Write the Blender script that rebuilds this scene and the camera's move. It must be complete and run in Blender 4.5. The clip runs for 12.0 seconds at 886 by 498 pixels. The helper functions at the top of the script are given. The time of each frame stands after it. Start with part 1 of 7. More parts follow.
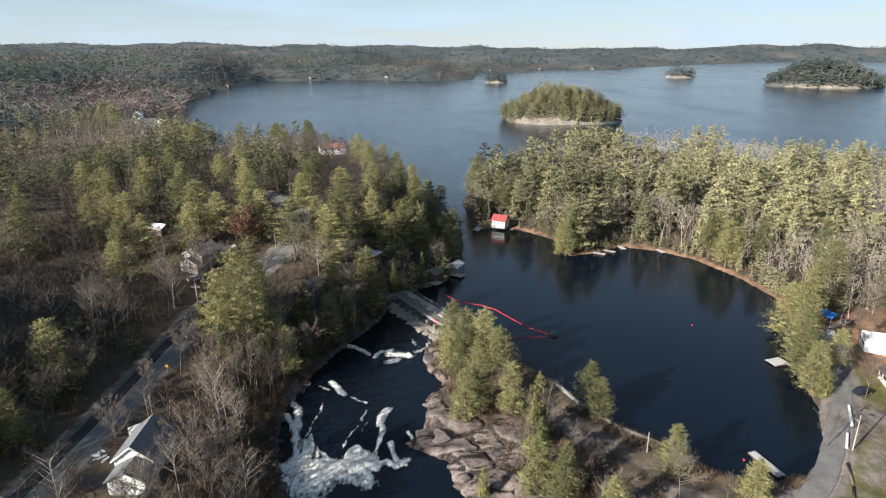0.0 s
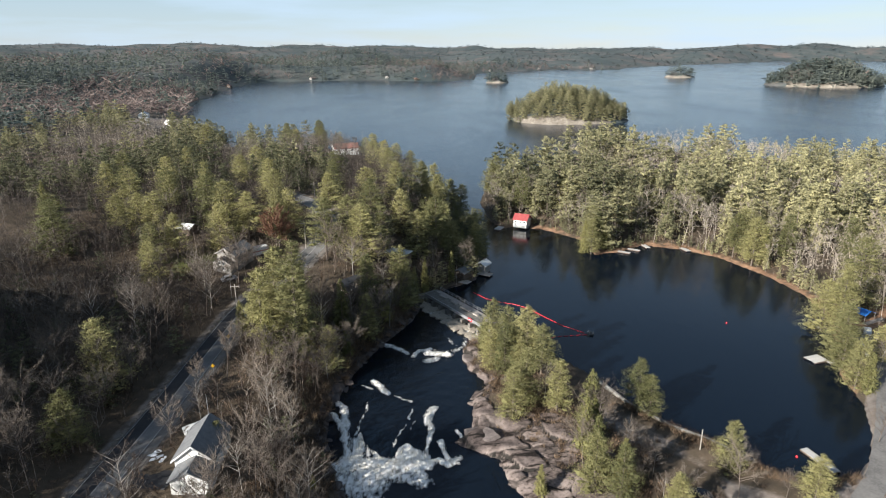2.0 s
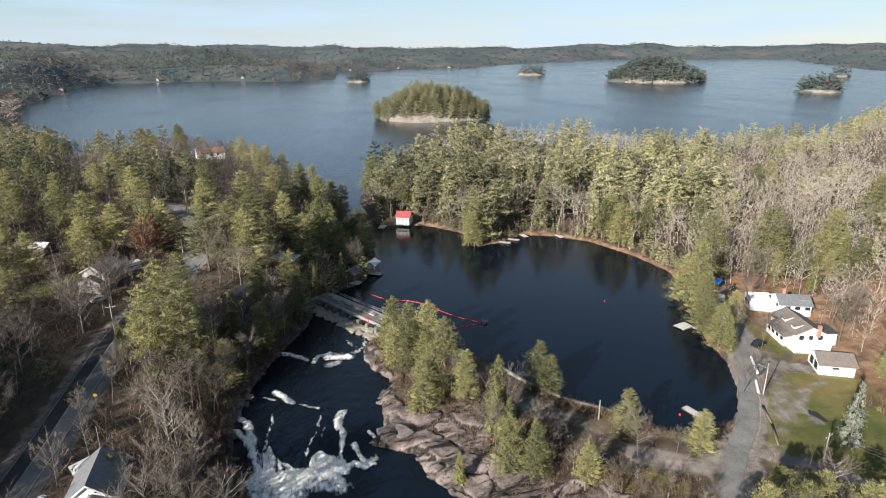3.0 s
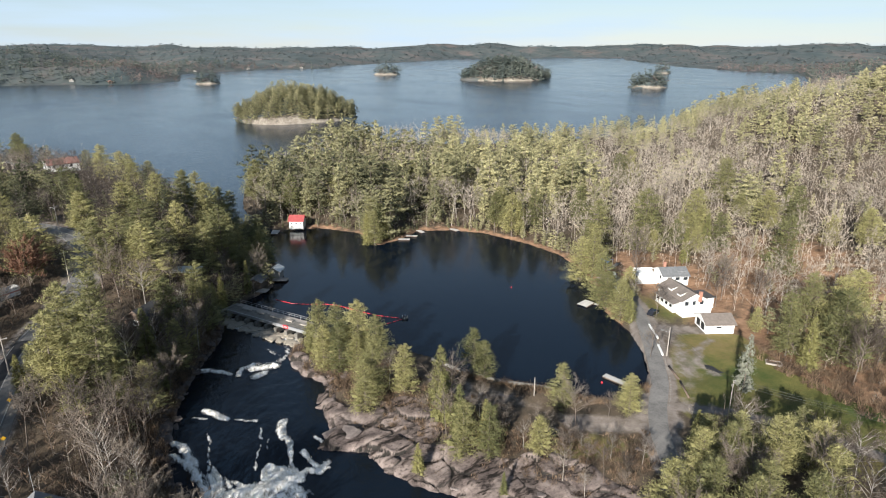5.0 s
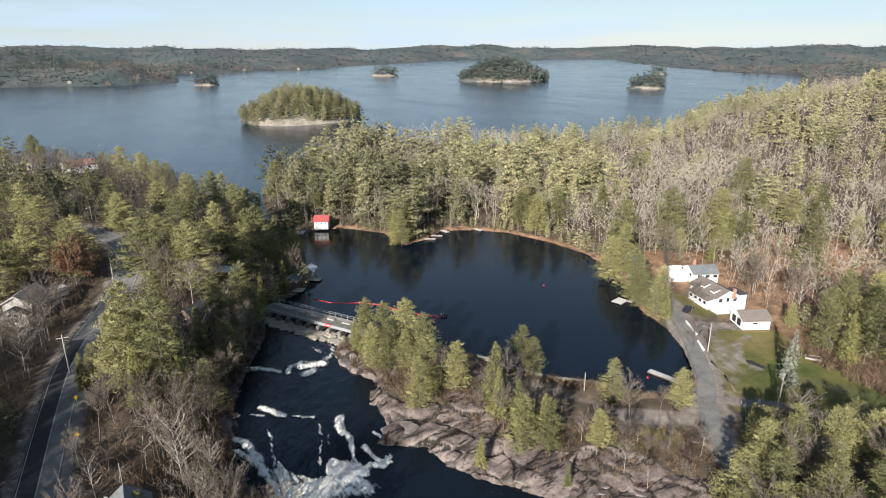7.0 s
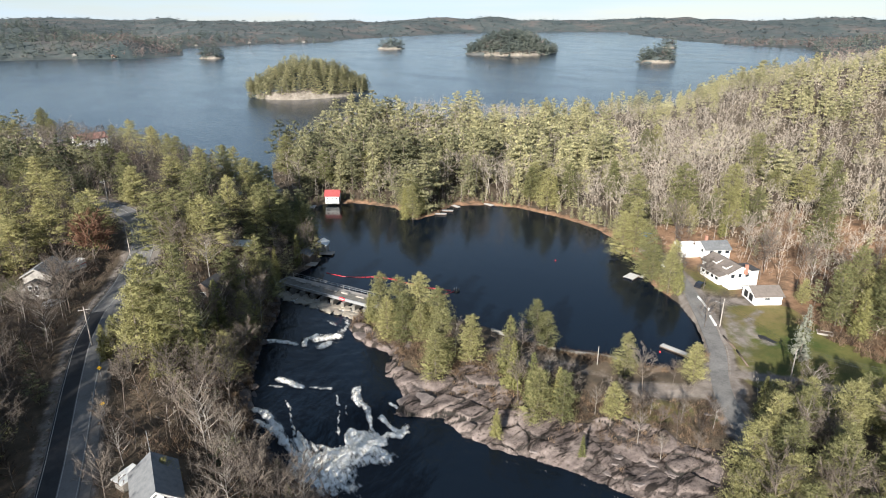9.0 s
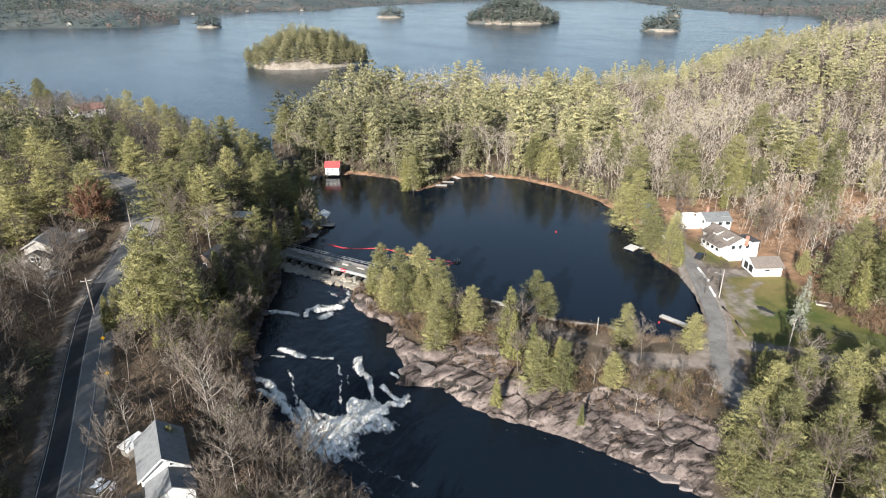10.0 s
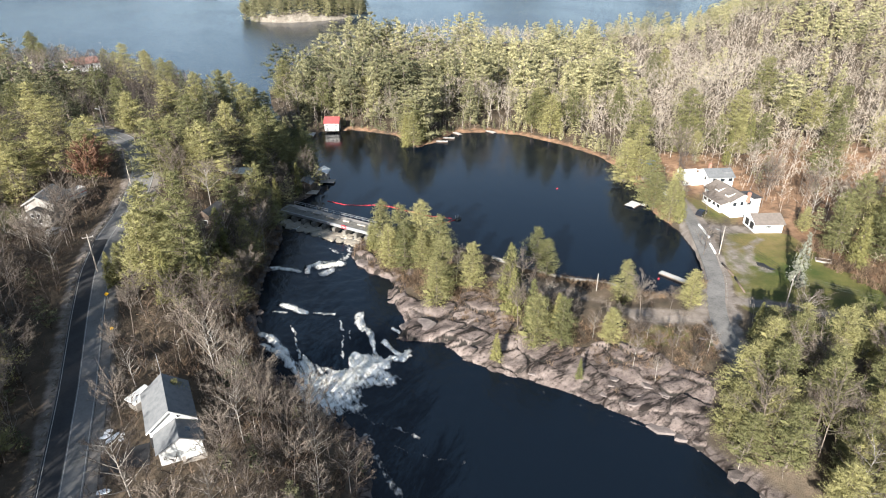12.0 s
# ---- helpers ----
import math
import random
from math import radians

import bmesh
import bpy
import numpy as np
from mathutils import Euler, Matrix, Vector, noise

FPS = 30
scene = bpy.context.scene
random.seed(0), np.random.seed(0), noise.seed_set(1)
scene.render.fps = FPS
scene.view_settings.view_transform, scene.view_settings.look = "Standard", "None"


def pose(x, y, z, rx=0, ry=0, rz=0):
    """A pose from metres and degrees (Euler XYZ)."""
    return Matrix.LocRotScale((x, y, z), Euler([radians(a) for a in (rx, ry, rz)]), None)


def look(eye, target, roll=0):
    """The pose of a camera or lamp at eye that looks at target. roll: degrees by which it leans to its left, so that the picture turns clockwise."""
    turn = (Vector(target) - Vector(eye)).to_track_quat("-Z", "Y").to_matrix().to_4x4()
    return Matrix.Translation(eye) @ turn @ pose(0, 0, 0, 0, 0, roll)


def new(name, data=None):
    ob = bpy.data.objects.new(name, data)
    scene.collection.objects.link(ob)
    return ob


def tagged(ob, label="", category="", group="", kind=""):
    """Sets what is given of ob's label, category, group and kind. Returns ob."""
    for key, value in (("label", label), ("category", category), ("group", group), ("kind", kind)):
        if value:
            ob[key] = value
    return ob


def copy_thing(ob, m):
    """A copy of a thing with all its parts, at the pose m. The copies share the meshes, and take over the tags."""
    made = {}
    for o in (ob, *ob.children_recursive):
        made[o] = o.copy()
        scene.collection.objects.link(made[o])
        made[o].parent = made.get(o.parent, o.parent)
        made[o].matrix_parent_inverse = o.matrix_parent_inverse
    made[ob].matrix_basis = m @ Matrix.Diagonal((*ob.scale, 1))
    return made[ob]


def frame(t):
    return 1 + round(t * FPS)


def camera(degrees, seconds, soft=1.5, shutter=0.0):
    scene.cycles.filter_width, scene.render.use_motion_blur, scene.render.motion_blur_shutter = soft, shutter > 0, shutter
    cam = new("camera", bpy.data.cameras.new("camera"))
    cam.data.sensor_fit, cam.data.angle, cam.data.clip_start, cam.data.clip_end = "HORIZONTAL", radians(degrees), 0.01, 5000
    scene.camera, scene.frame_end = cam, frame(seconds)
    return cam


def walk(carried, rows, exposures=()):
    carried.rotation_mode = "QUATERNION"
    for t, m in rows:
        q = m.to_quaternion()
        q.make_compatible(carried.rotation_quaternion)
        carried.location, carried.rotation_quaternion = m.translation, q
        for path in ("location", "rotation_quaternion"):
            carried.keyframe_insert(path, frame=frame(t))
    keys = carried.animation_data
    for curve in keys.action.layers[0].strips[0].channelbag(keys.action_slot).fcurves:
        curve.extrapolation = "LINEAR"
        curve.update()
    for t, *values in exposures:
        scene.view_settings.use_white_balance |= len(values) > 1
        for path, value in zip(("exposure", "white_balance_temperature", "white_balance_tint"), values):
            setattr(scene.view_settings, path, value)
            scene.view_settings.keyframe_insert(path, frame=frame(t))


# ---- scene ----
cam = camera(71.4, 12.0, 1.05)
METRES, EYE, TILT, LEAN, TURN = 48.0, 75.0, -18.3, 0.1, 0.0
ROWS = [
    (0.0, 0.0, 0.0, 0.0, 0.0, 0.0, -0.0),
    (0.5, -0.0472, 0.0006, -0.0017, -0.06, 0.02, 0.05),
    (1.0, -0.1035, 0.0009, -0.0037, -0.14, 0.02, 0.12),
    (1.5, -0.1615, 0.0002, -0.0058, -0.18, 0.03, 0.14),
    (2.0, -0.2245, 0.0014, -0.0079, -0.33, 0.03, 0.19),
    (2.5, -0.282, 0.0007, -0.0104, -3.86, -0.04, 1.37),
    (3.0, -0.352, 0.0055, -0.0108, -12.35, -0.48, 4.08),
    (3.5, -0.4309, 0.0129, -0.0099, -19.05, -1.1, 6.15),
    (5.5, -0.7352, 0.0666, 0.0102, -25.63, -1.88, 8.11),
    (6.0, -0.8088, 0.0873, 0.0162, -26.09, -1.92, 8.25),
    (6.5, -0.876, 0.1061, 0.0241, -26.02, -1.89, 8.26),
    (7.0, -0.9249, 0.119, 0.0301, -25.84, -1.83, 8.19),
    (9.0, -0.9745, 0.1252, 0.0337, -25.34, -4.05, 8.0),
    (9.5, -0.9757, 0.1243, 0.0318, -25.33, -5.42, 8.0),
    (10.0, -0.9761, 0.1242, 0.0299, -25.29, -6.64, 8.01),
    (10.5, -0.9767, 0.125, 0.0285, -25.29, -7.65, 8.01),
    (11.0, -0.9766, 0.1246, 0.0271, -25.27, -8.61, 8.04),
    (11.5, -0.9769, 0.1242, 0.0265, -25.25, -9.66, 8.04),
    (12.0, -0.9772, 0.1235, 0.0268, -25.23, -10.6, 8.03),
]
EXPOSURES = [(0.0, 1.25), (7.0, 1.25), (9.0, 1.4), (10.5, 1.6), (12.0, 1.75)]
walk(cam, [(t, pose(0, 0, EYE, TILT, LEAN, TURN) @ pose(METRES * x, METRES * y, METRES * z, 90 + pitch, roll, yaw)) for t, x, y, z, yaw, pitch, roll in ROWS], EXPOSURES)

# ---- world, sun ----
SUN_EL, SUN_AZ = 22.0, 230.0          # degrees; azimuth clockwise from +y
world = bpy.data.worlds.new("sky")
scene.world = world
world.use_nodes = True
wn, wl_ = world.node_tree.nodes, world.node_tree.links
wn.clear()
w_sky = wn.new("ShaderNodeTexSky")
w_sky.sky_type, w_sky.sun_disc = "NISHITA", False
w_sky.sun_elevation, w_sky.sun_rotation = radians(SUN_EL), radians(SUN_AZ)
w_sky.air_density, w_sky.dust_density, w_sky.ozone_density = 1.0, 0.0, 2.5
w_tc, w_map = wn.new("ShaderNodeTexCoord"), wn.new("ShaderNodeMapping")
w_map.inputs["Scale"].default_value = (1.2, 1.2, 11.0)
w_noise, w_ramp = wn.new("ShaderNodeTexNoise"), wn.new("ShaderNodeValToRGB")
w_noise.inputs["Scale"].default_value, w_noise.inputs["Detail"].default_value = 3.0, 6.0
w_ramp.color_ramp.elements[0].position, w_ramp.color_ramp.elements[1].position = 0.42, 0.75
w_mix = wn.new("ShaderNodeMixRGB")
w_mix.inputs["Color2"].default_value = (7.4, 9.6, 12.0, 1)
w_fac = wn.new("ShaderNodeMath")
w_fac.operation = "MULTIPLY_ADD"
w_fac.inputs[1].default_value, w_fac.inputs[2].default_value = 0.40, 0.55
w_sep, w_rng, w_mul = wn.new("ShaderNodeSeparateXYZ"), wn.new("ShaderNodeMapRange"), wn.new("ShaderNodeMath")
w_rng.inputs["From Min"].default_value, w_rng.inputs["From Max"].default_value = 0.06, 0.42
w_rng.inputs["To Min"].default_value, w_rng.inputs["To Max"].default_value = 1.0, 0.26
w_mul.operation = "MULTIPLY"
w_bg, w_out = wn.new("ShaderNodeBackground"), wn.new("ShaderNodeOutputWorld")
w_bg.inputs["Strength"].default_value = 0.037
wl_.new(w_tc.outputs["Generated"], w_map.inputs["Vector"])
wl_.new(w_map.outputs["Vector"], w_noise.inputs["Vector"])
wl_.new(w_noise.outputs["Fac"], w_ramp.inputs["Fac"])
wl_.new(w_ramp.outputs["Color"], w_fac.inputs[0])
wl_.new(w_tc.outputs["Generated"], w_sep.inputs["Vector"])
wl_.new(w_sep.outputs["Z"], w_rng.inputs["Value"])
wl_.new(w_fac.outputs["Value"], w_mul.inputs[0])
wl_.new(w_rng.outputs["Result"], w_mul.inputs[1])
wl_.new(w_mul.outputs["Value"], w_mix.inputs["Fac"])
wl_.new(w_sky.outputs["Color"], w_mix.inputs["Color1"])
wl_.new(w_mix.outputs["Color"], w_bg.inputs["Color"])
wl_.new(w_bg.outputs["Background"], w_out.inputs["Surface"])

sun_data = bpy.data.lights.new("sun", "SUN")
sun_data.energy, sun_data.angle, sun_data.color = 5.0, radians(0.6), (1.0, 0.955, 0.885)
sun = new("sun", sun_data)
sun_dir = Vector((math.sin(radians(SUN_AZ)) * math.cos(radians(SUN_EL)), math.cos(radians(SUN_AZ)) * math.cos(radians(SUN_EL)), math.sin(radians(SUN_EL))))
sun.matrix_world = look(sun_dir * 300, (0, 0, 0))

# ---- materials ----
def nodes_of(name):
    m = bpy.data.materials.new(name)
    m.use_nodes = True
    nt = m.node_tree
    return m, nt.nodes, nt.links, nt.nodes["Principled BSDF"]


def ramp_node(n, stops):
    r = n.new("ShaderNodeValToRGB")
    e = r.color_ramp.elements
    while len(e) < len(stops):
        e.new(0.5)
    for k, (p, c) in enumerate(stops):
        e[k].position, e[k].color = p, (*c, 1)
    return r


def noise_node(n, l, scale, detail=5.0, rough=0.6, vec=None, kind="Object"):
    t = n.new("ShaderNodeTexNoise")
    t.inputs["Scale"].default_value, t.inputs["Detail"].default_value, t.inputs["Roughness"].default_value = scale, detail, rough
    if vec is None:
        tc = n.new("ShaderNodeTexCoord")
        vec = tc.outputs[kind]
    l.new(vec, t.inputs["Vector"])
    return t


def bump_to(n, l, bsdf, height, strength, distance):
    b = n.new("ShaderNodeBump")
    b.inputs["Strength"].default_value, b.inputs["Distance"].default_value = strength, distance
    l.new(height, b.inputs["Height"])
    l.new(b.outputs["Normal"], bsdf.inputs["Normal"])
    return b


def mix_node(n, l, fac, a, b, mode="MIX"):
    m = n.new("ShaderNodeMixRGB")
    m.blend_type = mode
    for s, v in ((m.inputs["Fac"], fac), (m.inputs["Color1"], a), (m.inputs["Color2"], b)):
        if isinstance(v, (int, float)):
            s.default_value = v
        elif isinstance(v, tuple):
            s.default_value = (*v, 1)
        else:
            l.new(v, s)
    return m.outputs["Color"]


def surface(name, c1, c2, scale=1.0, rough=0.7, metal=0.0, bump=0.3, fine=8.0, spec=0.4, c3=None):
    """Two colours mixed by noise of two sizes, with a fine relief."""
    m, n, l, p = nodes_of(name)
    a, b = noise_node(n, l, scale), noise_node(n, l, scale * fine, 4.0, 0.7)
    add = n.new("ShaderNodeMath")
    add.operation = "MULTIPLY_ADD"
    l.new(b.outputs["Fac"], add.inputs[0])
    add.inputs[1].default_value = 0.5
    l.new(a.outputs["Fac"], add.inputs[2])
    stops = [(0.45, c1), (1.0, c2)] if c3 is None else [(0.45, c1), (0.72, c2), (1.0, c3)]
    r = ramp_node(n, stops)
    l.new(add.outputs["Value"], r.inputs["Fac"])
    l.new(r.outputs["Color"], p.inputs["Base Color"])
    p.inputs["Roughness"].default_value, p.inputs["Metallic"].default_value = rough, metal
    p.inputs["Specular IOR Level"].default_value = spec
    if bump:
        bump_to(n, l, p, b.outputs["Fac"], bump, 0.05)
    return m


def foliage(name, dark, light, by="object", spread=0.36):
    """Needles or leaves: one hue a tree, light and dark blades in it."""
    m, n, l, p = nodes_of(name)
    if by == "object":
        src = n.new("ShaderNodeObjectInfo").outputs["Random"]
    else:
        at = n.new("ShaderNodeAttribute")
        at.attribute_name = "tint"
        src = at.outputs["Fac"]
    geo = n.new("ShaderNodeNewGeometry")
    r1 = ramp_node(n, [(0.0, dark), (1.0, light)])
    l.new(src, r1.inputs["Fac"])
    r2 = ramp_node(n, [(0.0, (1 - spread,) * 3), (1.0, (1 + spread, 1 + 0.95 * spread, 1 + 0.8 * spread))])
    l.new(geo.outputs["Random Per Island"], r2.inputs["Fac"])
    c = mix_node(n, l, 1.0, r1.outputs["Color"], r2.outputs["Color"], "MULTIPLY")
    l.new(c, p.inputs["Base Color"])
    p.inputs["Roughness"].default_value, p.inputs["Specular IOR Level"].default_value = 0.65, 0.25
    tr = n.new("ShaderNodeBsdfTranslucent")
    l.new(c, tr.inputs["Color"])
    mx = n.new("ShaderNodeMixShader")
    mx.inputs["Fac"].default_value = 0.36
    l.new(p.outputs["BSDF"], mx.inputs[1])
    l.new(tr.outputs["BSDF"], mx.inputs[2])
    l.new(mx.outputs["Shader"], n["Material Output"].inputs["Surface"])
    return m


def ground_material():
    m, n, l, p = nodes_of("forest_ground")
    tc = n.new("ShaderNodeTexCoord").outputs["Object"]
    cov = n.new("ShaderNodeAttribute")
    cov.attribute_name = "cover"
    sep = n.new("ShaderNodeSeparateColor")
    l.new(cov.outputs["Color"], sep.inputs["Color"])
    big, mid, small = noise_node(n, l, 0.03, 4, 0.6, tc), noise_node(n, l, 0.35, 6, 0.65, tc), noise_node(n, l, 3.0, 5, 0.7, tc)
    litter = ramp_node(n, [(0.3, (0.036, 0.027, 0.022)), (0.5, (0.085, 0.061, 0.046)), (0.68, (0.165, 0.118, 0.085))])
    l.new(mid.outputs["Fac"], litter.inputs["Fac"])
    litter2 = mix_node(n, l, small.outputs["Fac"], litter.outputs["Color"], (0.10, 0.085, 0.06))
    rock = ramp_node(n, [(0.36, (0.02, 0.017, 0.016)), (0.45, (0.075, 0.062, 0.057)), (0.58, (0.135, 0.112, 0.103)), (0.76, (0.21, 0.183, 0.17))])
    rn = noise_node(n, l, 0.6, 10, 0.72, tc)
    l.new(rn.outputs["Fac"], rock.inputs["Fac"])
    mp = n.new("ShaderNodeMapping")
    mp.inputs["Rotation"].default_value, mp.inputs["Scale"].default_value = (0, 0, radians(50)), (0.13, 0.6, 0.5)
    warp = mix_node(n, l, 0.9, tc, noise_node(n, l, 0.5, 3, 0.6, tc).outputs["Color"], "ADD")
    l.new(warp, mp.inputs["Vector"])
    vor = n.new("ShaderNodeTexVoronoi")
    vor.feature = "DISTANCE_TO_EDGE"
    vor.inputs["Scale"].default_value = 0.9
    l.new(mp.outputs["Vector"], vor.inputs["Vector"])
    bn = noise_node(n, l, 0.17, 3, 0.6, tc)
    br = ramp_node(n, [(0.40, (0.35, 0.35, 0.35)), (0.58, (1, 1, 1))])
    l.new(bn.outputs["Fac"], br.inputs["Fac"])
    big2 = br.outputs["Color"]
    crack = ramp_node(n, [(0.0, (0.10, 0.08, 0.07)), (0.05, (0.45, 0.42, 0.40)), (0.10, (1, 1, 1))])
    l.new(vor.outputs["Distance"], crack.inputs["Fac"])
    rock_c = mix_node(n, l, big2, rock.outputs["Color"], crack.outputs["Color"], "MULTIPLY")
    grass = ramp_node(n, [(0.36, (0.055, 0.082, 0.02)), (0.5, (0.12, 0.118, 0.038)), (0.64, (0.20, 0.158, 0.066))])
    l.new(noise_node(n, l, 0.055, 7, 0.72, tc).outputs["Fac"], grass.inputs["Fac"])
    dirt = ramp_node(n, [(0.3, (0.135, 0.115, 0.10)), (0.5, (0.215, 0.188, 0.168)), (0.7, (0.30, 0.268, 0.242))])
    l.new(mid.outputs["Fac"], dirt.inputs["Fac"])

    def edge(out, width=0.18):
        """A mask with a ragged edge."""
        a = n.new("ShaderNodeMath")
        a.operation = "ADD"
        l.new(out, a.inputs[0])
        b = n.new("ShaderNodeMath")
        b.operation = "MULTIPLY_ADD"
        l.new(mid.outputs["Fac"], b.inputs[0])
        b.inputs[1].default_value, b.inputs[2].default_value = 0.9, -0.45
        l.new(b.outputs["Value"], a.inputs[1])
        r = ramp_node(n, [(0.5 - width, (0, 0, 0)), (0.5 + width, (1, 1, 1))])
        l.new(a.outputs["Value"], r.inputs["Fac"])
        return r.outputs["Color"]
    fall = n.new("ShaderNodeAttribute")
    fall.attribute_name = "leaf"
    russet = ramp_node(n, [(0.3, (0.11, 0.068, 0.044)), (0.5, (0.225, 0.138, 0.086)), (0.7, (0.34, 0.222, 0.145))])
    l.new(mid.outputs["Fac"], russet.inputs["Fac"])
    litter2 = mix_node(n, l, edge(fall.outputs["Fac"]), litter2, russet.outputs["Color"])
    c = mix_node(n, l, edge(sep.outputs["Green"]), litter2, grass.outputs["Color"])
    c = mix_node(n, l, edge(sep.outputs["Blue"]), c, dirt.outputs["Color"])
    c = mix_node(n, l, edge(sep.outputs["Red"]), c, rock_c)
    # treetop colour of far ground, with blue distance haze mixed in
    hazed_canopy = ramp_node(n, [(0.35, (0.048, 0.068, 0.072)), (0.5, (0.075, 0.090, 0.090)), (0.65, (0.135, 0.115, 0.108))])
    l.new(noise_node(n, l, 0.006, 8, 0.75, tc).outputs["Fac"], hazed_canopy.inputs["Fac"])
    c = mix_node(n, l, cov.outputs["Alpha"], c, hazed_canopy.outputs["Color"])
    var = ramp_node(n, [(0.3, (0.75, 0.75, 0.75)), (0.7, (1.2, 1.15, 1.1))])
    l.new(big.outputs["Fac"], var.inputs["Fac"])
    l.new(mix_node(n, l, 1.0, c, var.outputs["Color"], "MULTIPLY"), p.inputs["Base Color"])
    p.inputs["Roughness"].default_value, p.inputs["Specular IOR Level"].default_value = 0.9, 0.2
    bump_to(n, l, p, small.outputs["Fac"], 0.8, 0.25)
    return m


def water_material(name, foam=False, wave=0.5):
    m, n, l, p = nodes_of(name)
    tc = n.new("ShaderNodeTexCoord").outputs["Object"]
    mp = n.new("ShaderNodeMapping")
    mp.inputs["Rotation"].default_value, mp.inputs["Scale"].default_value = (0, 0, radians(35)), (1.0, 0.45, 1.0)
    l.new(tc, mp.inputs["Vector"])
    a, b = noise_node(n, l, wave, 6, 0.65, mp.outputs["Vector"]), noise_node(n, l, 0.012, 4, 0.55, mp.outputs["Vector"])
    p.inputs["Base Color"].default_value = (0.003, 0.006, 0.011, 1) if foam else (0.0035, 0.012, 0.026, 1)
    p.inputs["IOR"].default_value = 1.33
    p.inputs["Specular IOR Level"].default_value = 0.5
    r = n.new("ShaderNodeMapRange")
    for k, v in (("From Min", 0.35), ("From Max", 0.7), ("To Min", 0.06), ("To Max", 0.2)):
        r.inputs[k].default_value = v
    l.new(b.outputs["Fac"], r.inputs["Value"])
    l.new(r.outputs["Result"], p.inputs["Roughness"])
    bump = bump_to(n, l, p, a.outputs["Fac"], 0.7, 0.35 if not foam else 0.2)
    if not foam:
        wv = n.new("ShaderNodeAttribute")
        wv.attribute_name = "wind"
        l.new(wv.outputs["Fac"], bump.inputs["Strength"])
        # base colour: darker in the pond, bluer on the lake
        water_base = mix_node(n, l, wv.outputs["Fac"], (0.0022, 0.0045, 0.0085), (0.0040, 0.0145, 0.031))
        l.new(water_base, p.inputs["Base Color"])
    if foam:
        at = n.new("ShaderNodeAttribute")
        at.attribute_name = "foam"
        fm = n.new("ShaderNodeMapping")
        fm.inputs["Rotation"].default_value, fm.inputs["Scale"].default_value = (0, 0, radians(-14)), (1.0, 0.40, 1.0)
        fw = mix_node(n, l, 0.55, tc, noise_node(n, l, 0.6, 4, 0.6, tc).outputs["Color"], "ADD")
        l.new(fw, fm.inputs["Vector"])
        f = noise_node(n, l, 1.5, 9, 0.8, fm.outputs["Vector"])
        s = n.new("ShaderNodeMath")
        s.operation = "ADD"
        l.new(at.outputs["Fac"], s.inputs[0])
        k = n.new("ShaderNodeMath")
        k.operation = "MULTIPLY_ADD"
        l.new(f.outputs["Fac"], k.inputs[0])
        k.inputs[1].default_value, k.inputs[2].default_value = 4.6, -2.2
        km = n.new("ShaderNodeMath")
        km.operation = "MULTIPLY"
        l.new(k.outputs["Value"], km.inputs[0])
        l.new(at.outputs["Fac"], km.inputs[1])
        l.new(km.outputs["Value"], s.inputs[1])
        rr = ramp_node(n, [(0.24, (0, 0, 0)), (0.42, (0.5, 0.5, 0.5)), (0.75, (1, 1, 1))])
        l.new(s.outputs["Value"], rr.inputs["Fac"])
        fc = ramp_node(n, [(0.30, (0.30, 0.27, 0.21)), (0.42, (0.60, 0.56, 0.48)), (0.52, (0.82, 0.80, 0.76)), (0.7, (0.92, 0.91, 0.89))])
        l.new(f.outputs["Fac"], fc.inputs["Fac"])
        d = n.new("ShaderNodeBsdfDiffuse")
        l.new(fc.outputs["Color"], d.inputs["Color"])
        mx = n.new("ShaderNodeMixShader")
        l.new(rr.outputs["Color"], mx.inputs["Fac"])
        l.new(p.outputs["BSDF"], mx.inputs[1])
        l.new(d.outputs["BSDF"], mx.inputs[2])
        l.new(mx.outputs["Shader"], n["Material Output"].inputs["Surface"])
    return m


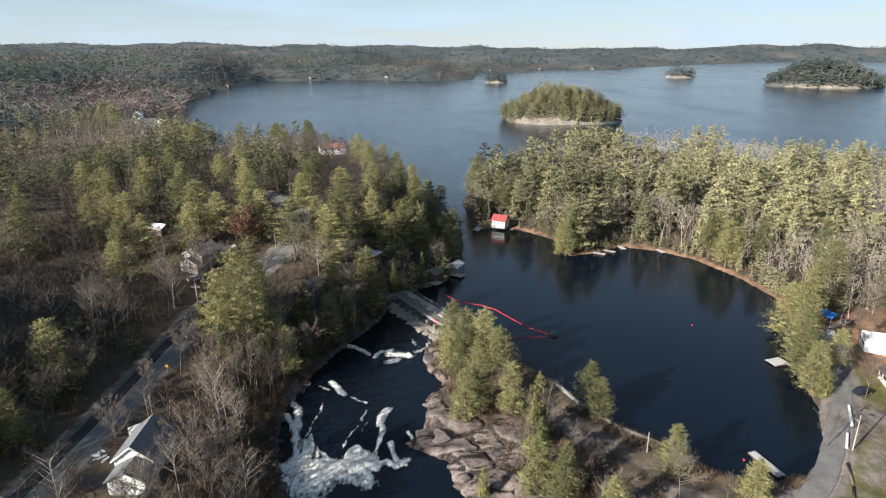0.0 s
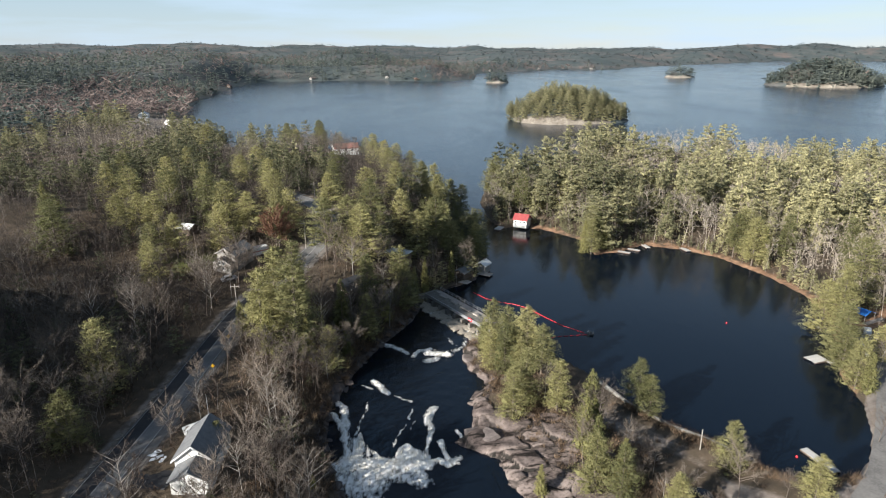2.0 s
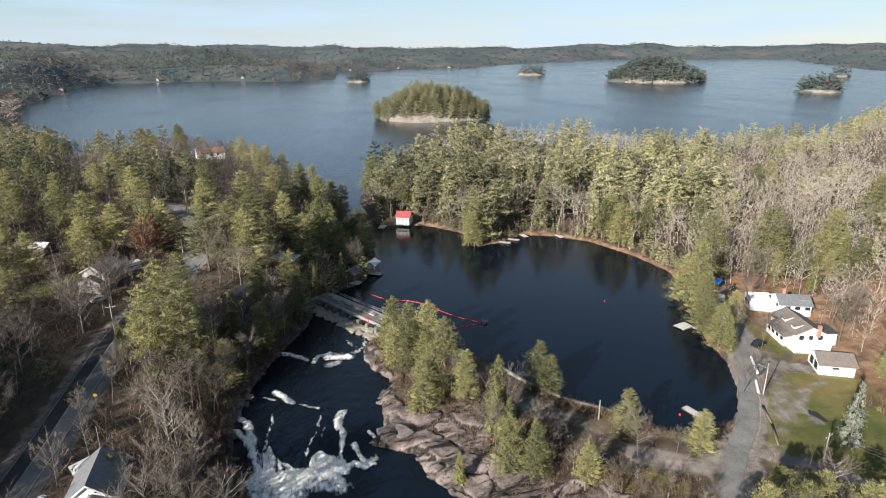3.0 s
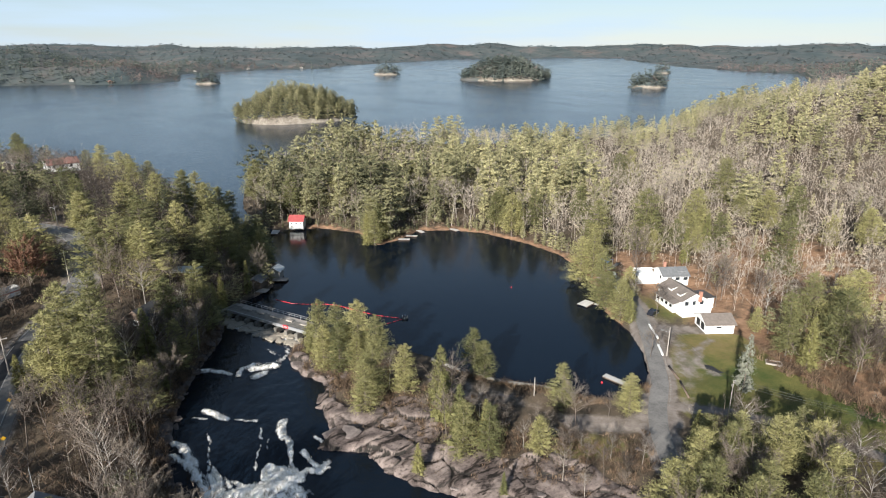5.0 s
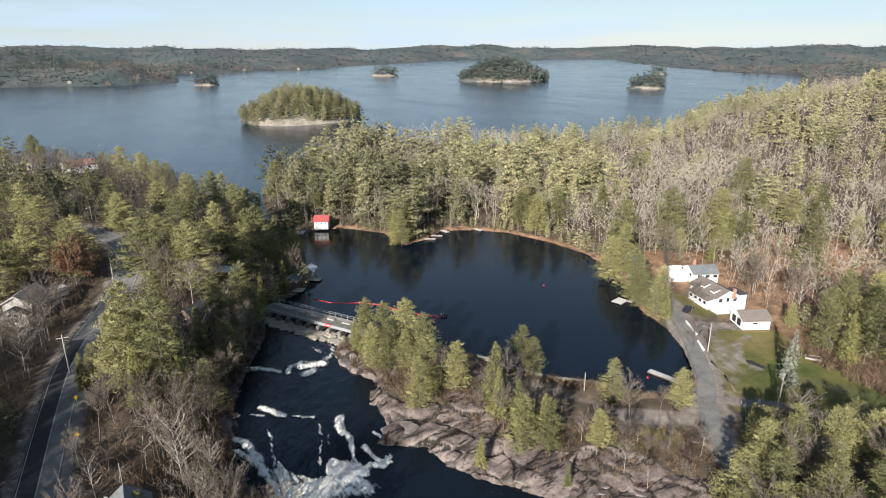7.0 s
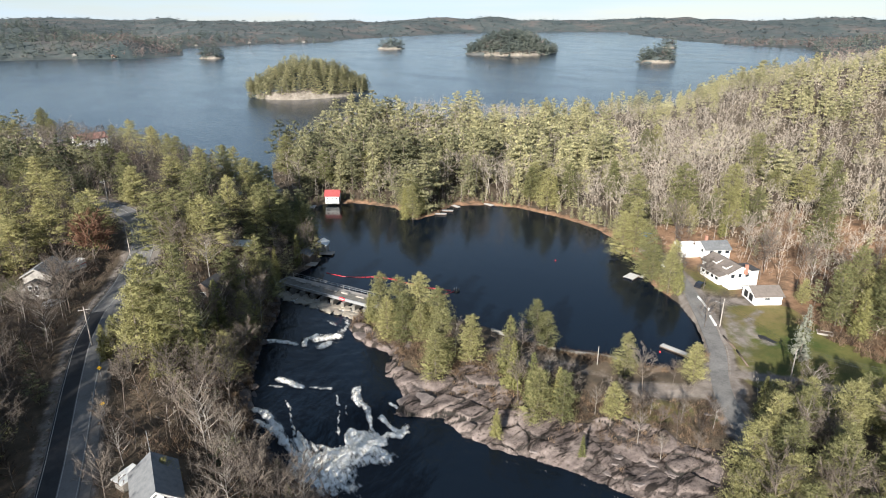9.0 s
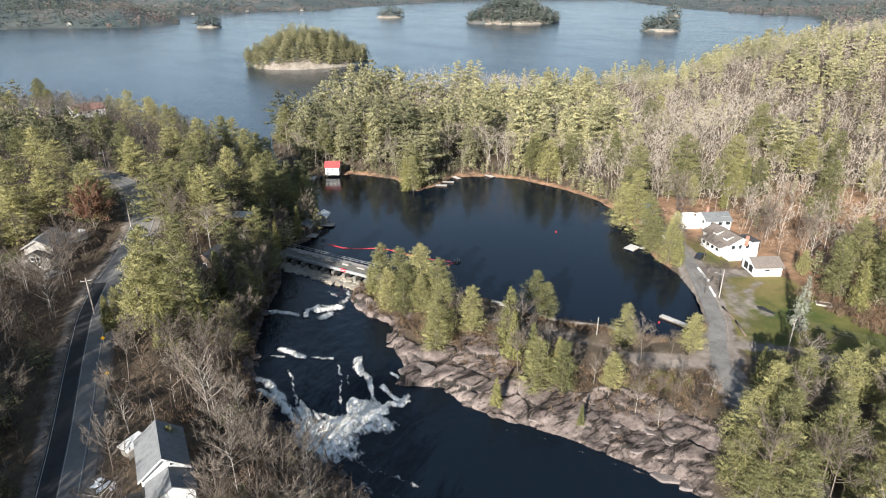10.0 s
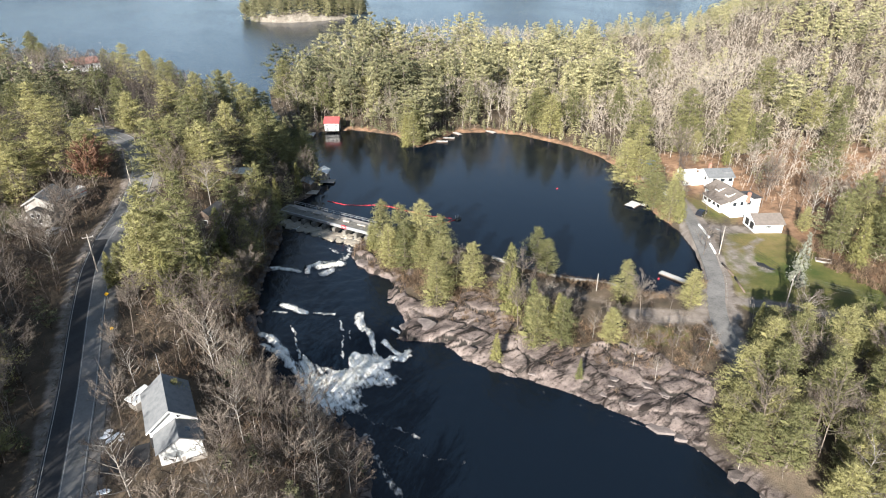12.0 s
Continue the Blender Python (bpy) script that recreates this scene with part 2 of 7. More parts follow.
def ledge_material():
    """Bare granite: pink-grey faces, dark lichen, black in the cracks."""
    m, n, l, p = nodes_of("bare_granite")
    tc = n.new("ShaderNodeTexCoord").outputs["Object"]
    a, b, c = noise_node(n, l, 0.22, 5, 0.6, tc), noise_node(n, l, 1.6, 8, 0.72, tc), noise_node(n, l, 9.0, 4, 0.7, tc)
    base = ramp_node(n, [(0.34, (0.085, 0.067, 0.061)), (0.48, (0.160, 0.128, 0.116)), (0.62, (0.250, 0.205, 0.184))])
    l.new(a.outputs["Fac"], base.inputs["Fac"])
    spot = ramp_node(n, [(0.36, (0.30, 0.29, 0.28)), (0.46, (0.85, 0.84, 0.83)), (0.60, (1.0, 1.0, 1.0)), (0.75, (1.18, 1.16, 1.14))])
    l.new(b.outputs["Fac"], spot.inputs["Fac"])
    col = mix_node(n, l, 1.0, base.outputs["Color"], spot.outputs["Color"], "MULTIPLY")
    mp = n.new("ShaderNodeMapping")
    mp.inputs["Rotation"].default_value, mp.inputs["Scale"].default_value = (0, 0, radians(42)), (0.14, 0.55, 0.4)
    l.new(tc, mp.inputs["Vector"])
    wet = ramp_node(n, [(0.41, (0.10, 0.09, 0.08)), (0.45, (0.70, 0.68, 0.67)), (0.53, (1, 1, 1))])
    l.new(noise_node(n, l, 1.0, 9, 0.68, mp.outputs["Vector"]).outputs["Fac"], wet.inputs["Fac"])
    col = mix_node(n, l, 1.0, col, wet.outputs["Color"], "MULTIPLY")
    at = n.new("ShaderNodeAttribute")
    at.attribute_name = "split"
    soil = ramp_node(n, [(0.25, (0, 0, 0)), (0.6, (1, 1, 1))])
    l.new(at.outputs["Fac"], soil.inputs["Fac"])
    l.new(mix_node(n, l, soil.outputs["Color"], col, (0.022, 0.019, 0.016)), p.inputs["Base Color"])
    p.inputs["Roughness"].default_value, p.inputs["Specular IOR Level"].default_value = 0.8, 0.3
    add = n.new("ShaderNodeMath")
    add.operation = "ADD"
    l.new(b.outputs["Fac"], add.inputs[0]), l.new(c.outputs["Fac"], add.inputs[1])
    bump_to(n, l, p, add.outputs["Value"], 0.6, 0.16)
    return m


M_LEDGE = ledge_material()
M_GROUND = ground_material()
M_LAKE = water_material("lake_water", False, 0.35)
M_RIVER = water_material("river_water", True, 0.8)
M_PINE = foliage("pine_needles", (0.135, 0.138, 0.064), (0.320, 0.298, 0.138))
M_CEDAR = foliage("cedar_leaves", (0.120, 0.126, 0.054), (0.270, 0.250, 0.100))
M_TWIG = foliage("bare_twigs", (0.066, 0.053, 0.046), (0.245, 0.205, 0.172))
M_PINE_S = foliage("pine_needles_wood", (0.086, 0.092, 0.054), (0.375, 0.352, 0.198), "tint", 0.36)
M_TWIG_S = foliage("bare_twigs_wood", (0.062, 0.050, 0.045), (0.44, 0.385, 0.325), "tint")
# far trees: distance haze put into the colours, bluer and paler
M_HAZED_PINE = foliage("hazed_needles", (0.056, 0.080, 0.080), (0.175, 0.192, 0.160), "tint", 0.10)
M_HAZED_TWIG = foliage("hazed_twigs", (0.115, 0.096, 0.094), (0.26, 0.203, 0.182), "tint", 0.10)
M_HAZED_WOODS = foliage("hazed_woods", (0.085, 0.118, 0.135), (0.160, 0.172, 0.170), "tint")
M_RUST = foliage("russet_leaves", (0.15, 0.082, 0.055), (0.22, 0.125, 0.085))
M_SILVER = foliage("silver_needles", (0.20, 0.21, 0.17), (0.24, 0.25, 0.20))
M_SPRAY = foliage("white_spray", (0.80, 0.77, 0.71), (0.83, 0.81, 0.76), "tint")
M_SHRUB = foliage("russet_shrub_stems", (0.062, 0.044, 0.034), (0.26, 0.185, 0.125), "tint")
M_BARK = surface("bark", (0.07, 0.055, 0.045), (0.20, 0.165, 0.14), 1.5, 0.9)
M_GREY_BARK = surface("grey_bark", (0.17, 0.145, 0.125), (0.42, 0.375, 0.335), 0.8, 0.9)
M_BIRCH = surface("pale_bark", (0.20, 0.178, 0.155), (0.42, 0.39, 0.35), 1.2, 0.85)
M_ROCK = surface("granite", (0.03, 0.026, 0.024), (0.088, 0.072, 0.066), 0.5, 0.85, bump=0.8, c3=(0.165, 0.136, 0.122))
M_SLAB = surface("pale_slab", (0.06, 0.05, 0.047), (0.125, 0.104, 0.097), 0.5, 0.85, bump=0.8, c3=(0.20, 0.168, 0.155))
M_CLIFF = surface("pale_granite", (0.06, 0.05, 0.042), (0.17, 0.148, 0.12), 0.06, 0.9, bump=0.8, c3=(0.33, 0.295, 0.25))
M_ASPHALT = surface("worn_asphalt", (0.09, 0.087, 0.083), (0.15, 0.145, 0.138), 0.25, 0.85, c3=(0.19, 0.183, 0.175))
M_LANE = surface("pale_lane", (0.09, 0.086, 0.082), (0.155, 0.148, 0.140), 0.3, 0.9, c3=(0.21, 0.20, 0.187))
M_ASPHALT_NEW = surface("new_asphalt", (0.02, 0.02, 0.022), (0.04, 0.04, 0.042), 0.4, 0.8)
M_GRAVEL = surface("gravel", (0.12, 0.105, 0.09), (0.23, 0.205, 0.18), 1.0, 0.95, bump=0.6)
M_PAINT_LINE = surface("road_paint", (0.24, 0.235, 0.22), (0.42, 0.415, 0.39), 2.0, 0.7)
M_CONCRETE = surface("concrete", (0.15, 0.142, 0.128), (0.28, 0.27, 0.25), 0.6, 0.9)
M_PIER = surface("stained_concrete", (0.07, 0.065, 0.055), (0.19, 0.18, 0.16), 0.9, 0.9)
M_WHITE = surface("white_siding", (0.56, 0.56, 0.545), (0.72, 0.72, 0.70), 0.8, 0.6, bump=0.1)
M_CREAM = surface("cream_siding", (0.20, 0.186, 0.17), (0.29, 0.272, 0.25), 0.8, 0.7, bump=0.1)
M_SHINGLE = surface("grey_shingles", (0.10, 0.105, 0.11), (0.17, 0.175, 0.18), 1.2, 0.85, bump=0.5)
M_SHINGLE_B = surface("brown_shingles", (0.115, 0.095, 0.083), (0.185, 0.158, 0.138), 1.2, 0.85, bump=0.5)
M_SHINGLE_D = surface("dark_shingles", (0.035, 0.035, 0.038), (0.07, 0.07, 0.072), 1.2, 0.8, bump=0.5)
M_RED_ROOF = surface("red_metal_roof", (0.24, 0.040, 0.042), (0.34, 0.085, 0.08), 0.6, 0.55, bump=0.1)
M_OLD_RED = surface("faded_red_roof", (0.20, 0.095, 0.08), (0.29, 0.16, 0.135), 0.6, 0.7, bump=0.1)
M_PALE_ROOF = surface("pale_metal_roof", (0.5, 0.5, 0.48), (0.68, 0.68, 0.66), 0.7, 0.5, bump=0.1)
M_WOOD = surface("grey_timber", (0.20, 0.175, 0.15), (0.36, 0.33, 0.30), 1.0, 0.85)
M_DOCK = surface("bleached_planks", (0.34, 0.33, 0.31), (0.50, 0.49, 0.47), 1.0, 0.8)
M_APRON = surface("beige_stone", (0.20, 0.175, 0.14), (0.34, 0.305, 0.25), 0.8, 0.9, bump=0.5)
M_WOOD_D = surface("dark_timber", (0.07, 0.05, 0.04), (0.15, 0.11, 0.085), 1.0, 0.85)
M_STEEL = surface("galvanised_steel", (0.30, 0.31, 0.32), (0.48, 0.49, 0.50), 2.0, 0.5, 0.6, 0.1)
M_RED = surface("red_float", (0.55, 0.02, 0.035), (0.70, 0.05, 0.06), 2.0, 0.45, bump=0.0)
M_DARK = surface("black_rubber", (0.012, 0.012, 0.013), (0.03, 0.03, 0.032), 2.0, 0.6)
M_GLASS = surface("window_glass", (0.015, 0.018, 0.022), (0.03, 0.035, 0.04), 0.5, 0.08, bump=0.0, spec=0.6)
M_BLUE = surface("blue_tarpaulin", (0.015, 0.11, 0.38), (0.03, 0.18, 0.5), 1.0, 0.5)
M_CAR_DARK = surface("dark_car_paint", (0.012, 0.013, 0.018), (0.02, 0.022, 0.028), 1.0, 0.25, bump=0.0)
M_CAR_LIGHT = surface("silver_car_paint", (0.45, 0.46, 0.47), (0.58, 0.59, 0.60), 1.0, 0.3, 0.3, 0.0)
M_BRICK = surface("red_brick", (0.22, 0.10, 0.07), (0.36, 0.19, 0.14), 2.0, 0.9)
M_SNOW = surface("old_snow", (0.62, 0.63, 0.65), (0.80, 0.81, 0.83), 1.5, 0.8)
M_YELLOW = surface("yellow_sign_paint", (0.55, 0.33, 0.02), (0.68, 0.42, 0.03), 2.0, 0.5, bump=0.0)


# ---- plan: shores, roads, heights ----
SHORE_WEST = [(-12, 181), (1, 192), (7, 210), (8, 235), (4, 262), (-8, 285), (-15, 310), (-22, 345), (-42, 393), (-62, 412), (-98, 478), (-128, 470), (-158, 460), (-195, 500), (-250, 600), (-311, 765), (-350, 892), (-404, 1250), (-386, 1388), (-284, 1430), (-159, 1449), (-29, 1376), (69, 1441), (96, 1793), (195, 1905), (386, 2028), (546, 1975), (646, 2217), (1000, 2496), (1685, 3094), (2228, 2952)]
SHORE_EAST = [(2448, 2826), (1960, 2161), (1626, 1558), (1495, 1230), (1500, 1063), (1250, 860), (950, 660), (700, 530), (540, 470), (400, 420), (330, 412), (265, 410), (215, 420), (160, 450), (122, 462), (84, 436), (52, 393), (17, 343), (9, 300), (12, 262), (16.5, 253), (22.6, 256.5), (35, 249.6), (45.7, 237), (47, 218), (57, 221), (69, 229), (81, 224), (92, 214), (100, 194), (103, 178), (101, 163), (94, 146), (84, 129), (82, 117), (76, 105), (70, 97), (64, 92), (53, 91.7), (49, 96.5), (43, 104), (37, 109), (31, 117), (28, 126), (20.6, 137), (13, 146), (4.7, 157)]
LAKE = np.array(SHORE_WEST + SHORE_EAST, float)
RIVER = np.array([(-14, 181), (-19, 162), (-26, 148), (-31, 135), (-34.6, 119), (-34, 108), (-31, 98), (-26, 89), (-24, 83), (-25, 76), (-27, 70), (-30, 40), (-45, 0), (-80, -80), (60, -80), (40, 0), (33, 20), (27, 43.6), (25.6, 50.7), (24.7, 59.6), (19.8, 68), (14.4, 78), (7.5, 87), (1.7, 95), (1.2, 101.7), (-8, 107.5), (-4.2, 110), (-3.4, 120), (1.1, 129.6), (-4, 135), (-5, 146), (4.4, 157.5)], float)
PENINSULA = np.array([(-10, 107), (-6, 146), (5, 160), (21, 139), (31, 119), (49, 98.5), (53, 93), (58, 90), (52, 79), (44, 68), (34, 63), (26, 57), (19, 67), (7, 86), (0, 96)], float)
LAWN = np.array([(90, 106), (78, 97), (71, 88), (64, 79), (66, 71), (76, 55), (92, 44), (100, 60), (97, 80), (103, 99), (96, 104)], float)
ROAD_W = np.array([(-71, 40, 4.6), (-69.5, 62, 5.0), (-67.6, 83, 5.5), (-65.6, 106, 6.4), (-64.2, 128, 7.7), (-62.6, 145, 9.1), (-59.5, 158, 10.4), (-55, 169, 11.6), (-51.5, 181, 13), (-49, 194, 14.4), (-49.5, 209, 16), (-54, 222, 17), (-62, 234, 17.4), (-75, 248, 17.6)], float)
ROAD_E = np.array([(38, 48, 2.2), (43, 60, 1.9), (48, 69, 1.7), (53, 77, 1.6), (59.5, 84, 1.5), (67, 90.5, 1.5), (73, 98, 1.5), (79, 106, 1.6), (86, 116, 1.8), (91, 124, 2.0), (95, 134, 2.2), (100, 147, 2.4)], float)
ISLANDS = [  # x, y, half-length, half-depth, hill, tree spacing
    (123, 662, 64, 47, 16, 4.8), (732, 1228, 105, 95, 25, 7.0), (810, 868, 36, 30, 6, 7),
    (112, 1342, 25, 20, 3, 7), (572, 1543, 36, 28, 5, 8), (1240, 1262, 24, 20, 5, 8)]
RIVER_TOP, RIVER_LOW = -1.2, -2.9


def sstep(v):
    v = np.clip(v, 0, 1)
    return v * v * (3 - 2 * v)


def hash2(i, j, k):
    v = np.sin(i * 127.1 + j * 311.7 + k * 74.7) * 43758.5453
    return v - np.floor(v)


def vnoise(x, y, scale, seed=0, octaves=3):
    """Smooth noise from -1 to 1."""
    out, amp, tot = 0.0, 1.0, 0.0
    for o in range(octaves):
        u, v = x / scale * 2 ** o + 31.7 * o, y / scale * 2 ** o + 17.3 * o
        i, j = np.floor(u), np.floor(v)
        f, g = u - i, v - j
        f, g = f * f * (3 - 2 * f), g * g * (3 - 2 * g)
        a, b = hash2(i, j, seed) * (1 - f) + hash2(i + 1, j, seed) * f, hash2(i, j + 1, seed) * (1 - f) + hash2(i + 1, j + 1, seed) * f
        out, tot, amp = out + amp * (2 * (a * (1 - g) + b * g) - 1), tot + amp, amp * 0.5
    return out / tot


def seg_dist(x, y, pts, closed=False, heights=None):
    best, bz = np.full(np.shape(x), 1e12), np.zeros(np.shape(x))
    n = len(pts)
    for k in range(n if closed else n - 1):
        (ax, ay), (bx, by) = pts[k][:2], pts[(k + 1) % n][:2]
        dx, dy = bx - ax, by - ay
        t = np.clip(((x - ax) * dx + (y - ay) * dy) / (dx * dx + dy * dy + 1e-9), 0, 1)
        d = (x - ax - t * dx) ** 2 + (y - ay - t * dy) ** 2
        if heights is not None:
            bz = np.where(d < best, heights[k] * (1 - t) + heights[(k + 1) % n] * t, bz)
        best = np.minimum(best, d)
    return (np.sqrt(best), bz) if heights is not None else np.sqrt(best)


def inside(x, y, poly):
    c = np.zeros(np.shape(x), bool)
    n = len(poly)
    for k in range(n):
        (ax, ay), (bx, by) = poly[k], poly[(k + 1) % n]
        if ay != by:
            c ^= ((ay > y) != (by > y)) & (x < (bx - ax) * (y - ay) / (by - ay) + ax)
    return c


def signed(x, y, poly):
    """Metres from the outline: minus inside."""
    d = seg_dist(x, y, poly, True)
    return np.where(inside(x, y, poly), -d, d)


def river_z(x, y):
    """The river's level: a slope below the dam, a quiet reach, the falls and the lower pool."""
    crest = 106.5 + 0.10 * (x + 20) ** 2 / 10 + 1.5 * np.sin(x * 0.7)
    s = sstep((crest - y) / 9.0 + 0.5)
    return RIVER_TOP * (1 - s) + RIVER_LOW * s + 0.5 * sstep((y - 150 + 1.2 * x) / 20.0)


HILL_Y, HILL_Z = [0, 60, 85, 110, 140, 165, 195, 220, 300, 380, 600], [4.4, 5, 5.3, 6.2, 8.2, 10.5, 14, 15.5, 10.5, 5, 4]


def hills(x, y):
    r = np.hypot(x + 20, y)
    h = 1.2 + np.interp(y, HILL_Y, HILL_Z) * sstep((8 - x) / 42) * sstep((700 - y) / 300)
    h = h + (14 + 10 * vnoise(x, y, 160, 3, 2)) * sstep((-85 - x) / 180) * (1 - 0.85 * sstep((y - 190) / 130) * sstep((900 - y) / 150))
    u, v = 0.77 * (x + 150) + 0.64 * (y - 84), -0.64 * (x + 150) + 0.77 * (y - 84)
    h = h + 37 * np.exp(-(u / 28) ** 2 / 2 - (v / 38) ** 2 / 2)     # hill added out of view so that its shade falls on the road
    flank = sstep((0.695 * (x + 44) - 0.719 * (y - 6)) / 52)
    h = h + flank * sstep((x - 104) / 70) * 37 * np.exp(-((x - 430) / 150) ** 2 / 2 - ((y - 225) / 125) ** 2 / 2) + sstep((x - 104) / 70) * 37 * np.exp(-((x - 560) / 170) ** 2 / 2 - ((y - 20) / 160) ** 2 / 2)
    h = h + 1.8 * vnoise(x, y, 60, 5, 2) * sstep((r - 160) / 150)
    h = h + 4.5 * np.exp(-((x + 78) / 30) ** 2 - ((y - 381) / 30) ** 2)
    far = sstep((r - 700) / 900)
    h = h + np.minimum(far * (12 + 34 * vnoise(x, y, 330, 7, 2)), 36) + 9 * sstep((r - 420) / 200) * vnoise(x, y, 190, 15, 2) + 26 * np.exp(-((x + 640) / 210) ** 2 - ((y - 1420) / 170) ** 2)
    h = h + sstep((r - 2300) / 2200) * (40 + 16 * vnoise(x, y, 900, 9, 2))
    return np.maximum(h, 0.8)


def ground_z(x, y):
    x, y = np.asarray(x, float), np.asarray(y, float)
    dl, dr = signed(x, y, LAKE), signed(x, y, RIVER)
    d = np.minimum(dl, dr)
    a, b = np.maximum(dl, 0), np.maximum(dr, 0)
    level = river_z(x, y) * a / (a + b + 1e-6)
    soft = np.clip(1 - signed(x, y, PENINSULA) / 5.0, 0, 1)
    rock = np.abs(vnoise(x, y, 9, 11, 3))
    land = level + 0.7 * (1 - np.exp(-np.maximum(d, 0) / 1.2)) + hills(x, y) * sstep(d / (20.0 + 0.10 * np.maximum(np.hypot(x, y) - 450, 0))) * (1 - 0.55 * soft)
    land = land + 0.35 * vnoise(x, y, 7, 2, 3) * sstep(d / 6) + soft * (1.6 * (0.42 - rock)) * sstep(d / 3)
    bed = np.where(dr < dl, river_z(x, y), 0.0) - 0.4 - np.minimum(3.5, 0.3 * np.maximum(-d, 0))
    z = np.where(d > 0, land, bed)
    for road, w in ((ROAD_W, 6.0), (ROAD_E, 3.2)):
        q, rz = seg_dist(x, y, road[:, :2], False, road[:, 2])
        k = (1 - sstep((q - w) / 7.0)) * sstep((d + 0.5) / 1.5)
        z = z * (1 - k) + (rz - 0.06) * k
    return z


def gz(x, y):
    return float(ground_z(np.array([x]), np.array([y]))[0])


# ---- mesh helpers ----
def mesh_np(name, V, F, mats, smooth=False, mat_index=None, point_float=None, point_color=None):
    me = bpy.data.meshes.new(name)
    V, F = np.asarray(V, np.float32), np.asarray(F, np.int32)
    k = F.shape[1]
    me.vertices.add(len(V))
    me.vertices.foreach_set("co", V.ravel())
    me.loops.add(F.size)
    me.loops.foreach_set("vertex_index", F.ravel())
    me.polygons.add(len(F))
    me.polygons.foreach_set("loop_start", np.arange(0, F.size, k, dtype=np.int32))
    for m in mats:
        me.materials.append(m)
    if mat_index is not None:
        me.polygons.foreach_set("material_index", np.asarray(mat_index, np.int32))
    me.update(calc_edges=True)
    me.polygons.foreach_set("use_smooth", np.full(len(F), smooth))
    if point_float is not None:
        at = me.attributes.new(point_float[0], "FLOAT", "POINT")
        at.data.foreach_set("value", np.asarray(point_float[1], np.float32))
    if point_color is not None:
        at = me.attributes.new(point_color[0], "FLOAT_COLOR", "POINT")
        at.data.foreach_set("color", np.asarray(point_color[1], np.float32).ravel())
    return me


def part(name, shape, material, parent, label="", smooth=False):
    """One mesh object, from a bmesh or a mesh, under a thing or a part."""
    if isinstance(shape, bmesh.types.BMesh):
        me = bpy.data.meshes.new(name)
        bmesh.ops.recalc_face_normals(shape, faces=shape.faces)
        shape.to_mesh(me)
        shape.free()
        if smooth:
            for f in me.polygons:
                f.use_smooth = True
    else:
        me = shape
    if material is not None and not me.materials:
        me.materials.append(material)
    ob = new(name, me)
    ob.parent = parent
    if label:
        tagged(ob, label)
    return ob


def thing(name, label, category, m=None, group="", kind=""):
    """An Empty at the base of a thing that has parts."""
    ob = new(name)
    ob.empty_display_size = 0.3
    if m is not None:
        ob.matrix_basis = m
    return tagged(ob, label, category, group, kind)


def single(name, shape, material, label, category, m=None, group="", kind="", smooth=False):
    ob = part(name, shape, material, None, "", smooth)
    if m is not None:
        ob.matrix_basis = m
    return tagged(ob, label, category, group, kind)


def box(bm, x0, y0, z0, x1, y1, z1, m=None, bevel=0.0):
    r = bmesh.ops.create_cube(bm, size=1.0)
    vs = r["verts"]
    for v in vs:
        v.co = Vector((x0 + (v.co.x + 0.5) * (x1 - x0), y0 + (v.co.y + 0.5) * (y1 - y0), z0 + (v.co.z + 0.5) * (z1 - z0)))
    if bevel:
        es = list({e for v in vs for e in v.link_edges})
        g = bmesh.ops.bevel(bm, geom=es, offset=bevel, segments=1, affect="EDGES", profile=0.5)
        vs = list({v for f in g["faces"] for v in f.verts} | {v for v in vs if v.is_valid})
    if m is not None:
        bmesh.ops.transform(bm, matrix=m, verts=vs)
    return vs


def boxed(x0, y0, z0, x1, y1, z1, bevel=0.0):
    bm = bmesh.new()
    box(bm, x0, y0, z0, x1, y1, z1, None, bevel)
    return bm


def rod(bm, a, b, r0, r1=None, sides=6):
    a, b = Vector(a), Vector(b)
    m = Matrix.Translation((a + b) / 2) @ (b - a).to_track_quat("Z", "Y").to_matrix().to_4x4()
    bmesh.ops.create_cone(bm, cap_ends=True, segments=sides, radius1=r0, radius2=r0 if r1 is None else r1, depth=(b - a).length, matrix=m)


def rodded(a, b, r0, r1=None, sides=6):
    bm = bmesh.new()
    rod(bm, a, b, r0, r1, sides)
    return bm


def prism(pts, y0, y1):
    """A solid with the outline pts (x, z), from y0 to y1."""
    bm = bmesh.new()
    a, b = [bm.verts.new((x, y0, z)) for x, z in pts], [bm.verts.new((x, y1, z)) for x, z in pts]
    bm.faces.new(a), bm.faces.new(b[::-1])
    for k in range(len(pts)):
        j = (k + 1) % len(pts)
        bm.faces.new((a[j], a[k], b[k], b[j]))
    return bm


def blob(bm, m, seed, rough=0.25, sub=2):
    """A worn stone."""
    r = bmesh.ops.create_icosphere(bm, subdivisions=sub, radius=1.0)
    for v in r["verts"]:
        k = 1 + rough * noise.noise(v.co * 1.3 + Vector((seed * 3.1, seed * 1.7, 0))) * 2
        v.co = v.co * k
        v.co.z = max(min(v.co.z, 0.62), -0.8)
    bmesh.ops.transform(bm, matrix=m, verts=r["verts"])


# ---- ground, water, islands ----
def spaced(a, b, step, lo, hi, grow):
    """Even steps from a to b, growing steps outside them."""
    mid = list(np.arange(a, b + 1e-6, step))
    out, s, v = [], step, mid[-1]
    while v < hi:
        s *= grow
        v += s
        out.append(min(v, hi))
    back, s, v = [], step, a
    while v > lo:
        s *= grow
        v -= s
        back.append(max(v, lo))
    return np.array(back[::-1] + mid + out)


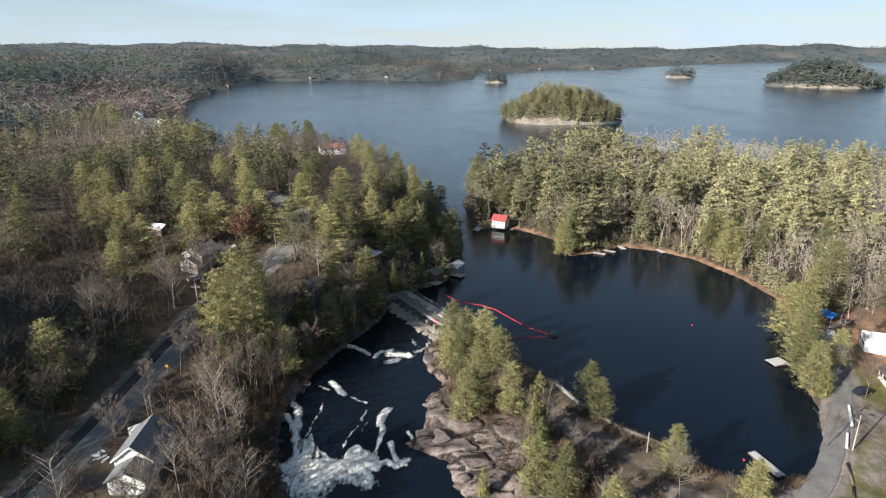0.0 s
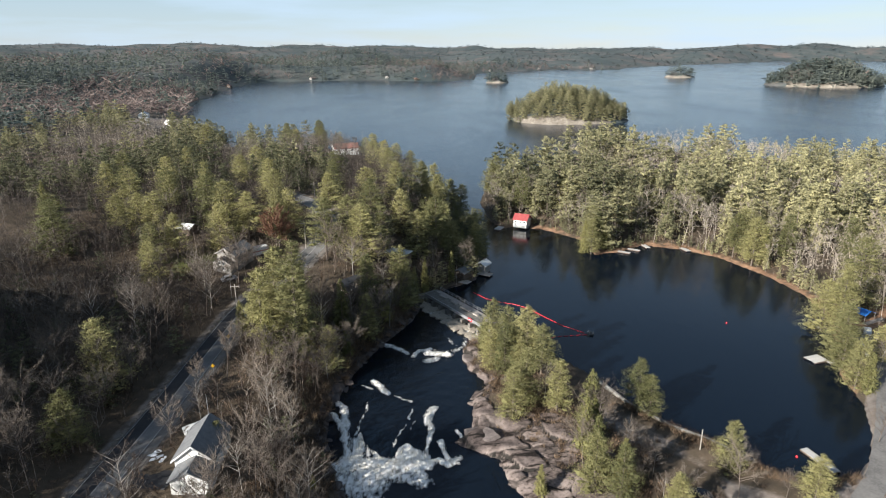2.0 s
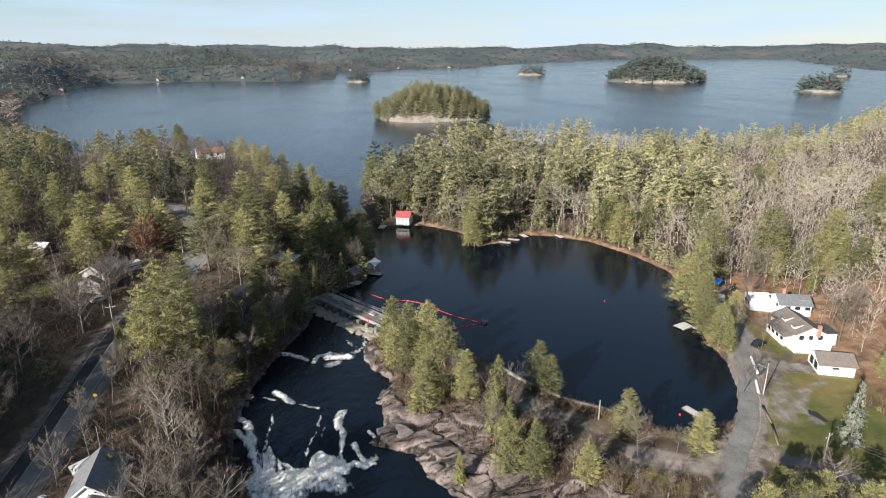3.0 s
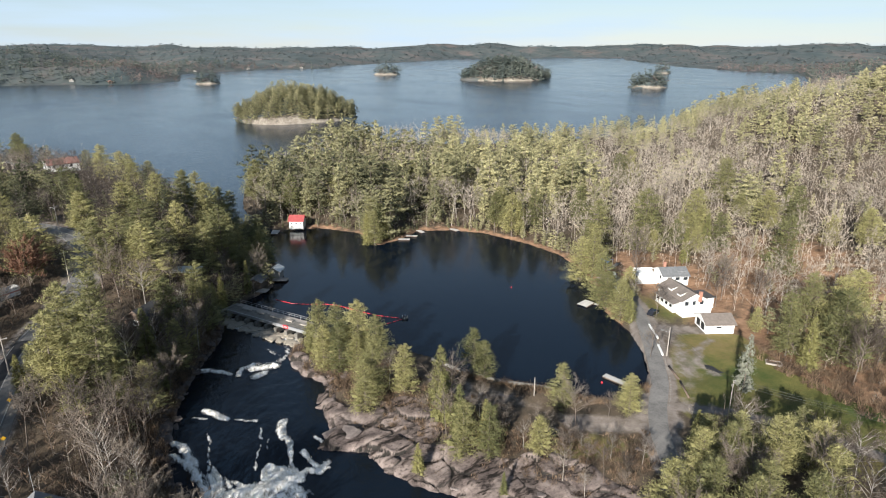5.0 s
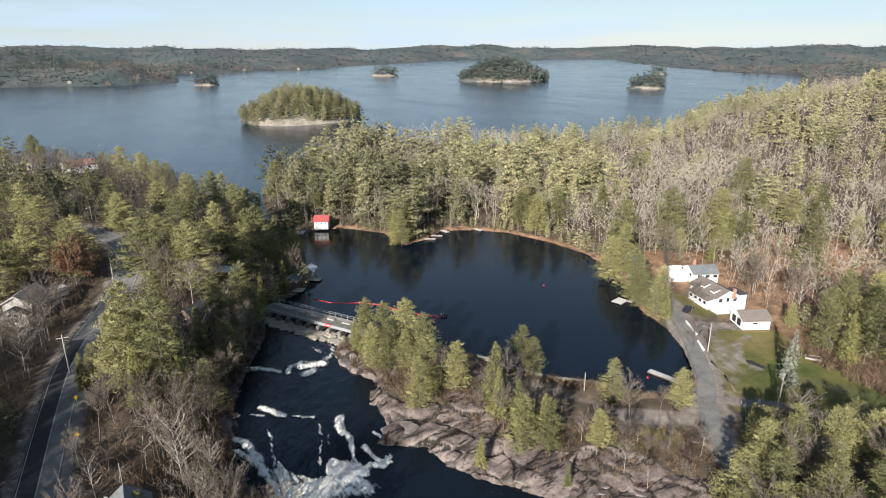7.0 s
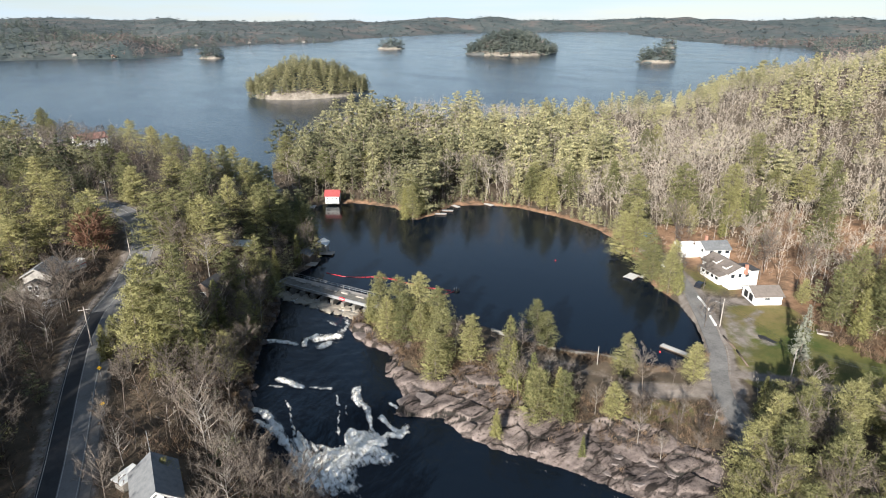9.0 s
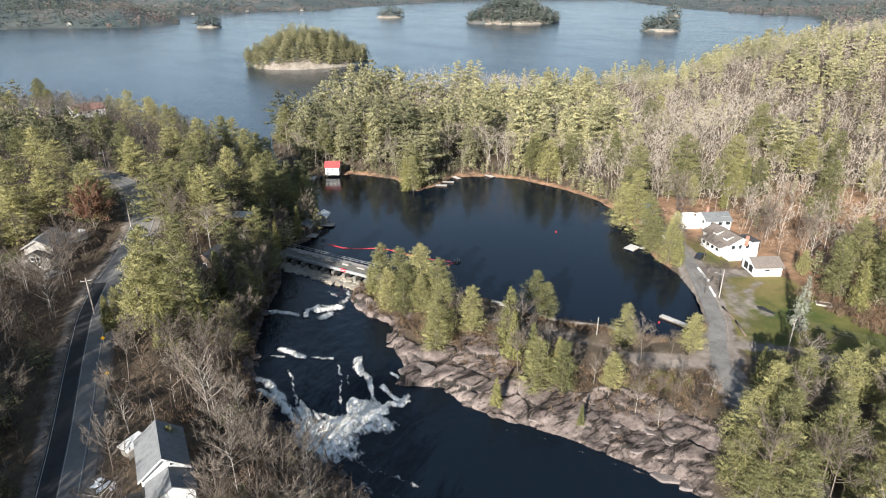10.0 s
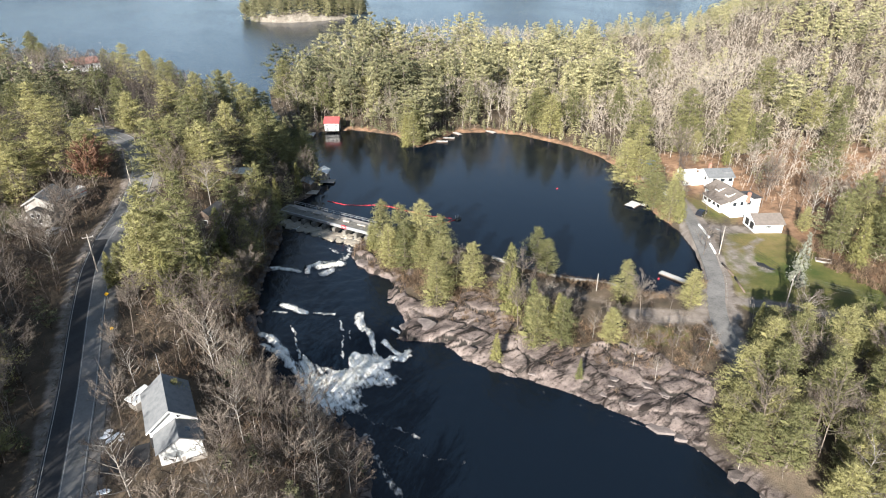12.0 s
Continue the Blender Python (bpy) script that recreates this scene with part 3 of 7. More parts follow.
GX, GY = spaced(-80, 122, 1.25, -4300, 4300, 1.04), spaced(42, 200, 1.25, -700, 4600, 1.04)


def sheet(xs, ys, keep=None):
    """Vertices x, y and quads of a grid; keep: a mask over the cells."""
    X, Y = np.meshgrid(xs, ys)
    nx = len(xs)
    i, j = np.meshgrid(np.arange(nx - 1), np.arange(len(ys) - 1))
    a = (j * nx + i).ravel()
    if keep is not None:
        a = a[keep.ravel()]
    F = np.stack([a, a + 1, a + nx + 1, a + nx], 1)
    return X.ravel(), Y.ravel(), F


def used(V, F, *more):
    ids, inv = np.unique(F, return_inverse=True)
    return (V[ids], inv.reshape(F.shape), *[m[ids] for m in more])


def build_ground():
    x, y, F = sheet(GX, GY)
    z = ground_z(x, y)
    dr, dl = signed(x, y, RIVER), signed(x, y, LAKE)
    d = np.minimum(dl, dr)
    pen = np.clip(1 - signed(x, y, PENINSULA) / 3.0, 0, 1)
    n1 = vnoise(x, y, 11, 21, 3)
    rock = rock_share(x, y, dr)
    rock = np.maximum(rock, np.clip(1.1 - np.abs(dr - 0.5) / 3.5 + 0.4 * n1, 0, 1) * (y < 175))
    rock = np.maximum(rock, 0.75 * np.clip(1 - np.abs(dl) / 2.0, 0, 1) * (0.5 + n1))
    grass = np.clip(1 - signed(x, y, LAWN) / 3.0, 0, 1)
    grass = np.maximum(grass, pen * np.clip(0.15 + 0.9 * vnoise(x, y, 8, 33, 2), 0, 0.7) * (dr > 10) * (y < 84))
    grass = np.maximum(grass, 0.75 * np.clip(1 - np.hypot(x + 86, y - 176) / 22, 0, 1))
    grass = np.maximum(grass, 0.7 * np.clip(1.3 - np.hypot(x - 99, y - 122) / 14, 0, 1))
    bank = np.clip(1 - np.abs(dl - 9) / 7, 0, 1) * (y < 128) * (x > 20)     # causeway and parking
    qe, qw = seg_dist(x, y, ROAD_E[:, :2]), seg_dist(x, y, ROAD_W[:, :2])
    dirt = np.maximum(0.9 * bank * (0.6 + 0.5 * n1), np.clip(1.4 - (qe - 2.2) / 1.6, 0, 1))
    dirt = np.maximum(dirt, np.clip(1 - seg_dist(x, y, [(86, 113), (92, 110), (97, 106)]) / 4.5, 0, 1))
    dirt = np.maximum(dirt, np.clip(1.2 - seg_dist(x, y, [(62, 83), (70, 78), (80, 66), (86, 52)]) / 2.2, 0, 1))
    dirt = np.maximum(dirt, np.clip(1.3 - seg_dist(x, y, [(58, 79), (49, 82), (41, 88)]) / 3.5, 0, 1))
    dirt = np.maximum(dirt, 0.62 * np.clip(1.2 - np.abs(seg_dist(x, y, [(95, 101), (88, 99), (83, 94), (82, 88)]) - 0.4) / 1.4, 0, 1))
    dirt = np.maximum(dirt, 0.8 * np.clip(1 - np.abs(qw - 4.2) / 2.2, 0, 1))
    dirt = np.maximum(dirt, np.clip(1.6 - np.hypot((x + 283) / 34, (y - 618) / 44), 0, 1) * (d > 0))
    # alpha: ground goes over to the hazed treetop colour with distance
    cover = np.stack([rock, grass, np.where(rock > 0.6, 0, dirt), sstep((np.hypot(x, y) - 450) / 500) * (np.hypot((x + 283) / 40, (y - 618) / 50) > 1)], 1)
    leaf = 0.75 * np.exp(-(np.maximum(dl, 0) / 5) ** 2) * (x > 28) * (y > 120)
    for cx, cy, q in ((118, 130, 24), (121, 152, 18), (113, 94, 18), (140, 110, 26), (106, 112, 9), (104, 70, 18), (150, 120, 30), (100, 165, 16)):
        leaf = np.maximum(leaf, np.exp(-((x - cx) ** 2 + (y - cy) ** 2) / q ** 2))
    leaf = np.clip(leaf * (1 + 0.5 * n1), 0, 1)
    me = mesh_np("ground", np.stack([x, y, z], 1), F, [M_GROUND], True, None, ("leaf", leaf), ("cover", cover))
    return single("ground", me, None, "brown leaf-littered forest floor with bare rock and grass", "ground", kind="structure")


def build_lake():
    cx, cy = (GX[1:] + GX[:-1]) / 2, (GY[1:] + GY[:-1]) / 2
    X, Y = np.meshgrid(cx, cy)
    d = signed(X, Y, LAKE)
    size = np.maximum(*np.meshgrid(np.diff(GX), np.diff(GY)))
    x, y, F = sheet(GX, GY, d < np.where(size < 1.4, 1.3, size * 1.5))
    V, F = used(np.stack([x, y, np.zeros_like(x)], 1), F)
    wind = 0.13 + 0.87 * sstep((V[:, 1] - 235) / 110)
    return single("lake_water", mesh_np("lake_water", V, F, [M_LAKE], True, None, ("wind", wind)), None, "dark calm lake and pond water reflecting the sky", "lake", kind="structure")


RIDGE = [(-34.4, 115.5), (-32.3, 112.4), (-30.7, 109.3), (-29.2, 103.6), (-25, 101.7), (-20.8, 100.9), (-18.4, 101.2), (-15.9, 101.5), (-12.3, 101.7), (-9.8, 101.8), (-8, 101.9), (-6.7, 102.9)]
WHITE = [  # white water: line, half-width, strength, height
    ([(-34.2, 115.8), (-32.3, 112.4), (-30.7, 109.3)], 0.6, 0.95, 0.4), ([(-33.8, 120.3), (-32.1, 118.4), (-31.2, 114.5), (-30.4, 111)], 0.6, 1.0, 0.4),
    ([(-30.6, 108.8), (-29.2, 103.6), (-28, 102.2)], 0.55, 0.8, 0.3),
    ([(-29, 101.6), (-25, 100.9), (-20.8, 100.4), (-18, 100.6)], 1.5, 1.3, 0.9), ([(-18.4, 100.8), (-15.9, 100.6), (-13.6, 100.9)], 1.3, 1.2, 0.8),
    ([(-13.6, 101.3), (-11, 101.6), (-9.8, 101.4), (-8.4, 101.4), (-6.9, 102.8)], 0.6, 1.1, 0.6), ([(-9.4, 100.6), (-7.6, 101.4)], 0.45, 0.8, 0.3),
    ([(-30.2, 99.6), (-25, 98.6), (-20, 98.2)], 2.2, 0.85, 0.5), ([(-29.5, 96.4), (-23.6, 95)], 2.6, 0.70, 0.35), ([(-15.6, 99), (-14.6, 96)], 1.7, 0.8, 0.5), ([(-19.6, 98), (-16.5, 96.6)], 1.6, 0.62, 0.3),
    ([(-27, 92.6), (-22, 91)], 1.3, 0.5, 0.1),
    ([(-12.2, 117.8), (-13.1, 116.2), (-13.5, 114), (-13.2, 112)], 0.75, 1.15, 0.5), ([(-13.3, 112.5), (-12.8, 110.1), (-13.2, 107)], 0.42, 0.9, 0.3), ([(-13.3, 107), (-14.2, 102)], 0.3, 0.75, 0.1),
    ([(-27.1, 120.4), (-27.2, 115.3), (-28.2, 108.6)], 0.22, 0.7, 0.1), ([(-16.8, 117.6), (-17.6, 113.5)], 0.25, 0.6, 0.1), ([(-17.8, 112), (-20.6, 105)], 0.14, 0.5, 0.0), ([(-16.4, 113.2), (-17, 110.2)], 0.15, 0.5, 0.0),
    ([(-11, 106.6), (-10, 104.4), (-9.2, 102.2)], 0.45, 0.9, 0.2), ([(-7.6, 110.2), (-6.4, 109.2)], 0.35, 0.8, 0.2),
    ([(-26.3, 148.1), (-23.4, 147), (-19.4, 143.3)], 0.6, 0.85, 0.5), ([(-17.9, 141.4), (-16.4, 144.6), (-13.6, 145.6)], 0.5, 0.8, 0.7), ([(-14.1, 143.7), (-11.4, 143), (-8.9, 141.8)], 1.1, 0.95, 0.8), ([(-14.3, 139.2), (-12, 140.3)], 0.9, 0.7, 0.3),
    ([(-26.6, 129.3), (-24.7, 126.8), (-23, 124.2)], 0.65, 0.95, 0.5), ([(-21.2, 122.4), (-17.6, 120.6)], 0.3, 0.7, 0.3), ([(-29.2, 127.3), (-26.8, 125.9)], 0.3, 0.55, 0.1),
    ([(-3.6, 151.5), (-4.5, 147), (-7.5, 144)], 0.9, 0.38, 0.2), ([(-9, 152), (-6.5, 147.5)], 0.5, 0.35, 0.1)]
WASH = [  # thin foam on the slope under the dam and the lower pool: line, half-width, strength
    ([(-16.2, 175.5), (0.2, 151)], 2.4, 0.52), ([(-15, 172), (-2, 152)], 1.4, 0.45), ([(-22.5, 91), (-21.5, 86.8), (-18, 83), (-15, 79)], 0.6, 0.26), ([(-23.2, 84), (-23.3, 76), (-23, 68)], 1.0, 0.26),
    ([(-20, 79), (-15, 74), (-11, 71)], 0.5, 0.25), ([(5, 86), (16, 72), (22, 62)], 0.3, 0.24)]


def curtain(x, y):
    """Threads of water that fall to the ridge of the falls: bright at its foot, fading upwards."""
    P = np.array(RIDGE)
    up = y - np.interp(x, P[:, 0], P[:, 1])
    tall = np.interp(x, [-31, -30, -27.5, -24.5, -21.3, -20.2, -19.2, -15.8, -13.5, -12.6], [0, 6.5, 8.0, 4.6, 1.6, 0.3, 5.5, 6.6, 4.8, 0])
    tall = tall * (0.85 + 0.3 * vnoise(x, x * 0, 1.6, 81, 2))
    thread = 0.4 + 1.3 * vnoise(x + 0.12 * up, up * 0.12, 0.95, 83, 3)
    f = np.clip(1 - up / np.maximum(tall, 0.01), 0, 1)
    return np.where((up > -1.0) & (tall > 0.1), np.clip((0.55 + thread) * (0.5 + 0.8 * f), 0, 1.1) * np.clip(f * 5, 0, 1), 0)


def build_river():
    xs, ys = np.arange(-62, 56, 0.36), np.concatenate([np.arange(-60, 62, 1.5), np.arange(62, 184, 0.36)])
    X, Y = np.meshgrid((xs[1:] + xs[:-1]) / 2, (ys[1:] + ys[:-1]) / 2)
    x, y, F = sheet(xs, ys, signed(X, Y, RIVER) < 2.2)
    V, F, x, y = used(np.stack([x, y, y * 0], 1), F, x, y)
    z = river_z(x, y)
    wx, wy = x + 0.55 * vnoise(x, y, 1.5, 41, 3), y + 0.8 * vnoise(x, y, 1.9, 42, 3)
    foam, lift = curtain(x, y), np.zeros_like(x)
    for pts, w, s, up in WHITE:
        q = seg_dist(wx, wy, pts) / w
        foam = np.maximum(foam, 1.05 * s * np.exp(-(0.85 * q) ** 2))
        lift = np.maximum(lift, up * np.exp(-q * q))
    for pts, w, s in WASH:
        foam = np.maximum(foam, s * np.exp(-(seg_dist(wx, wy, pts) / w) ** 2))
    foam = foam * (0.9 + 0.55 * vnoise(x, y, 0.9, 44, 2))
    lump = np.abs(vnoise(x, y, 1.5, 43, 3))
    z = z + lift * (0.55 + 0.8 * lump) + 0.06 * vnoise(x, y, 2.2, 45, 3) + 0.25 * np.clip(foam, 0, 1) * lump
    V = np.stack([x, y, z], 1)
    me = mesh_np("river_water", V, F, [M_RIVER], True, None, ("foam", foam))
    return single("river_water", me, None, "dark fast river with white foaming rapids and falls", "river", kind="structure")


def build_spray():
    """Threads and flecks of white water over the falls and rapids."""
    rng = np.random.default_rng(17)
    C, D, Ln, Wd = [], [], [], []

    def add(x, y, z, d, ln, wd):
        C.append(np.stack([x, y, z], 1)), D.append(d / (np.linalg.norm(d, axis=1)[:, None] + 1e-9)), Ln.append(ln), Wd.append(wd)
    for pts, w, s, up in WHITE:
        if s < 0.85:
            continue
        P = np.array(pts, float)
        L = np.concatenate([[0], np.cumsum(np.hypot(*np.diff(P, axis=0).T))])
        n = int(L[-1] * w * 60 * s)
        u = rng.uniform(0, L[-1], n)
        x, y = np.interp(u, L, P[:, 0]) + rng.normal(0, 0.5 * w, n), np.interp(u, L, P[:, 1]) + rng.normal(0, 0.5 * w, n)
        d = np.stack([rng.normal(0, 0.9, n), -0.8 + rng.normal(0, 0.7, n), rng.normal(0.35, 0.35, n)], 1)
        add(x, y, river_z(x, y) + up * rng.uniform(0.3, 1.1, n) + 0.1, d, rng.uniform(0.12, 0.45, n), rng.uniform(0.04, 0.10, n))
    n = 5000
    x, y = rng.uniform(-30.5, -12.6, n), rng.uniform(100.5, 113, n)
    k = curtain(x, y) > rng.uniform(0.25, 0.9, n)
    x, y = x[k], y[k]
    d = np.stack([rng.normal(0.05, 0.05, len(x)), -np.ones(len(x)), rng.normal(-0.15, 0.06, len(x))], 1)
    add(x, y, river_z(x, y) + rng.uniform(0.05, 0.25, len(x)), d, rng.uniform(0.5, 1.6, len(x)), rng.uniform(0.03, 0.08, len(x)))
    V, F = blades(np.concatenate(C), np.concatenate(D), np.concatenate(Ln), np.concatenate(Wd), rng)
    return single("white_water", mesh_np("white_water", V, F, [M_SPRAY]), None, "white foaming threads of water over the falls", "white water", kind="stuff")


def rock_share(x, y, dr):
    """Where bare granite shows on the bank: 0 to 1."""
    n1 = vnoise(x, y, 11, 21, 3)
    pen = np.clip(1 - signed(x, y, PENINSULA) / 3.0, 0, 1)
    return pen * np.clip(1.15 - np.maximum(dr - 7 + 5 * sstep((y - 112) / 8), 0) / 9 * (1 + 2 * sstep((y - 112) / 8)) + 0.9 * n1, 0, 1)


def plates(x, y):
    """Cracked ledges: height of the plate at a place, and metres to the next crack."""
    wx, wy = x + 2.6 * vnoise(x, y, 7, 91, 4), y + 2.6 * vnoise(x, y, 7, 92, 4)
    c, q = math.cos(radians(-42)), math.sin(radians(-42))
    u, v = (wx * c + wy * q) / 8.5, (-wx * q + wy * c) / 3.0
    i, j = np.floor(u), np.floor(v)
    d1, d2, h = np.full(x.shape, 9.0), np.full(x.shape, 9.0), np.zeros(x.shape)
    for a in (-1, 0, 1):
        for b in (-1, 0, 1):
            ci, cj = i + a, j + b
            du, dv = (ci + hash2(ci, cj, 5) - u) * 1.6, cj + hash2(ci, cj, 6) - v
            d = np.hypot(du, dv)
            near = d < d1
            d2 = np.where(near, d1, np.minimum(d2, d))
            h = np.where(near, 1.0 * hash2(ci, cj, 8) ** 2 + (hash2(ci, cj, 9) - 0.4) * 0.9 * dv, h)
            d1 = np.where(near, d, d1)
    return h, (d2 - d1) * 1.6


def build_ledges():
    xs, ys = np.arange(-13, 49, 0.36), np.arange(44, 150, 0.36)
    X, Y = np.meshgrid((xs[1:] + xs[:-1]) / 2, (ys[1:] + ys[:-1]) / 2)
    dr = signed(X, Y, RIVER)
    x, y, F = sheet(xs, ys, (dr > -1.6) & (dr < 24) & (rock_share(X, Y, dr) > 0.18) & (signed(X, Y, LAKE) > 3.5))
    V, F, x, y = used(np.stack([x, y, y * 0], 1), F, x, y)
    dr = signed(x, y, RIVER)
    h, gap = plates(x, y)
    m = rock_share(x, y, dr)
    big = sstep((vnoise(x, y, 9, 95, 3) - 0.05) / 0.3)
    split = (1 - 0.9 * big) * np.exp(-(gap / (0.14 + 0.35 * np.abs(vnoise(x, y, 3, 96, 2)))) ** 2)
    z = ground_z(x, y) + 0.10 + h * (0.45 + 0.4 * (1 - big)) - 0.55 * split + 0.10 * vnoise(x, y, 1.3, 97, 3) - 0.9 * (1 - sstep((m - 0.2) / 0.3))
    z = np.where(dr < 0.6, np.minimum(z, river_z(x, y) + 0.35 + 0.5 * dr + 0.5 * h), z)
    me = mesh_np("rock_ledge", np.stack([x, y, z], 1), F, [M_LEDGE], True, None, ("split", split))
    return single("rock_ledge", me, None, "pinkish-grey cracked granite ledges of the river bank", "rock ledge", kind="structure")


def island_z(x, y, isl):
    cx, cy, a, b, h, _ = isl
    q = np.sqrt(((x - cx) / a) ** 2 + ((y - cy) / b) ** 2) * (1 + 0.10 * vnoise(x, y, a * 0.5, 51, 2))
    edge = 1 - q
    return np.where(edge > 0, 0.5 + np.minimum(edge * a * 0.6, np.where(y < cy, 1.1 + 0.7 * vnoise(x, y, a * 0.4, 55, 2) + (4.5 + 2.2 * vnoise(x, y, a * 0.12, 58, 2)) * np.exp(-((x - cx + 0.12 * a) / (0.26 * a)) ** 2) + (1.6 + 1.5 * vnoise(x, y, a * 0.15, 59, 2)) * (x < cx), 1.0)) + h * sstep(edge * 1.6), edge * a * 0.8) + 0.5 * vnoise(x, y, 9, 53, 2)


def build_island(isl):
    cx, cy, a, b, h, _ = isl
    n = 96
    ang, rad = np.linspace(0, 2 * np.pi, n, endpoint=False), np.linspace(0, 1.25, 26)[1:]
    A, R = np.meshgrid(ang, rad)
    x, y = np.append((cx + a * R * np.cos(A)).ravel(), cx), np.append((cy + b * R * np.sin(A)).ravel(), cy)
    z = island_z(x, y, isl)
    F = []
    for j in range(len(rad) - 1):
        for i in range(n):
            k = (i + 1) % n
            F.append((j * n + i, j * n + k, (j + 1) * n + k, (j + 1) * n + i))
    F += [(i, (i + 1) % n, len(x) - 1, len(x) - 1) for i in range(n)]
    F = np.array(F)
    tri = np.concatenate([F[:, :3], F[:-n][:, [0, 2, 3]]])
    q = np.sqrt(((x - cx) / a) ** 2 + ((y - cy) / b) ** 2)
    me = mesh_np("island", np.stack([x, y, z], 1), tri, [M_CLIFF, M_GROUND], True)
    qf = q[tri].mean(1)
    me.polygons.foreach_set("material_index", 1 - ((qf > 0.86) & (np.abs(x[tri].mean(1) - cx + 0.30 * a) < 0.66 * a * (1 + 0.7 * vnoise(x, y, a * 0.3, 57, 2)[tri].mean(1))) & (y[tri].mean(1) < cy)).astype(np.int32))
    return single("island", me, None, "wooded rocky island with pale granite shore", "island", kind="structure")


def ribbon(pts, half0, half1, lift, step=1.5):
    """A strip along a way, from half0 to half1 metres to its right, lying on the way's own heights."""
    P = np.array(pts, float)
    L = np.concatenate([[0], np.cumsum(np.hypot(np.diff(P[:, 0]), np.diff(P[:, 1])))])
    s = np.arange(0, L[-1], step)
    # rounded way
    C = np.stack([np.interp(s, L, P[:, k]) for k in range(3)], 1)
    for _ in range(6):
        C[1:-1] = 0.25 * C[:-2] + 0.5 * C[1:-1] + 0.25 * C[2:]
    t = np.gradient(C[:, :2], axis=0)
    t /= np.linalg.norm(t, axis=1)[:, None] + 1e-9
    nrm = np.stack([t[:, 1], -t[:, 0]], 1)
    rows = [np.concatenate([C[:, :2] + nrm * h, C[:, 2:] + lift + dz], 1) for h, dz in ((half0, -0.35), (half0, 0), (half1, 0), (half1, -0.35))]
    n = len(s)
    V = np.concatenate(rows)
    F = [(r * n + k, r * n + k + 1, (r + 1) * n + k + 1, (r + 1) * n + k) for r in range(3) for k in range(n - 1)]
    return V, np.array(F), C, nrm


def dashes(name, V, F, mat, label):
    return single(name, mesh_np(name, V, F, [mat], False), None, label, "road marking", kind="structure")


build_ground()
build_lake()
build_river()
build_ledges()
for isl in ISLANDS:
    build_island(isl)

V, F, _, _ = ribbon(ROAD_W, -3.3, 2.9, 0.06)
single("road", mesh_np("road", V, F, [M_ASPHALT]), None, "worn grey two-lane asphalt road with pale edge lines", "road", kind="structure")
V, F, _, _ = ribbon(ROAD_W[:7], -3.2, -0.25, 0.066)
single("road", mesh_np("road", V, F, [M_ASPHALT_NEW]), None, "fresh black asphalt patch on the road's lane", "road", kind="structure")
V, F, _, _ = ribbon(ROAD_W[:10], 2.95, 4.6, 0.02)
single("pavement", mesh_np("pavement", V, F, [M_GRAVEL]), None, "pale gravel shoulder beside the asphalt road", "road shoulder", kind="structure")
for off in (-0.12, -3.0, 2.6):
    V, F, _, _ = ribbon(ROAD_W, off, off + 0.11, 0.074)
    dashes("road", V, F, M_PAINT_LINE, "thin faded white painted road line")
V, F, _, _ = ribbon(ROAD_E, -1.9, 1.9, 0.05)
single("road", mesh_np("road", V, F, [M_LANE]), None, "narrow pale grey lane beside the pond", "road", kind="structure")


# ---- trees ----
def blades(c, d, length, width, rng):
    """Slim triangles from c along d."""
    s = np.cross(d, rng.normal(size=d.shape))
    s /= np.linalg.norm(s, axis=1)[:, None] + 1e-9
    w = (np.asarray(width) / 2).reshape(-1, 1)
    V = np.stack([c - s * w, c + s * w, c + d * np.asarray(length).reshape(-1, 1)], 1).reshape(-1, 3)
    return V, np.arange(len(V)).reshape(-1, 3)


def joined(parts):
    Vs, Fs, n = [], [], 0
    for V, F in parts:
        Vs.append(V), Fs.append(F + n)
        n += len(V)
    return np.concatenate(Vs), np.concatenate(Fs)


def tube(pts, radii, sides=5):
    pts, n = np.asarray(pts, float), len(pts)
    ax = pts[-1] - pts[0]
    ax /= np.linalg.norm(ax) + 1e-9
    u = np.cross(ax, (0.31, 0.95, 0.11))
    u /= np.linalg.norm(u)
    v = np.cross(ax, u)
    a = np.linspace(0, 2 * np.pi, sides, endpoint=False)
    ring = np.cos(a)[:, None] * u + np.sin(a)[:, None] * v
    V = (pts[:, None, :] + ring[None] * np.asarray(radii)[:, None, None]).reshape(-1, 3)
    F = []
    for j in range(n - 1):
        for i in range(sides):
            k = (i + 1) % sides
            p, q, r, s = j * sides + i, j * sides + k, (j + 1) * sides + k, (j + 1) * sides + i
            F += [(p, q, r), (p, r, s)]
    return V, np.array(F)


def unit(v):
    return v / (np.linalg.norm(v, axis=-1, keepdims=True) + 1e-9)


PAD = np.array([(0, 2, 4), (2, 1, 4), (1, 3, 4), (3, 0, 4), (2, 0, 5), (1, 2, 5), (3, 1, 5), (0, 3, 5)])


def tufts(c, up, out, length, width, rng, jit=0.55):
    """Small leafy triangles lying about the surface that up stands on, pointing along out."""
    n = unit(up + rng.normal(0, jit, c.shape))
    a = out + rng.normal(0, 0.5, c.shape)
    a = unit(a - n * (a * n).sum(1)[:, None])
    b = np.cross(n, a)
    L, w = np.asarray(length).reshape(-1, 1), np.asarray(width).reshape(-1, 1) / 2
    V = np.stack([c + a * 0.65 * L, c - a * 0.35 * L + b * w, c - a * 0.35 * L - b * w], 1).reshape(-1, 3)
    return V, np.arange(len(V)).reshape(-1, 3)


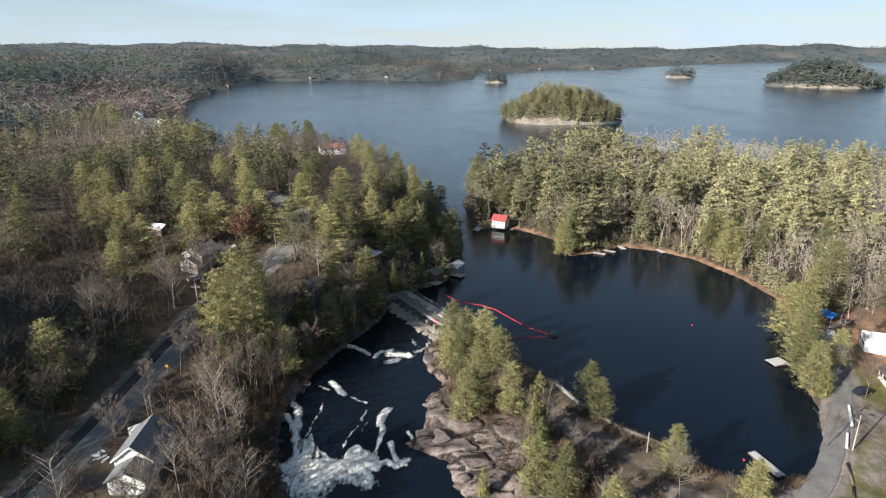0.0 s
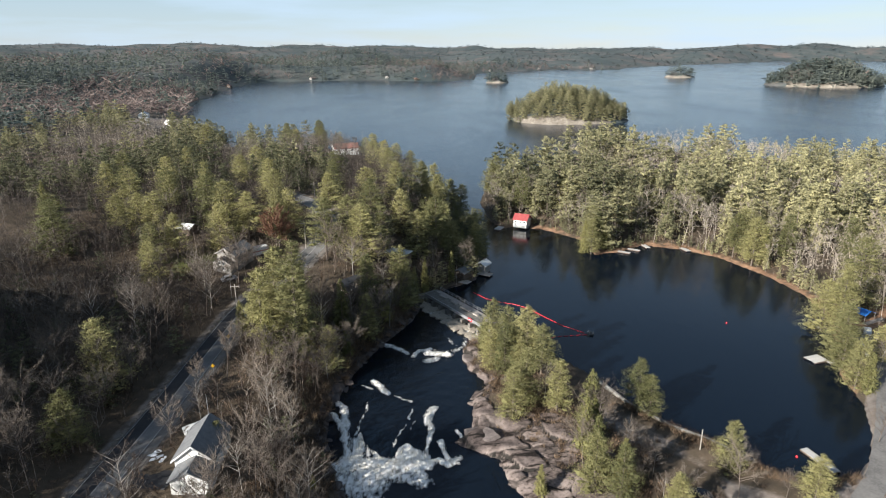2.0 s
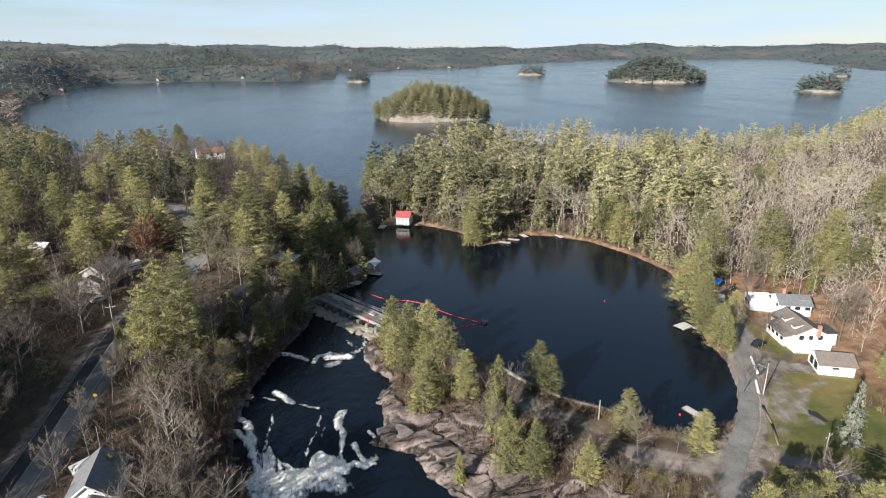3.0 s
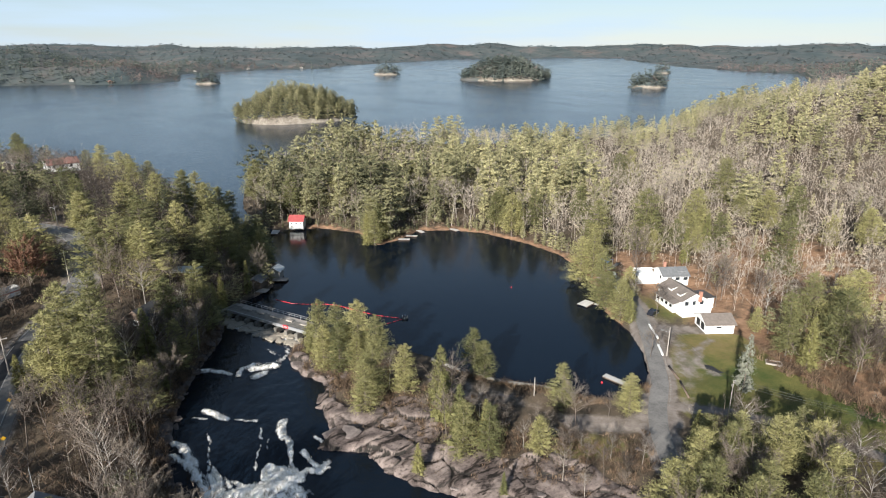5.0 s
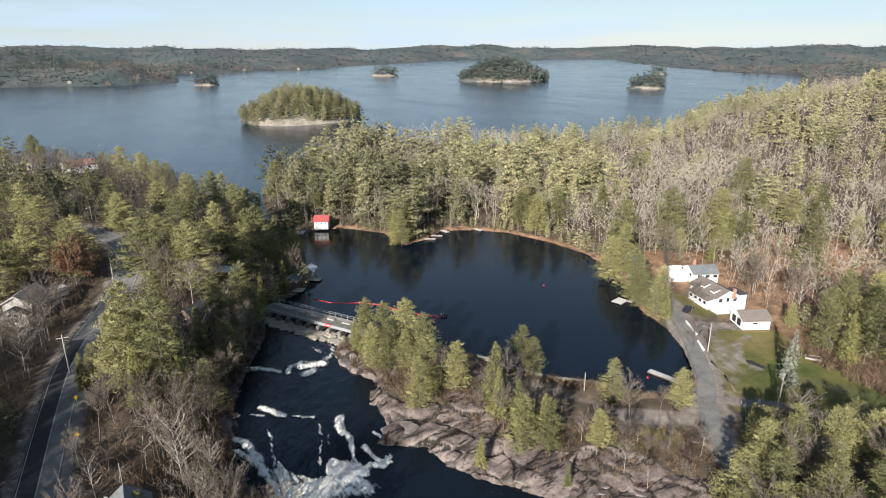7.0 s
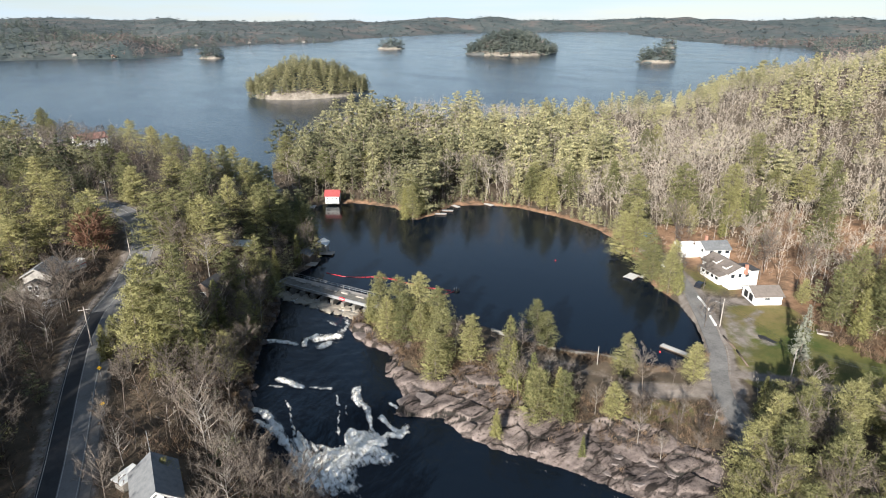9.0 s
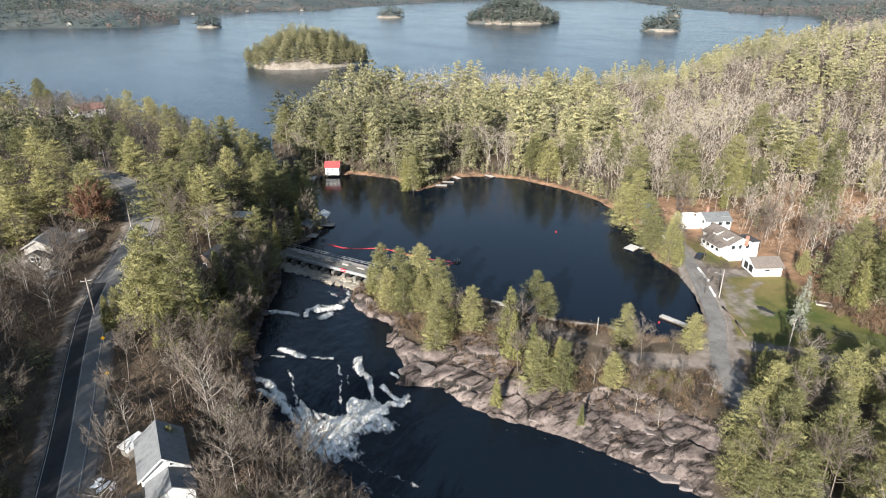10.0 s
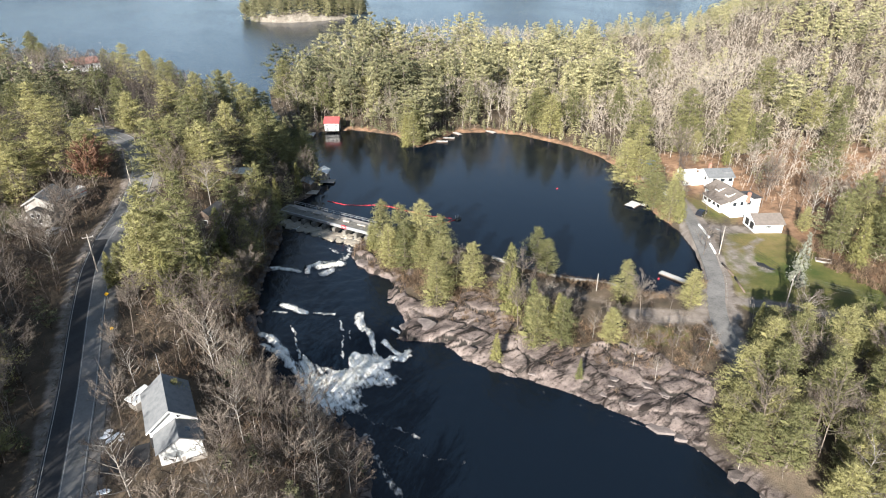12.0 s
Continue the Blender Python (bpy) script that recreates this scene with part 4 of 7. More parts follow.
def pad(rng, mid, ax, n, size, shell=0.66, needles=False):
    """A clump of needles: a core and n tufts over it, denser above."""
    shell = shell if size < 2 else 1.05
    core = mid + np.concatenate([ax, -ax])[[0, 3, 1, 4, 2, 5]] * rng.uniform(0.7, 1.0, (6, 1)) * shell
    u = rng.normal(0, 1, (n, 3))
    u[:, 2] = np.where(rng.uniform(0, 1, n) < 0.72, np.abs(u[:, 2]), -0.6 * np.abs(u[:, 2]))
    u = unit(u)
    R2 = (ax ** 2).sum(1)
    up = unit((u / np.sqrt(R2)) @ unit(ax))
    c = mid + (u * rng.uniform(0.68, 1.22, (n, 1))) @ ax
    out = unit(u @ ax)
    if needles:
        return [(core, PAD), tufts(c, up, out * 1.6 + (0, 0, 0.8), size * rng.uniform(0.9, 1.7, n), size * rng.uniform(0.22, 0.40, n), rng, 0.75)]
    return [(core, PAD), tufts(c, up, out + (0, 0, 0.25), size * rng.uniform(0.6, 1.3, n), size * rng.uniform(0.35, 0.65, n), rng)]


def pine_arrays(rng, H, branches, per, size, low=0.28, wide=0.24, sides=5):
    """A white pine: bent trunk, uneven tiers of upswept branches that carry clumps of needles."""
    bend = rng.normal(0, 0.02 * H, 2)
    hs = np.linspace(0, 1, 5 if sides > 3 else 2)
    spine = np.stack([bend[0] * hs ** 2, bend[1] * hs ** 2, hs * H], 1)
    trunk = [tube(spine, 0.013 * H * (1.05 - hs) + 0.02, sides)]
    out, lop = [], rng.uniform(0, 2 * np.pi)
    for k in range(branches):
        h = low + (0.97 - low) * ((k // 5 * 5 + rng.uniform(0, 1.6)) if sides > 3 else (k + rng.uniform(0, 1))) / branches
        az = k * (1.35 if sides > 3 else 2.4) + rng.normal(0, 0.4)
        f = (1 - h) ** (0.68 if sides > 3 else 0.55) * (0.70 + 0.30 * min(1, (h - low) / 0.25 + 0.3))
        L = wide * H * f * rng.uniform(0.6, 1.2) * (1 + 0.2 * math.cos(az - lop)) + 0.035 * H
        o = np.array([bend[0] * h * h, bend[1] * h * h, h * H])
        way = np.array([math.cos(az), math.sin(az), 0])
        side = np.array([-way[1], way[0], 0])
        lift = rng.uniform(0.08, 0.30) * (0.5 + h)
        n = max(2, int(per * (0.35 + 0.65 * f / 0.6)))
        ax = np.stack([way * 0.50 * L + np.array([0, 0, lift * 0.4 * L]), side * rng.uniform(0.34, 0.48) * (0.85 if sides > 3 else 1.0) * L, np.array([0, 0, rng.uniform(0.15, 0.25) * L])])
        out += pad(rng, o + way * (0.56 * L) + np.array([0, 0, lift * L]), ax, n, size, 0.5 if sides > 3 else 0.66, sides > 3)
        if sides > 3:
            trunk.append(tube([o, o + way * L * 0.8 + np.array([0, 0, lift * L])], [0.005 * H * (1.2 - h), 0.01], 3))
    top = np.array([bend[0], bend[1], H * 0.965])
    out += pad(rng, top, np.diag([0.035 * H, 0.035 * H, 0.045 * H]), max(5, per // 2), size * 0.9)
    return joined(trunk), joined(out)


def cone_arrays(rng, H, branches, per, size, wide=0.17, droop=0.0, sides=5):
    """A cedar or spruce: narrow, dense, leafy to the ground."""
    trunk = tube([(0, 0, 0), (0, 0, H * 0.97)], [0.014 * H, 0.01], sides)
    out = []
    for k in range(branches):
        h = 0.04 + 0.94 * (k + rng.uniform(0, 1)) / branches
        az = k * 2.4 + rng.normal(0, 0.4)
        L = wide * H * (1 - h) ** 0.8 * rng.uniform(0.7, 1.2) + 0.02 * H
        way = np.array([math.cos(az), math.sin(az), 0])
        side = np.array([-way[1], way[0], 0])
        ax = np.stack([way * 0.52 * L + np.array([0, 0, -droop * 0.5 * L]), side * 0.46 * L, np.array([0, 0, 0.42 * L + 0.012 * H])])
        out += pad(rng, np.array([0, 0, h * H + (0.1 - droop) * L]) + way * 0.5 * L, ax, max(2, int(per * (1.2 - h))), size, 0.66, sides > 3)
    c = np.tile([0, 0, H * 0.95], (6, 1)) + rng.normal(0, 0.01 * H, (6, 3))
    out.append(blades(c, unit(rng.normal(0, 0.3, (6, 3)) + (0, 0, 1.0)), np.full(6, size * 1.1), np.full(6, size * 0.4), rng))
    return trunk, joined(out)


def bare_arrays(rng, H, limbs, subs, twigs, thin, spread=0.30, fork=0.35, sides=4):
    """A leafless tree: trunk, forked limbs, boughs and a haze of twigs."""
    wood, tw = [], []
    lean = rng.normal(0, 0.04, 2)
    top = np.array([lean[0] * H, lean[1] * H, H * 0.82])
    ts = np.linspace(0, 1, 4 if sides > 3 else 2)
    wood.append(tube(ts[:, None] * top, (0.0075 if sides > 3 else 0.0055) * H * (1.08 - ts) + 0.01, sides))
    for k in range(limbs):
        h = fork + (0.82 - fork) * (k + rng.uniform(0, 1)) / limbs
        az = k * 2.4 + rng.normal(0, 0.4)
        o = top * (h / 0.82) * 0.99
        L = H * spread * (1.2 - 0.6 * (h - fork) / (1 - fork)) * rng.uniform(0.75, 1.2)
        way = unit(np.array([math.cos(az), math.sin(az), rng.uniform(0.7, 1.7)]))
        e = o + way * L
        e[2] = min(e[2], H)
        if sides > 3:
            wood.append(tube([o, (o + e) / 2 + rng.normal(0, 0.04, 3) * L, e], [0.0048 * H * (1.25 - h), 0.003 * H, 0.012], 3))
        else:
            tw.append(blades(o[None], unit((e - o)[None]), [np.linalg.norm(e - o)], [thin * 1.3], rng))
        for _ in range(subs):
            t = rng.uniform(0.3, 1.0)
            p = o + (e - o) * t
            q = p + unit(way + rng.normal(0, 0.6, 3) + (0, 0, 0.25)) * L * rng.uniform(0.25, 0.55)
            tw.append(blades(p[None], unit((q - p)[None]), [np.linalg.norm(q - p)], [thin * 1.4], rng))
            n = twigs
            s = p + (q - p) * rng.uniform(0.15, 1.0, n)[:, None]
            d = unit(way + rng.normal(0, 0.75, (n, 3)) + (0, 0, 0.3))
            tw.append(blades(s, d, L * rng.uniform(0.10, 0.30, n), thin * rng.uniform(0.6, 1.2, n), rng))
    return joined(wood), joined(tw)


build_spray()
R = np.random.default_rng(7)


def tree_kind(name, label, category, arrays, bark, leaf, crown_name):
    (tv, tf), (cv, cf) = arrays
    t = thing(name, label, category)
    part("trunk", mesh_np("trunk", tv, tf, [bark], True), None, t)
    part(crown_name, mesh_np(crown_name, cv, cf, [leaf]), None, t)
    return t


PINE_LABEL, CEDAR_LABEL, BARE_LABEL = "tall white pine with uneven yellow-green needle tiers", "narrow dense conical evergreen on the shore", "leafless grey-brown hardwood tree with fine twigs"
PINES = [tree_kind("white_pine", PINE_LABEL, "pine tree", pine_arrays(R, 20, 70, 92, 0.46, lo, wi), M_BARK, M_PINE, "crown") for lo, wi in ((0.06, 0.31), (0.14, 0.30), (0.26, 0.32), (0.10, 0.27), (0.04, 0.35))]
PINES.append(tree_kind("white_pine", "very tall full white pine with fine yellow-green needles", "pine tree", pine_arrays(R, 20, 120, 120, 0.27, 0.05, 0.23), M_BARK, M_PINE, "crown"))
CEDARS = [tree_kind("evergreen_tree", CEDAR_LABEL, "evergreen tree", cone_arrays(R, 14, 60, 60, 0.42, wi, dr), M_BARK, M_CEDAR, "crown") for wi, dr in ((0.18, 0.0), (0.22, 0.1), (0.15, 0.0))]
BARES = [tree_kind("bare_tree", BARE_LABEL, "bare tree", bare_arrays(R, 16, 18, 6, 12, 0.06, sp, fk), m, M_TWIG, "crown") for sp, fk, m in ((0.32, 0.30, M_BARK), (0.26, 0.42, M_BIRCH), (0.36, 0.25, M_BARK), (0.24, 0.5, M_BARK), (0.30, 0.2, M_BIRCH))]
PLANTED = {"pine": [], "cedar": [], "bare": []}


def plant(kind, x, y, height, base=None, which=None, broad=1.0):
    """One tree: the first of a kind takes the model itself, the others copies."""
    pool, h0 = {"pine": (PINES, 20), "cedar": (CEDARS, 14), "bare": (BARES, 16)}[kind]
    k = int(R.integers(min(len(pool), 5))) if which is None else which
    s = height / h0
    z = (gz(x, y) if base is None else base) - 0.25
    m = pose(x, y, z, 0, 0, R.uniform(0, 360)) @ Matrix.Diagonal((s * broad * R.uniform(0.95, 1.25), s * broad * R.uniform(0.95, 1.25), s, 1))
    ob = pool[k]
    if ob.get("planted") is None:
        ob["planted"] = 1
        ob.matrix_basis = m
    else:
        c = copy_thing(ob, Matrix.Identity(4))
        c.matrix_basis = m
        ob = c
    PLANTED[kind].append((x, y))
    return ob


# trees that stand by themselves: x, y, height
PINE_WEST = [(-13, 262, 20), (-12, 244, 18), (-18, 252, 19), (-21.5, 168, 14), (-30, 149, 13), (-31, 158, 17), (-57.5, 141, 8)]
PINE_MIDDLE = [(-2, 232, 10), (1.5, 241, 9), (-6, 252, 19), (-2, 260, 17), (-5, 222, 13), (2.5, 222, 15), (2, 213, 14), (-9, 212, 16), (2.5, 140.5, 15.5), (6.5, 136.5, 15), (10, 133, 16), (1.5, 134, 12), (4.5, 131, 13), (8, 128.5, 11), (13, 129, 13), (7, 116, 14.3), (4.5, 113, 12.3), (14, 114, 12.3), (30.5, 112, 13), (32.5, 110.5, 10.4), (20.5, 88, 11.7), (16.5, 91, 12.3), (27.5, 82, 10.4)]
PINE_EAST = [(42, 94, 11.1), (51.5, 84, 10.4), (96, 150, 19.2), (93.5, 153, 16.8), (87.5, 135, 16.8), (85.5, 131, 12), (83, 122, 13.2), (93, 130, 10.8), (46, 219, 15), (49, 222, 16), (47.5, 226, 17)]
CEDAR_WEST = [(-18.5, 174, 12), (-26, 158, 12), (-34, 139, 10), (-15.5, 181.5, 12), (-33.5, 91, 4), (-59.5, 138, 8)]
CEDAR_MIDDLE = [(-3, 205, 13), (-7, 189.5, 11), (0.5, 143.5, 9), (18.6, 105, 15.6), (17, 101, 12.3), (17.5, 94.5, 13), (21.5, 91, 10.4), (18, 78.5, 5.2), (7, 91, 7.2)]
CEDAR_EAST = [(83.5, 119, 9.6), (44, 222, 14), (51.5, 222, 13), (55, 70, 9)]
BARE_WEST = [(-23, 163, 13), (-28, 153, 13), (-32, 144, 12), (-35.5, 133, 12), (-37, 127, 12), (-38, 121, 12), (-12, 187, 12), (-27, 165, 13), (-34, 150, 13), (-71, 161, 9), (-66.5, 166, 10), (-76, 160, 9), (-68, 157, 9), (-64, 172, 9), (-80, 164, 10), (-46, 79, 12), (-43, 83, 13), (-40, 86, 12), (-37, 80, 12), (-44, 90, 13), (-39, 93, 12), (-35, 87, 11), (-41, 75, 12), (-34, 75, 11), (-31, 79, 10), (-30, 72, 10), (-59.5, 95, 10), (-57, 103, 9), (-59, 110, 10), (-58.5, 78, 6), (-56.5, 117, 12), (-54, 122, 12)]
BARE_MIDDLE = [(19.8, 103, 14.3), (16, 97, 11.7), (25, 93, 9.1), (30, 84, 9.1), (33, 79, 9.1), (24, 98, 9.1), (29, 76, 7.8), (12, 118, 10.4), (34, 76, 7), (31, 80, 8), (27, 86, 7), (35, 68, 6), (23, 90, 7), (9, 117, 7), (14, 105, 6), (28, 94, 6), (30, 71, 6)]
BARE_EAST = [(40.5, 87, 10.4), (36, 73, 7), (48, 86, 6.5), (74, 101, 8.4), (116, 151, 15.6), (92, 117.5, 10.8), (90, 125, 9.6), (54, 55, 11), (62, 61, 11), (47, 57, 10), (58, 66, 9), (39, 48, 10), (38, 70, 7), (40, 76, 6), (43, 71, 6), (45, 80, 5), (37, 81, 5)]
BROAD_WEST_BANK = [(-61, 199, 15, 0, 1.15), (-40, 190, 16, 4, 1.1), (-36.5, 181, 15, 2, 1.1), (-44.5, 131.5, 28, 5, 1.0), (-62, 188, 18, 1, 1.05), (-34, 175, 19, 0, 1.05), (-18, 193, 17, 4, 1.05), (-37, 131, 12, 4, 1.05), (-51, 95, 6, 2, 1.05), (-45, 177, 20, 2, 1.05), (-29, 186, 16, 1, 1.05), (-12, 200, 21, 1, 1.05)]
BROAD_WEST_SLOPE = [(-138, 233, 17, 0, 1.2), (-114, 229, 16, 4, 1.15), (-34, 202, 17, 4, 1.15), (-24, 201, 16, 0, 1.1), (-60, 288, 16, 4, 1.2), (-130, 291, 17, 0, 1.2), (-91, 161, 13, 4, 1), (-132, 187, 16, 4, 1.2), (-79, 184, 15, 0, 1.1), (-104, 196, 15, 4, 1.15), (-150, 270, 17, 4, 1.2), (-85, 262, 16, 0, 1.2), (-100, 300, 17, 4, 1.2), (-38, 225, 16, 4, 1.15), (-28, 240, 17, 0, 1.2), (-126, 177, 18, 4, 1.05), (-107, 217, 15, 2, 1.05), (-116, 195, 14, 2, 1.05)]
BROAD_WEST_SLOPE_FAR = [(-110, 197, 14, 4, 1.05), (-79, 192, 20, 4, 1.05), (-72, 190, 17, 2, 1.05), (-98, 268, 17, 2, 1.05), (-77, 238, 17, 0, 1.05), (-17, 213, 12, 1, 1.05), (-79, 111, 17, 4, 1.05), (-76, 93, 13, 1, 1.05), (-90, 206, 18, 4, 1.05), (-120, 214, 18, 4, 1.05), (-70, 217, 17, 4, 1.05), (-50, 213, 17, 2, 1.05), (-100, 232, 18, 1, 1.05), (-122, 250, 18, 0, 1.05), (-52, 236, 17, 0, 1.05)]
BROAD_LAKESIDE = [(-93, 426, 20, 1, 1.1), (-54, 421, 18, 0, 1.1), (-38, 389, 18, 4, 1.1), (-28, 366, 17, 1, 1.1), (-119, 443, 17, 0, 1.1), (-166, 416, 19, 4, 1.1), (-88, 408, 14, 2, 1.1), (-49, 354, 18, 0, 1.1), (-35, 288, 17, 4, 1.1), (-58, 398, 16, 1, 1.1), (-40, 330, 17, 0, 1.1), (-106, 415, 15, 2, 1.1)]
BROAD_SOUTH_EAST = [(31, 55, 12, 4, 0.92), (32, 45, 13, 0, 0.98), (30.5, 36, 13, 2, 0.98), (29.5, 50, 10, 4, 0.92), (35, 33, 14, 0, 0.98), (37, 38, 12, 4, 0.92), (36, 58, 13, 0, 1.0), (40, 54, 14, 4, 0.98), (44.5, 60, 14, 0, 1.0), (41, 47, 15, 2, 0.98), (47, 50, 15, 0, 0.98), (34.5, 50, 12, 4, 0.92), (51.5, 60, 14, 2, 0.98), (57, 63, 13, 4, 0.95), (60, 57, 15, 2, 0.98), (52, 45, 15, 0, 0.98), (45, 41, 14, 4, 0.98), (66, 54, 14, 2, 0.98), (53, 66, 11, 4, 1)]
BROAD_SOUTH_EAST_FAR = [(60, 48, 15, 0, 0.98), (38, 40, 13, 2, 0.98), (70, 60, 12, 4, 0.92)]
BROAD_EAST_SHORE = [(132, 165, 24, 4, 1.05), (147, 156, 22, 2, 1.05), (185, 176, 20, 0, 1.05), (146, 119, 20, 4, 1.05), (204, 252, 20, 0, 1.05), (195, 250, 19, 4, 1.05), (119, 92, 18, 1, 1.05), (125, 84, 20, 2, 1.05), (109, 99, 8, 1, 1.05), (17, 303, 22, 1, 1.05), (27, 274, 18, 1, 1.05), (45, 268, 17, 2, 1.05), (91, 284, 18, 1, 1.05), (114, 170, 21, 4, 1.05)]
BARE_LAKESIDE = [(-80, 366, 11), (-75, 362, 12), (-70, 366, 11), (-66, 372, 11), (-85, 372, 12), (-63, 380, 12), (-90, 380, 11), (-77, 356, 11), (-68, 357, 12)]
for kind, places in (("bare", BARE_LAKESIDE), ("pine", PINE_WEST), ("pine", PINE_MIDDLE), ("pine", PINE_EAST), ("cedar", CEDAR_WEST), ("cedar", CEDAR_MIDDLE), ("cedar", CEDAR_EAST), ("bare", BARE_WEST), ("bare", BARE_MIDDLE), ("bare", BARE_EAST)):
    for x, y, h in places:
        plant(kind, x, y, h)
for places in (BROAD_LAKESIDE, BROAD_WEST_BANK, BROAD_WEST_SLOPE, BROAD_WEST_SLOPE_FAR, BROAD_SOUTH_EAST, BROAD_SOUTH_EAST_FAR, BROAD_EAST_SHORE):
    for x, y, h, w, broad in places:
        plant("pine", x, y, h, None, w, broad)

# ---- woods ----
HOUSES = [(-52, 88, 9), (-57, 98, 4), (-73, 169, 8), (-67, 178, 5), (113, 138, 10), (104, 122, 11), (100, 106, 9), (-24, 187, 5), (23, 254, 5), (-73, 381, 8), (-70, 371, 8), (-91, 195, 5), (-40, 158, 6), (-6, 193, 4), (107, 158, 6), (116, 150, 8)]


def open_ground(x, y):
    """Where no wild tree stands."""
    b = signed(x, y, LAWN) < 2.0
    b |= signed(x, y, PENINSULA) < 1.5
    b |= seg_dist(x, y, ROAD_W[:, :2]) < np.where((y < 235) & (x > -66), 9.5, 6.0)
    b |= seg_dist(x, y, ROAD_E[:, :2]) < 4.0
    b |= (seg_dist(x, y, [(66, 82), (75, 70), (86, 52), (92, 40)]) < 7.0)
    b |= (x > 78) & (x < 114) & (y > 98) & (y < 146) & (x + 0.55 * y < 174)
    b |= np.hypot((x + 283) / 38, (y - 618) / 48) < 1
    for hx, hy, r in HOUSES:
        b |= np.hypot(x - hx, y - hy) < r
    return b


def scatter(step, x0, x1, y0, y1, rng):
    xs, ys = np.meshgrid(np.arange(x0, x1, step), np.arange(y0, y1, step))
    x, y = (xs + rng.uniform(-0.48, 0.48, xs.shape) * step).ravel(), (ys + rng.uniform(-0.48, 0.48, xs.shape) * step).ravel()
    return x, y


def planted_area(x, y):
    a = np.degrees(np.arctan2(x + 25, y + 60))
    # second term: unseen western trees, added for the shade they cast
    return ((a > -56) & (a < 76)) | ((x > -230) & (x < -60) & (y > -10) & (y < 200))


def evergreen_share(x, y):
    """Evergreens stand in patches; hardwoods fill the west bank and the east hill."""
    s = 0.46 + 1.15 * vnoise(x, y, 46, 61, 2) + 0.25 * vnoise(x, y, 15, 63, 1)
    ne = sstep((x - 5) / 30) * sstep((y - 170) / 50) * sstep((700 - y) / 200)
    s = s + 0.16 * ne * sstep((260 - x) / 120)
    s = s - 0.62 * np.exp(-((x - 170) / 60) ** 2 - ((y - 85) / 60) ** 2) + 0.10 * sstep((x - 190) / 60) - 0.10 * np.exp(-((x - 245) / 65) ** 2 - ((y - 165) / 80) ** 2)
    s = s - 0.8 * np.exp(-((x - 132) / 28) ** 2 - ((y - 116) / 38) ** 2)
    west = sstep((-15 - x) / 20)
    s = s + 0.28 * np.exp(-((x + 75) / 75) ** 2 - ((y - 214) / 30) ** 2) + 0.4 * np.exp(-((x + 160) / 50) ** 2 - ((y - 325) / 40) ** 2)
    s = s - 0.30 * west * sstep((300 - y) / 60) - 0.22 * west * sstep((440 - y) / 60)
    s = s - 0.35 * np.exp(-((x + 38) / 18) ** 2 - ((y - 92) / 28) ** 2) - 0.6 * np.exp(-((x + 44) / 16) ** 2 - ((y - 110) / 24) ** 2)
    s = s - 0.5 * sstep((-52 - x) / 10) * sstep((172 - y) / 14)
    s = s + 0.18 * sstep((y - 900) / 400) - 0.9 * np.exp(-((x + 66) / 34) ** 2 - ((y - 362) / 34) ** 2)
    return s


def merged(name, templates, mats, x, y, z, height, rng, label, broad=1.15):
    """Many trees as one mesh: templates are (trunk, crown) arrays of height 1."""
    Vs, Fs, Ms, Ts, n = [], [], [], [], 0
    pick = rng.integers(len(templates), size=len(x))
    for k, ((tv, tf), (cv, cf)) in enumerate(templates):
        i = np.nonzero(pick == k)[0]
        if not len(i):
            continue
        V, F = np.concatenate([tv, cv]), np.concatenate([tf, cf + len(tv)])
        mi = np.concatenate([np.zeros(len(tf)), np.ones(len(cf))])
        a = rng.uniform(0, 2 * np.pi, len(i))
        c, s = np.cos(a)[:, None], np.sin(a)[:, None]
        h, w = height[i][:, None], (height[i] * rng.uniform(0.85, 1.2, len(i)) * broad)[:, None]
        P = np.stack([(V[:, 0] * c - V[:, 1] * s) * w + x[i][:, None], (V[:, 0] * s + V[:, 1] * c) * w + y[i][:, None], V[:, 2] * h + z[i][:, None]], 2)
        Vs.append(P.reshape(-1, 3))
        Fs.append((F[None] + (np.arange(len(i)) * len(V))[:, None, None]).reshape(-1, 3) + n)
        Ms.append(np.tile(mi, len(i)))
        # western shade and eastern sun put into tint by x; far trees lighter
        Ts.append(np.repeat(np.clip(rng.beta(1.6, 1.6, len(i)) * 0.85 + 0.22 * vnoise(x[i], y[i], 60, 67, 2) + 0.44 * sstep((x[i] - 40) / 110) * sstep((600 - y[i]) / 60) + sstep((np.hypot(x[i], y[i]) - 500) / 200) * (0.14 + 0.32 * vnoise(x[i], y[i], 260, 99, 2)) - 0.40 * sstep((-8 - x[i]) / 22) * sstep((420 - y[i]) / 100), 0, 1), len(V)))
        n += len(i) * len(V)
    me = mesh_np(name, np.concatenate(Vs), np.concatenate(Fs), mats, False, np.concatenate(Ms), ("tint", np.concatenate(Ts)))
    return single(name, me, None, label, "woods", kind="stuff")


def unit_tree(arrays, H):
    (tv, tf), (cv, cf) = arrays
    return (tv / H, tf), (cv / H, cf)


